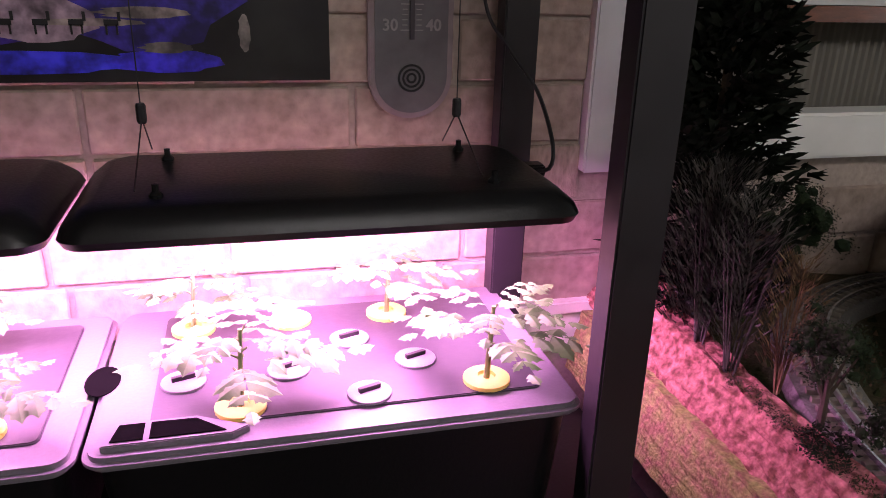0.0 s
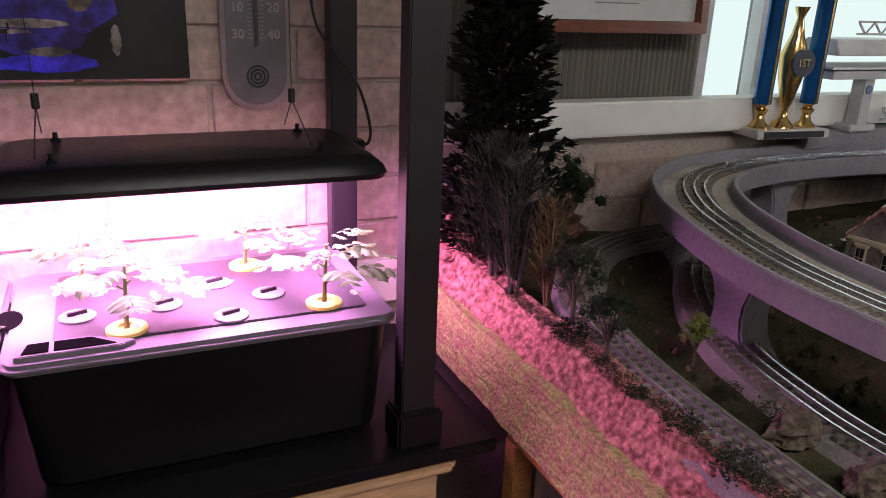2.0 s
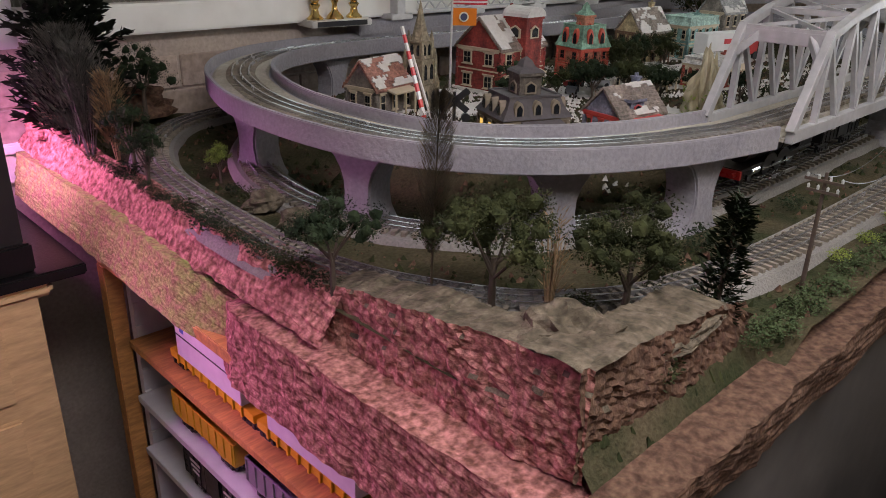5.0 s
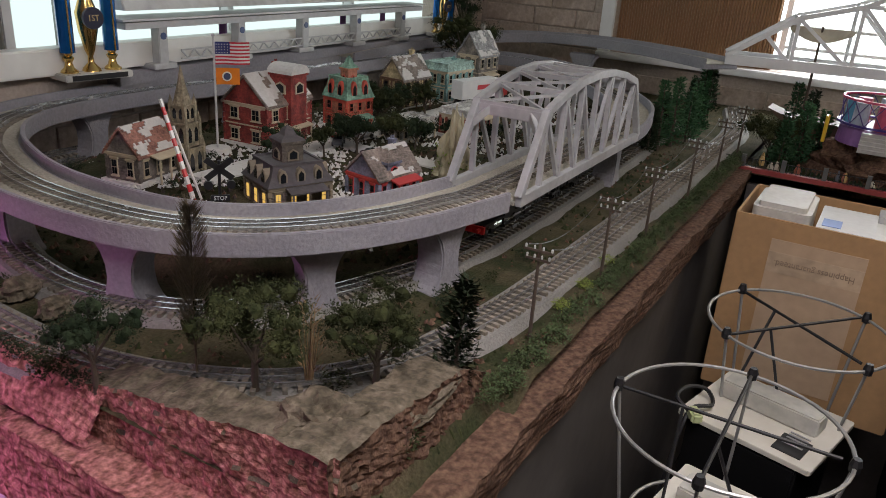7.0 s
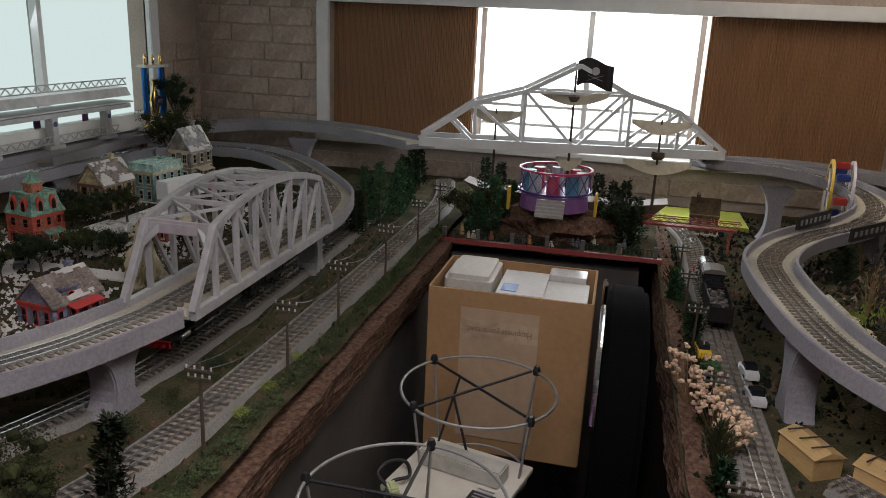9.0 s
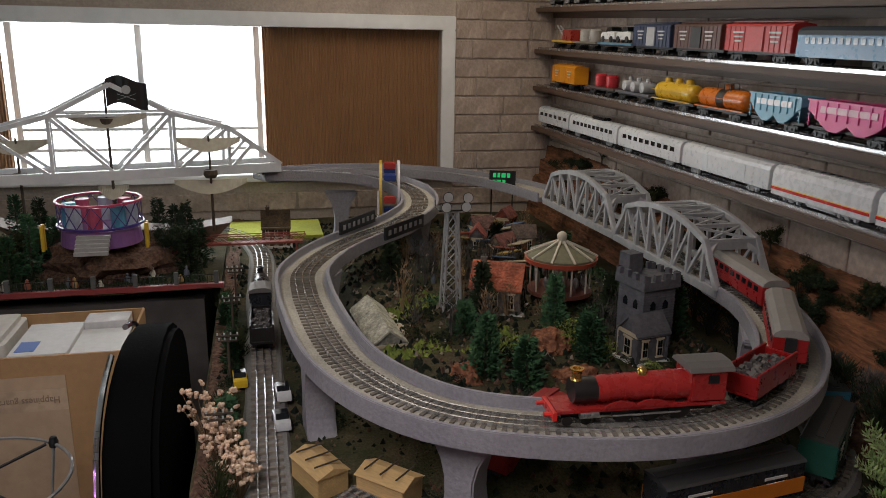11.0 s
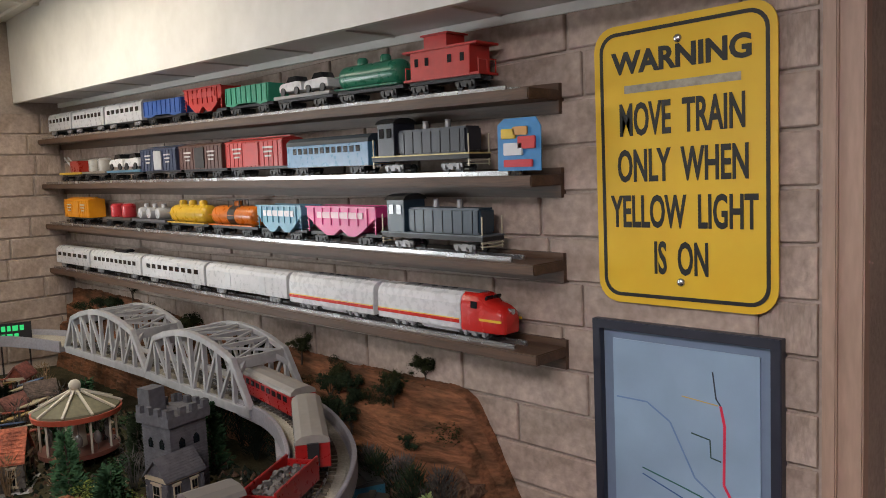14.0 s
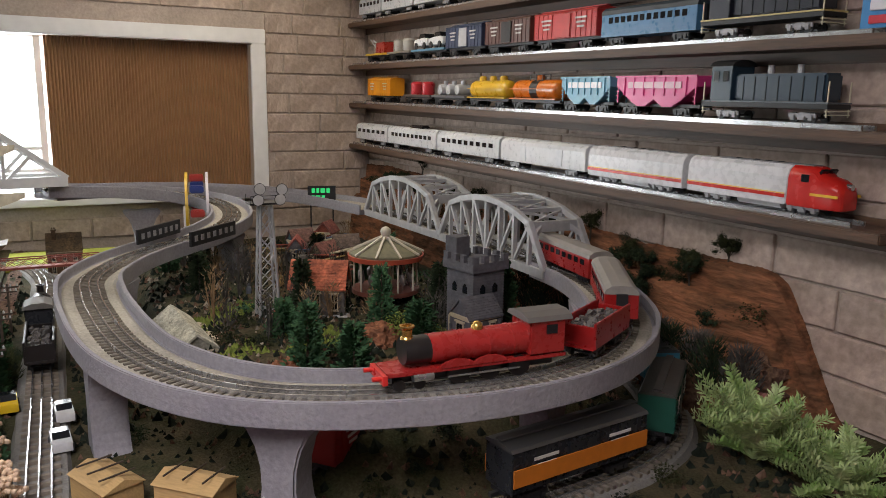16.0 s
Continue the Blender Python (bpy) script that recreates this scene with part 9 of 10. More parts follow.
# ---- pirate ride, ship, fence, footbridge ----
boulder(2.74, -0.705, GE + 0.0, 0.17, 0.2, 0.11, 51, "grey-brown rocky mound under the pirate ride", ROCK_BROWN)
PURPLE = paint((0.22, 0.1, 0.28))
pr_ = thing("pirate_ride", pose(2.72, -0.705, GE + 0.10), "round pink and blue lit model fairground ride", "fairground ride")
bm = bmesh.new()
lathe(bm, [(0.115, 0.0), (0.11, 0.045), (0.105, 0.05), (0.0001, 0.05)], 28)
part("drum", bm, PURPLE, pr_, "purple base drum")
for z in (0.055, 0.125):
    bm = bmesh.new()
    ring(bm, [(0.122 * math.cos(2 * math.pi * i / 32), 0.122 * math.sin(2 * math.pi * i / 32)) for i in range(32)], [(0.114 * math.cos(2 * math.pi * i / 32), 0.114 * math.sin(2 * math.pi * i / 32)) for i in range(32)], z, z + 0.006)
    part("hoop", bm, paint((0.5, 0.05, 0.12) if z > 0.1 else (0.06, 0.03, 0.2)), pr_)
for k in range(16):
    a, c = k * math.pi / 8, (k + 1) * math.pi / 8
    bm = bmesh.new()
    for p, q in ((a, c), (c, a)):
        bar(bm, (0.118 * math.cos(p), 0.118 * math.sin(p), 0.06), (0.118 * math.cos(q), 0.118 * math.sin(q), 0.126), 0.0022, 0.0022)
    part("lattice", bm, paint((0.08, 0.05, 0.2)), pr_)
for k in range(8):
    a = k * math.pi / 4
    bm = bmesh.new()
    cyl(bm, (0.085 * math.cos(a), 0.085 * math.sin(a), 0.05), (0.085 * math.cos(a), 0.085 * math.sin(a), 0.12), 0.022, 0.02, 10)
    part("car", bm, (paint((0.45, 0.5, 0.6)), paint((0.5, 0.08, 0.15)), paint((0.1, 0.3, 0.45)))[k % 3], pr_)
for y in (-0.14, 0.14):
    bm = bmesh.new()
    for x in (-0.1, -0.08):
        cyl(bm, (x, y, 0), (x, y, 0.075), 0.005, n=8)
    part("gate_post", bm, YW, pr_)
bm = bmesh.new()
for k in range(5):
    box(bm, -0.17 + 0.012 * k, 0, 0.005 + 0.009 * k, 0.014, 0.09, 0.01)
part("steps", bm, paint((0.35, 0.34, 0.33)), pr_)

SAIL = mat("sail_cloth", (0.42, 0.38, 0.3), 0.85, vary=0.2, scale=40, bump=0.2)
sh = thing("pirate_ship", pose(2.78, -0.738, GE + 0.105), "model pirate ship masts with tattered sails and a black flag", "model ship")
for y, h, spars in ((0.0, 0.46, ((0.355, 0.225), (0.14, 0.09))), (0.255, 0.30, ((0.28, 0.18),)), (-0.287, 0.30, ((0.28, 0.19), (0.15, 0.22)))):
    bm = bmesh.new()
    cyl(bm, (0, y, 0), (0, y, h), 0.005, 0.003, 8)
    mast = part("mast", bm, BARK, sh)
    bm = bmesh.new()
    lathe(bm, [(0.016, h - 0.13), (0.022, h - 0.12), (0.02, h - 0.105)], 12, (0, y, 0))
    part("crows_nest", bm, BARK, mast)
    for z, w in spars:
        bm = bmesh.new()
        n = 14
        top, low = [], []
        for i in range(n + 1):
            u = i / n - 0.5
            top.append(bm.verts.new((0.006 * math.cos(u * 3), y + u * w, z + 0.012 - 0.03 * (abs(u) * 2) ** 4 * 0 + 0.008 * abs(u))))
            low.append(bm.verts.new((-0.03 * math.cos(u * 3), y + u * w * 0.98, z - 0.03 * math.cos(u * 3) + 0.004)))
        for i in range(n):
            bm.faces.new((top[i], top[i + 1], low[i + 1], low[i]))
        part("sail", bm, SAIL, sh)
bm = bmesh.new()
prism(bm, [(-0.34, 0.02), (-0.28, -0.04), (0.26, -0.04), (0.36, 0.04), (0.3, 0.02), (-0.2, 0.0)], -0.05, 0.05, pose(0.07, 0, 0, 90, 0, 90))
part("hull", bm, mat("hull_wood", (0.1, 0.06, 0.035), 0.7, vary=0.3, scale=40, bump=0.3), sh, "dark wooden hull")
bm = bmesh.new()
cols = []
for i in range(13):
    u = i / 12
    cols.append([bm.verts.new((0.006 * math.sin(u * 9), -0.004 - 0.115 * u, z + 0.012 * math.sin(u * 5))) for z in (0.39, 0.47)])
for a, c in zip(cols, cols[1:]):
    bm.faces.new((a[0], c[0], c[1], a[1]))
fl = part("flag", bm, paint((0.012, 0.012, 0.014), 0.8), sh, "black pirate flag with crossed bones")
bm = bmesh.new()
lathe(bm, [(0.013, 0), (0.013, 0.001)], 14)
bmesh.ops.transform(bm, matrix=pose(-0.0085, -0.062, 0.44, 0, 90), verts=bm.verts)
for s in (-1, 1):
    bar(bm, (-0.0085, -0.062 - s * 0.026, 0.41), (-0.0085, -0.062 + s * 0.026, 0.428), 0.0035, 0.001)
part("skull_emblem", bm, paint((0.5, 0.5, 0.5)), fl)

fn = thing("model_fence", pose(2.515, 0, GE), "black iron model fence on a red base along the aisle", "fence")
bm = bmesh.new()
box(bm, 0, -0.66, 0.006, 0.02, 0.80, 0.014)
part("plinth", bm, paint((0.3, 0.06, 0.06)), fn, "dull red plinth")
for k in range(8):
    y = -0.27 - 0.11 * k
    bm = bmesh.new()
    box(bm, 0, y, 0.024, 0.012, 0.012, 0.048)
    part("post", bm, mat("fence_stone", (0.12, 0.12, 0.12), 0.8), fn)
    for j in range(1, 9):
        bm = bmesh.new()
        if k < 7:
            bar(bm, (0, y - 0.0122 * j, 0.01), (0, y - 0.0122 * j, 0.04), 0.0016, 0.0016)
            part("picket", bm, IRON, fn)
        else:
            bm.free()
for z in (0.016, 0.038):
    bm = bmesh.new()
    box(bm, 0, -0.655, z, 0.002, 0.77, 0.002)
    part("rail", bm, IRON, fn)

fb = thing("footbridge", pose(2.76, -1.10, GS), "rust-red lattice footbridge over the track", "footbridge")
RUST = paint((0.26, 0.06, 0.04), 0.6)
bm = bmesh.new()
box(bm, 0, -0.02, 0.075, 0.03, 0.36, 0.006)
part("deck", bm, RUST, fb)
for x in (-0.015, 0.015):
    bm = bmesh.new()
    for k in range(12):
        y0, y1 = 0.15 - 0.03 * k, 0.12 - 0.03 * k
        bar(bm, (x, y0, 0.078), (x, y1, 0.1), 0.0016, 0.0016)
        bar(bm, (x, y0, 0.1), (x, y1, 0.078), 0.0016, 0.0016)
    box(bm, x, -0.03, 0.101, 0.002, 0.36, 0.003)
    part("railing", bm, RUST, fb)
    bm = bmesh.new()
    bar(bm, (x, 0.16, 0.075), (x, 0.28, 0.0), 0.004, 0.006)
    bar(bm, (x, 0.16, 0.1), (x, 0.28, 0.025), 0.002, 0.002)
    part("stair_stringer", bm, RUST, fb)
for k in range(8):
    bm = bmesh.new()
    box(bm, 0, 0.167 + 0.014 * k, 0.07 - 0.009 * k, 0.03, 0.012, 0.002)
    part("tread", bm, RUST, fb)
bm = bmesh.new()
for y in (0.14, -0.18):
    for x in (-0.012, 0.012):
        box(bm, x, y, 0.036, 0.005, 0.005, 0.074)
part("trestle", bm, RUST, fb)
house("saloon", pose(3.0, -1.22, GS, 0, 0, 88), 0.09, 0.06, 0.075, 0.05, (0.1, 0.06, 0.03), (0.12, 0.08, 0.04), "dark brown wooden model saloon by the window", storeys=2, bays=3)
b = bmesh.new()
box(b, 3.2, -1.22, GS + 0.008, 0.26, 0.34, 0.016)
structure("model_lawn", b, mat("lawn_yellow", (0.4, 0.42, 0.06), 0.95, vary=0.25, scale=160, bump=0.5), "yellow-green model lawn patch", "lawn")
def stall(x, y, z, turn, roof, counter):
    t = thing("fair_stall", pose(x, y, z, 0, 0, turn), "small weathered fairground stall with a sloping canvas roof", "stall", "fairground stalls")
    for sx in (-0.026, 0.026):
        for sy in (-0.018, 0.018):
            bm = bmesh.new()
            cyl(bm, (sx, sy, -0.003), (sx, sy, 0.052 + sy * 0.25), 0.0018, n=6)
            part("post", bm, BARK, t)
    bm = bmesh.new()
    box(bm, 0, 0, 0.054, 0.066, 0.05, 0.003, 0, 14)
    for k in range(5):
        box(bm, -0.026 + 0.013 * k, -0.025, 0.046, 0.011, 0.0015, 0.008)
    part("canopy", bm, paint(roof, 0.8), t)
    bm = bmesh.new()
    box(bm, 0, -0.016, 0.012, 0.054, 0.014, 0.022)
    part("counter", bm, paint(counter, 0.8), t, bevel=0.001)
    return t


for i in range(14):
    rr = random.Random(1700 + i)
    x, y = 2.22 + 0.05 * i, -1.72 - 0.3 * rr.random()
    stall(x, y, HS(x, y), rr.uniform(40, 140), ((0.3, 0.08, 0.05), (0.35, 0.3, 0.2), (0.08, 0.12, 0.2), (0.3, 0.2, 0.06))[i % 4], ((0.15, 0.09, 0.05), (0.2, 0.17, 0.12))[i % 2])
# little figures' shapes and fairground clutter: posts, barrels, stalls
for i in range(46):
    rr = random.Random(600 + i)
    x, y = (rr.uniform(2.55, 2.66), rr.uniform(-0.98, -0.4)) if i < 18 else (rr.uniform(1.95, 3.05), rr.uniform(-2.1, -1.62))
    if i >= 18 and ((x - 2.08) ** 2 + (y + 1.92) ** 2 < 0.018):
        continue
    bm = bmesh.new()
    r, h = rr.uniform(0.004, 0.009), rr.uniform(0.02, 0.04)
    lathe(bm, [(r, 0), (r * 1.2, h * 0.3), (r * 0.8, h * 0.65), (r * 0.35, h * 0.72), (r * 0.6, h * 0.85), (r * 0.3, h), (0.0001, h)], 8)
    o = tagged(new("garden_ornament", finish("garden_ornament", bm, paint(((0.5, 0.46, 0.38), (0.3, 0.1, 0.06), (0.12, 0.13, 0.16), (0.45, 0.3, 0.12))[i % 4], 0.7), smooth=True)), "tiny painted skittle-shaped fairground ornament", "ornament", "fairground ornaments")
    o.matrix_basis = pose(x, y, GE + 0.002 if i < 18 else HS(x, y) + 0.002)

# ---- on the north wall by the plants ----
pt_ = thing("deer_picture", pose(0.262 - 0.29, YN - 0.006, 1.381, 90), "dark unframed landscape canvas with blue reflected light painted on", "picture")
bm = bmesh.new()
box(bm, 0.0, 0.20, 0.006, 0.58, 0.40, 0.02)
NIGHT = mat("night_canvas", (0.02, 0.022, 0.02), 0.4, vary=0.5, scale=26, bump=0.1, second=(0.006, 0.006, 0.008), mix_scale=7)
part("canvas", bm, NIGHT, pt_)
# blue and violet patches paint in reflected light; the others are the picture
for x, y, w, h, c in ((-0.1, 0.16, 0.42, 0.26, (0.05, 0.02, 0.3)), (0.1, 0.11, 0.2, 0.16, (0.05, 0.03, 0.36)), (-0.04, 0.02, 0.28, 0.024, (0.05, 0.05, 0.95)), (0.12, 0.021, 0.11, 0.024, (0.06, 0.04, 0.9)), (-0.0, 0.062, 0.11, 0.045, (0.42, 0.3, 0.38)), (-0.02, 0.13, 0.14, 0.1, (0.26, 0.17, 0.26)), (0.1, 0.07, 0.09, 0.012, (0.4, 0.33, 0.3)), (0.05, 0.06, 0.1, 0.008, (0.4, 0.34, 0.3)), (0.12, 0.035, 0.05, 0.012, (0.2, 0.18, 0.16)), (0.16, 0.1, 0.03, 0.03, (0.2, 0.15, 0.1)), (0.2, 0.05, 0.012, 0.04, (0.25, 0.22, 0.2))):
    bm = bmesh.new()
    n = 18
    prism(bm, [(x + w / 2 * math.cos(k * 2 * math.pi / n) * (1 + 0.18 * math.sin(3 * k)), y + h / 2 * math.sin(k * 2 * math.pi / n)) for k in range(n)], 0.0162, 0.0166 + 0.0006 * (1 - w) + 0.0004 * abs(x))
    part("painted_patch", bm, mat("canvas_%02d%02d" % (int(c[0] * 99), int(c[2] * 99)), c, 0.5, vary=0.6, scale=60, bump=0.1, second=tuple(v * 0.25 for v in c), mix_scale=30), pt_)
for k in range(4):
    bm = bmesh.new()
    box(bm, -0.03 + 0.033 * k, 0.06, 0.0185, 0.014, 0.006, 0.001)
    for u in (-0.005, 0.005):
        box(bm, -0.03 + 0.033 * k + u, 0.053, 0.0185, 0.002, 0.01, 0.001)
    box(bm, -0.022 + 0.033 * k, 0.066, 0.0185, 0.003, 0.009, 0.001)
    part("animal_shape", bm, IRON, pt_)

th = thing("wall_thermometer", pose(0.355, YN - 0.008, 1.41, 90), "long grey oval wall thermometer", "thermometer")
bm = bmesh.new()
prism(bm, rounded(0.098, 0.40, 0.048, 10), -0.004, 0.010, pose(0, 0.125, 0))
part("rim", bm, mat("thermo_rim", (0.3, 0.24, 0.25), 0.45), th, bevel=0.002)
bm = bmesh.new()
prism(bm, rounded(0.084, 0.386, 0.041, 10), 0.0102, 0.012, pose(0, 0.125, 0))
part("face", bm, mat("thermo_face", (0.15, 0.14, 0.15), 0.5), th)
bm = bmesh.new()
box(bm, 0, 0.15, 0.0135, 0.005, 0.27, 0.003)
part("tube", bm, paint((0.05, 0.04, 0.05)), th)
bm = bmesh.new()
for k in range(44):
    box(bm, -0.008, 0.025 + 0.0056 * k, 0.0125, 0.006 if k % 5 else 0.01, 0.001, 0.001)
    box(bm, 0.008, 0.025 + 0.0056 * k, 0.0125, 0.006 if k % 5 else 0.01, 0.001, 0.001)
part("scale_marks", bm, paint((0.3, 0.28, 0.28)), th)["kind"] = "stuff"
for s, lab in ((-1, ("30", "10", "10", "30")), (1, ("40", "20", "0", "20"))):
    for k, txt in enumerate(lab):
        words(txt, 0.018, paint((0.3, 0.28, 0.28)), th, pose(s * 0.025, 0.03 + 0.036 * k, 0.0125), 1.0, 0.0003)
for r in (0.016, 0.011, 0.006):
    bm = bmesh.new()
    ring(bm, [(r * math.cos(2 * math.pi * i / 24), r * math.sin(2 * math.pi * i / 24)) for i in range(24)], [((r - 0.0025) * math.cos(2 * math.pi * i / 24), (r - 0.0025) * math.sin(2 * math.pi * i / 24)) for i in range(24)], 0.012, 0.0135)
    bmesh.ops.translate(bm, vec=(0, -0.028, 0), verts=bm.verts)
    part("target_ring", bm, IRON, th)

fr = thing("framed_print", pose(0.97, YN - 0.004, 1.448, 88), "framed print with a cherry wood frame above the sill", "picture")
bm = bmesh.new()
ring(bm, [(x * 0.385, 0.15 + y * 0.3) for x, y in ((-0.5, -0.5), (0.5, -0.5), (0.5, 0.5), (-0.5, 0.5))], [(x * 0.345, 0.15 + y * 0.26) for x, y in ((-0.5, -0.5), (0.5, -0.5), (0.5, 0.5), (-0.5, 0.5))], 0.0, 0.022)
part("frame", bm, WOOD_RED, fr, bevel=0.002)
bm = bmesh.new()
box(bm, 0, 0.15, 0.006, 0.343, 0.258, 0.006)
part("mat_board", bm, mat("print_paper", (0.55, 0.56, 0.54), 0.6, vary=0.08), fr)
bm = bmesh.new()
box(bm, 0, 0.17, 0.0098, 0.25, 0.17, 0.001)
part("print", bm, mat("print_grey", (0.3, 0.31, 0.3), 0.6, vary=0.3, scale=30), fr)
bm = bmesh.new()
for k in range(2):
    box(bm, 0, 0.056 - 0.007 * k, 0.0098, 0.12 - 0.03 * k, 0.002, 0.001)
part("caption_bars", bm, paint((0.2, 0.2, 0.2)), fr)

# hood hangers and the lamp's cord
def cable(name, pts, r, material, label, group=""):
    bm = bmesh.new()
    line = smooth_path([V(p) for p in pts], 0.006)
    for p, q in zip(line, line[1:]):
        cyl(bm, p, q + (q - p) * 0.15, r, n=6)
    return tagged(new(name, finish(name, bm, material, smooth=True)), label, "cable", group)


for hx in (0.225, -0.225):
    for u in (-0.15, 0.15):
        hx0 = hx + u
        t = thing("hood_hanger", pose(hx0 * 0.97 + 0.005, 0.842, 1.375), "thin wire hanger with a black slider above the hood", "hanger", "hood hangers")
        bm = bmesh.new()
        lathe(bm, [(0.0035, -0.009), (0.0045, -0.007), (0.0045, 0.007), (0.0035, 0.009)], 10)
        part("slider", bm, IRON, t)
        for v in (-0.075, 0.075):
            bm = bmesh.new()
            cyl(bm, (0, 0, -0.005), (hx0 * 0.03 - 0.005, v, -0.05), 0.0007, n=5)
            part("wire", bm, IRON, t)
        bm = bmesh.new()
        cyl(bm, (0, 0, 0.005), (0, 0, ZC - 1.375), 0.0006, n=5)
        part("suspension_wire", bm, IRON, t)
cable("lamp_cable", [(0.452, 0.86, 1.305), (0.472, 0.845, 1.308), (0.476, 0.85, 1.335), (0.475, 0.9, 1.38), (0.452, 0.93, 1.42), (0.43, 0.96, 1.47), (0.42, 0.96, 1.6), (0.41, 0.97, 1.9)], 0.0022, IRON, "black power cord running up from the lamp hood")
bm = bmesh.new()
box(bm, 0.456, 0.86, 1.304, 0.03, 0.02, 0.014)
tagged(new("lamp_plug", finish("lamp_plug", bm, BLACK_PLASTIC, 0.002)), "black plug at the end of the lamp hood", "plug")
b = bmesh.new()
box(b, 0.53, YN - 0.01, 1.07, 0.9, 0.02, 0.02)
box(b, 0.53, YN - 0.006, 1.03, 0.9, 0.012, 0.06)
structure("wainscot_rail", b, PAINT_WHITE, "white painted chair rail behind the plants", "trim", bevel=0.003)

# ---- bookcase under the north bench ----
bk = thing("bookcase", pose(0.60, 0.12, 0), "oak-fronted bookcase with model train shelves", "bookcase")
bm = bmesh.new()
box(bm, 0.012, 0.0, 0.958, 0.03, 1.02, 0.02)
part("top_rail", bm, WOOD_OAK, bk, bevel=0.002)
for y in (0.50, -0.50):
    bm = bmesh.new()
    box(bm, 0.012, y, 0.473, 0.029, 0.03, 0.948)
    part("stile", bm, WOOD_OAK, bk, bevel=0.002)
LILAC = mat("shelf_white", (0.55, 0.53, 0.58), 0.5, vary=0.1)
for y in (0.475, -0.475):
    bm = bmesh.new()
    box(bm, 0.16, y, 0.47, 0.26, 0.016, 0.94)
    part("side", bm, LILAC, bk)
bm = bmesh.new()
box(bm, 0.30, 0, 0.47, 0.012, 0.94, 0.94)
part("back", bm, LILAC, bk)
for z, m_ in ((0.80, WOOD_OAK), (0.685, LILAC), (0.57, LILAC), (0.4, LILAC)):
    bm = bmesh.new()
    box(bm, 0.15, 0, z, 0.27, 0.93, 0.014)
    part("shelf", bm, m_, bk, bevel=0.001)
bm = bmesh.new()
for k in range(9):
    box(bm, 0.035, 0.464, 0.55 + 0.045 * k, 0.012, 0.006, 0.02)
part("shelf_pegs", bm, LILAC, bk)["kind"] = "stuff"
for k, y in enumerate((0.33, 0.06, -0.21)):
    t = thing("container_car", pose(0.66, y, 0.808, 0, 0, 90), "yellow well car carrying a white container", "rail car", "container cars")
    for x in (-0.11, 0.11):
        wheel_truck(t, x)
    bm = bmesh.new()
    box(bm, 0, 0, 0.024, 0.262, 0.05, 0.014)
    part("well", bm, paint((0.7, 0.42, 0.02)), t, bevel=0.001)
    bm = bmesh.new()
    for i in range(9):
        box(bm, -0.1 + 0.025 * i, 0.026, 0.024, 0.004, 0.004, 0.016)
        box(bm, -0.1 + 0.025 * i, -0.026, 0.024, 0.004, 0.004, 0.016)
    part("ribbing", bm, paint((0.7, 0.42, 0.02)), t)
    bm = bmesh.new()
    box(bm, 0, 0, 0.075, 0.2, 0.052, 0.085)
    con = part("container", bm, paint((0.68, 0.68, 0.72)), t, "white container with small blue marks", bevel=0.001)
    bm = bmesh.new()
    for x in (-0.075, 0.075):
        box(bm, x, 0.0265, 0.09, 0.012, 0.001, 0.016)
    part("blue_mark", bm, paint((0.05, 0.1, 0.5)), con)
    bm = bmesh.new()
    box(bm, 0, 0.0264, 0.073, 0.2, 0.001, 0.002)
    part("seam", bm, IRON, con)
for k, (z, y, c) in enumerate([(0.693, 0.36, (0.6, 0.36, 0.03)), (0.693, 0.12, (0.2, 0.17, 0.22)), (0.578, 0.34, (0.02, 0.02, 0.022)), (0.578, 0.08, (0.02, 0.02, 0.022)), (0.693, -0.14, (0.2, 0.17, 0.22))]):
    if k in (2, 3):
        boxcar(pose(0.655, y, z, 0, 0, 90) @ pose(-0.11, 0, 0), 0.22, c, "black boxcar on the bookcase shelf")
    else:
        gondola(pose(0.655, y, z, 0, 0, 90) @ pose(-0.11, 0, 0), 0.22, c, "gondola car on the bookcase shelf")

# ---- the aisle ----
GALV = mat("galvanised_wire", (0.42, 0.42, 0.41), 0.4, 0.6, vary=0.2, scale=60, bump=0.05)


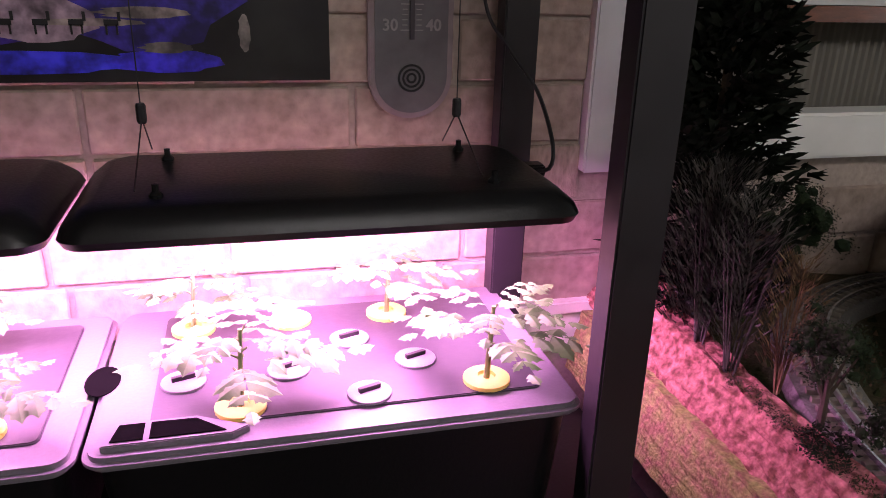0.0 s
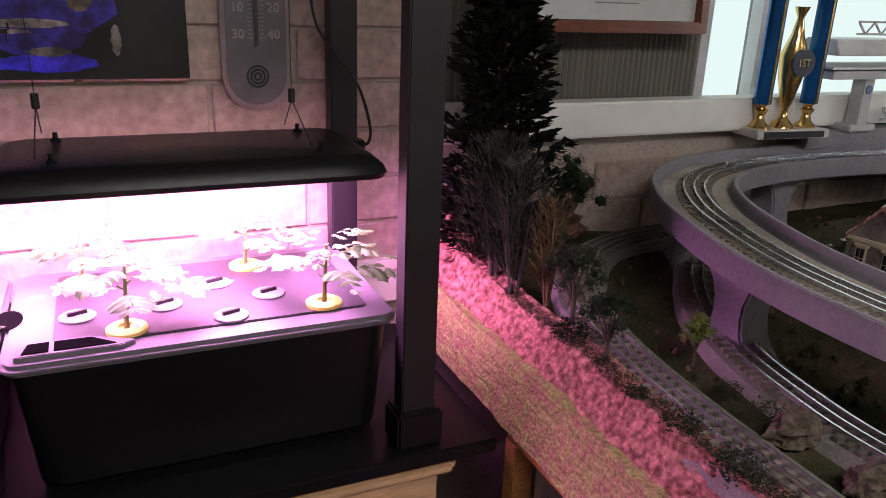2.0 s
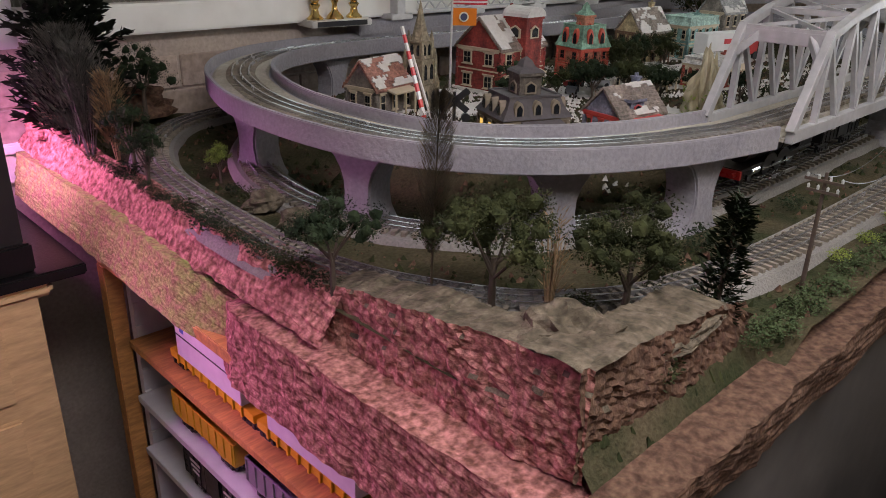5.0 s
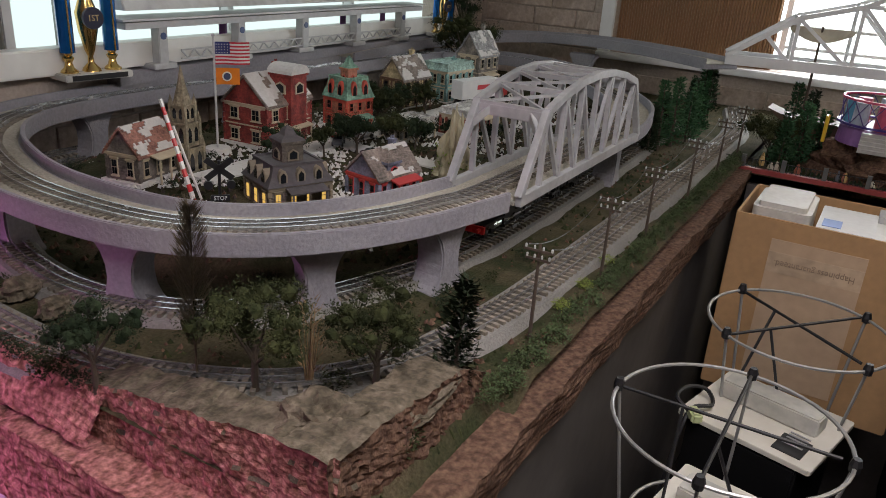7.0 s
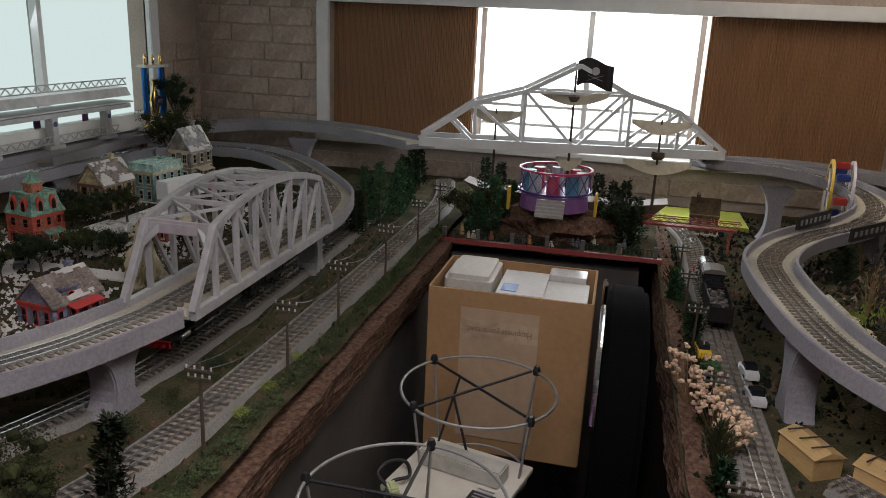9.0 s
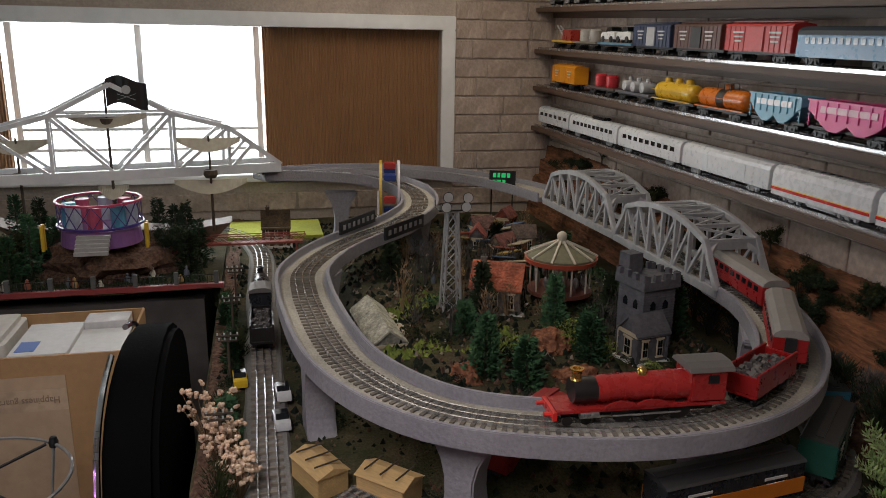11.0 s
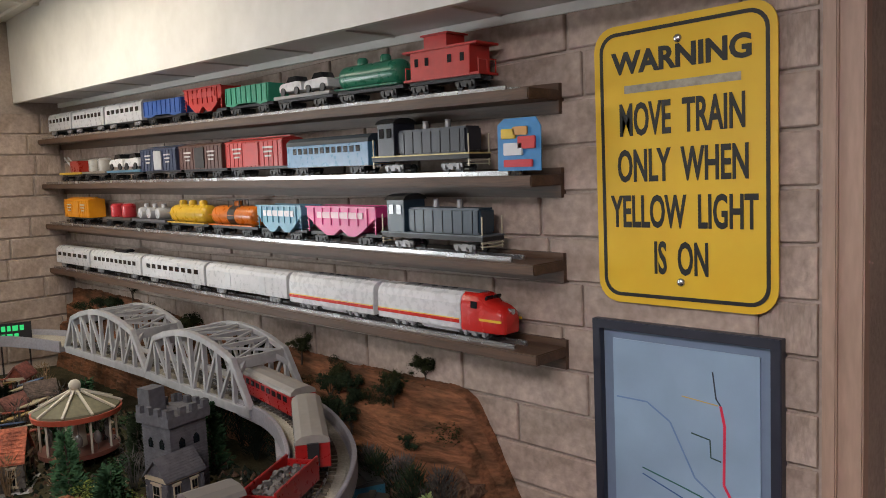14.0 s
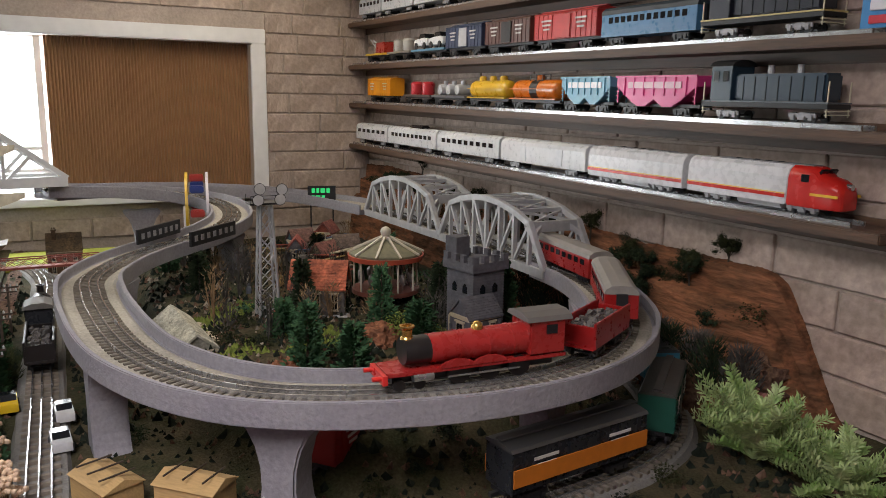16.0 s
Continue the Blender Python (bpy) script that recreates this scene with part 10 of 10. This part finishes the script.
def cage(x, y, z, r, turn, label):
    """A folded wire plant cage: hoops, uprights and diagonal spokes."""
    t = thing("plant_cage", pose(x, y, z, 0, 0, turn), label, "plant cage", "plant cages")
    for rr, zz in ((r, 0.0), (r * 0.7, -0.2)):
        bm = bmesh.new()
        n = 48
        ps = [V((rr * math.cos(2 * math.pi * i / n), rr * math.sin(2 * math.pi * i / n), zz)) for i in range(n)]
        for i in range(n):
            cyl(bm, ps[i], ps[(i + 1) % n], 0.0032, n=6)
        part("hoop", bm, GALV, t, smooth=True)
    for k in range(4):
        a = k * math.pi / 2 + 0.5
        p = V((r * math.cos(a), r * math.sin(a), 0.004))
        bm = bmesh.new()
        cyl(bm, p, V((r * 0.62 * math.cos(a), r * 0.62 * math.sin(a), -0.42)), 0.003, n=6)
        part("upright", bm, GALV, t)
        bm = bmesh.new()
        lathe(bm, [(0.008, -0.01), (0.009, 0.0), (0.006, 0.01)], 8, tuple(p))
        part("tie", bm, IRON, t, "black tie")
    for a in (0.5, 0.5 + math.pi / 2):
        bm = bmesh.new()
        cyl(bm, (r * math.cos(a), r * math.sin(a), 0.0), (-r * math.cos(a) * 0.9, -r * math.sin(a) * 0.9, 0.006), 0.0032, n=6)
        part("spoke", bm, IRON, t)
        bm = bmesh.new()
        cyl(bm, (r * 0.4 * math.cos(a), r * 0.4 * math.sin(a), 0.002), (r * 0.6 * math.cos(a + 1), r * 0.6 * math.sin(a + 1), -0.2), 0.0028, n=6)
        part("brace", bm, IRON, t)
    return t


cage(1.655, -0.66, 0.985, 0.165, 20, "round galvanised wire plant cage standing in the aisle")
cage(1.235, -0.615, 0.985, 0.17, 60, "round galvanised wire plant cage with black ties")
for x, y, z, r in ((1.53, -0.65, 0.84, -14), (1.17, -0.66, 0.84, -10)):
    t = thing("power_unit", pose(x, y, z, 0, 0, r), "white flat control panel with a ribbed metal box", "equipment", "control panels")
    bm = bmesh.new()
    prism(bm, rounded(0.22, 0.24, 0.006), 0, 0.01)
    part("plate", bm, mat("panel_white", (0.6, 0.57, 0.5), 0.5, vary=0.1), t, bevel=0.001)
    bm = bmesh.new()
    box(bm, 0.02, 0.0, 0.028, 0.05, 0.18, 0.036)
    part("housing", bm, mat("panel_grey", (0.5, 0.49, 0.45), 0.4, 0.2), t, bevel=0.003)
    bm = bmesh.new()
    box(bm, -0.06, -0.07, 0.011, 0.06, 0.05, 0.002)
    part("label_plate", bm, IRON, t)
    bm = bmesh.new()
    for k in range(5):
        box(bm, -0.06 + 0.01 * k, -0.07, 0.0124, 0.004, 0.035, 0.001)
    part("label_bars", bm, GREY_TRUCK, t)
    bm = bmesh.new()
    box(bm, -0.01, 0.0, -0.42, 0.2, 0.2, 0.836)
    tagged(new("equipment_stand", finish("equipment_stand", bm, BLACK_PLASTIC, 0.004)), "black stand under the control panel", "stand").matrix_basis = pose(x, y, z, 0, 0, r)
cable("power_lead", [(1.44, -0.53, 0.86), (1.46, -0.50, 0.87), (1.5, -0.51, 0.875), (1.52, -0.54, 0.87), (1.48, -0.56, 0.865), (1.45, -0.53, 0.86), (1.42, -0.52, 0.8), (1.42, -0.5, 0.6)], 0.004, IRON, "black coiled power lead beside the panel")
bm = bmesh.new()
box(bm, 1.435, -0.54, 0.86, 0.035, 0.02, 0.02, 30)
tagged(new("plug_adapter", finish("plug_adapter", bm, paint((0.5, 0.55, 0.3)), 0.004)), "pale green and white plug adapter", "plug")

# cartons in the box
for x, y, w, d, h, c in ((0.02, 0.12, 0.2, 0.13, 0.07, (0.6, 0.58, 0.54)), (-0.02, -0.02, 0.2, 0.12, 0.05, (0.62, 0.62, 0.62)), (-0.04, -0.135, 0.18, 0.11, 0.04, (0.65, 0.65, 0.64)), (0.09, -0.13, 0.07, 0.1, 0.055, (0.6, 0.6, 0.6))):
    t = thing("white_carton", pose(2.13 + x, -0.67 + y, 1.03), "white carton packed in the cardboard box", "carton", "white cartons")
    bm = bmesh.new()
    prism(bm, rounded(w, d, 0.02 if h > 0.06 else 0.003), -0.38, h)
    part("body", bm, paint(c, 0.5), t, bevel=0.012 if h > 0.06 else 0.001, smooth=h > 0.06)
    if y == -0.02:
        bm = bmesh.new()
        box(bm, -0.05, 0.03, h + 0.0006, 0.06, 0.04, 0.001)
        part("blue_label", bm, paint((0.06, 0.14, 0.45)), t)
for z in (0.99,):
    bm = bmesh.new()
    box(bm, -0.1478, 0.02, 0.985, 0.001, 0.2, 0.05)
    pl = part("slogan_panel", bm, mat("slogan_tan", (0.55, 0.41, 0.28), 0.8), bx)
    words("Happiness guaranteed.", 0.022, paint((0.28, 0.2, 0.14), 0.8), pl, pose(-0.149, 0.02, 0.985, 90, 180, -90), 0.85, 0.0)

# black chair beside the fairground bench
LEATHER = mat("black_leather", (0.003, 0.003, 0.0033), 0.9, vary=0.2, scale=160, bump=0.2, spec=0.04)
ch = thing("office_chair", pose(1.80, -0.95, 0), "black leather chair back with chrome edge strips", "chair")
bm = bmesh.new()
outline = []
for k in range(13):
    u = k / 12
    outline.append((-0.3 * math.cos(math.pi * u), 0.84 + 0.34 * math.sin(math.pi * u) ** 0.5))
# chair back raised and near black, so it also fills in the shaded gap
prism(bm, [(-0.26, 0.45)] + outline + [(0.26, 0.45)], -0.045, 0.045, pose(0, 0, 0, 90))
part("backrest", bm, LEATHER, ch, bevel=0.012, smooth=True)
bm = bmesh.new()
for a in (outline[1:6], outline[7:12]):
    pts = smooth_path([V((x, 0.05, z + 0.004)) for x, z in a], 0.01)
    for p, q in zip(pts, pts[1:]):
        cyl(bm, p, q, 0.006, n=8)
part("chrome_strip", bm, mat("chrome", (0.7, 0.75, 0.85), 0.12, 1.0, vary=0.1, bump=0), ch, "bright chrome edge strip", smooth=True)
bm = bmesh.new()
box(bm, 0, -0.03, 0.44, 0.5, 0.12, 0.1)
part("seat", bm, LEATHER, ch, bevel=0.02)
bm = bmesh.new()
cyl(bm, (0, -0.03, 0.05), (0, -0.03, 0.4), 0.03, n=12)
lathe(bm, [(0.16, 0.0), (0.16, 0.03), (0.03, 0.06)], 16, (0, -0.0, 0))
part("pedestal", bm, BLACK_PLASTIC, ch)

# ---- brick courses on the walls ----
def brick_meshes(axis):
    out = []
    for k, w in enumerate((0.235, 0.19, 0.285)):
        bm = bmesh.new()
        box(bm, 0, 0, 0, w, 0.010, 0.0705)
        bmesh.ops.bevel(bm, geom=bm.edges[:], offset=0.0022, segments=1, affect="EDGES")
        if axis == "y":
            bmesh.ops.rotate(bm, matrix=Matrix.Rotation(math.pi / 2, 3, "Z"), verts=bm.verts)
        out.append((w, finish("brick", bm, BRICK)))
    return out


def brick_wall(wall, axis, at, out, a0, a1, z0, z1, holes, seed):
    """Courses of long rough bricks as parts of a wall, broken at the openings."""
    rnd = random.Random(seed)
    kinds = brick_meshes(axis)
    z, course = z0, 0
    while z < z1:
        a = a0 - rnd.uniform(0.0, 0.2)
        while a < a1:
            w, me = kinds[rnd.randrange(3)]
            lo, hi = a, a + w
            spans = [(max(lo, a0), min(hi, a1))]
            for h in holes:
                if z + 0.035 > h[2] and z - 0.035 < h[3]:
                    nxt = []
                    for p, q in spans:
                        if q <= h[0] or p >= h[1]:
                            nxt.append((p, q))
                        else:
                            if p < h[0]:
                                nxt.append((p, h[0]))
                            if q > h[1]:
                                nxt.append((h[1], q))
                    spans = nxt
            for p, q in spans:
                if q - p > 0.03:
                    ob = new("brick", me)
                    ob.parent = wall
                    k = (q - p) / w
                    off = at + out * rnd.uniform(-0.0005, 0.0015)
                    c = (p + q) / 2
                    ob.matrix_basis = (Matrix.Translation((c, off, z)) @ Matrix.Diagonal((k, 1, 1, 1))) if axis == "x" else (Matrix.Translation((off, c, z)) @ Matrix.Diagonal((1, k, 1, 1)))
            a += w + 0.007
        z += 0.076
        course += 1


brick_wall(WALL_N, "x", YN - 0.001, -1, -0.45, XE, 1.107, 1.62, [(NWIN[0] - 0.06, NWIN[1] + 0.06, NWIN[2] - 0.035, 3)], 1)
brick_wall(WALL_S, "x", YS + 0.001, 1, 0.70, XE, 1.09, 1.93, [], 2)
brick_wall(WALL_E, "y", XE - 0.001, -1, YS + 0.02, YN - 0.02, 1.12, 1.98, [(EWIN[0] - 0.057, EWIN[1] + 0.057, EWIN[2] - 0.03, EWIN[3] + 0.057)], 3)
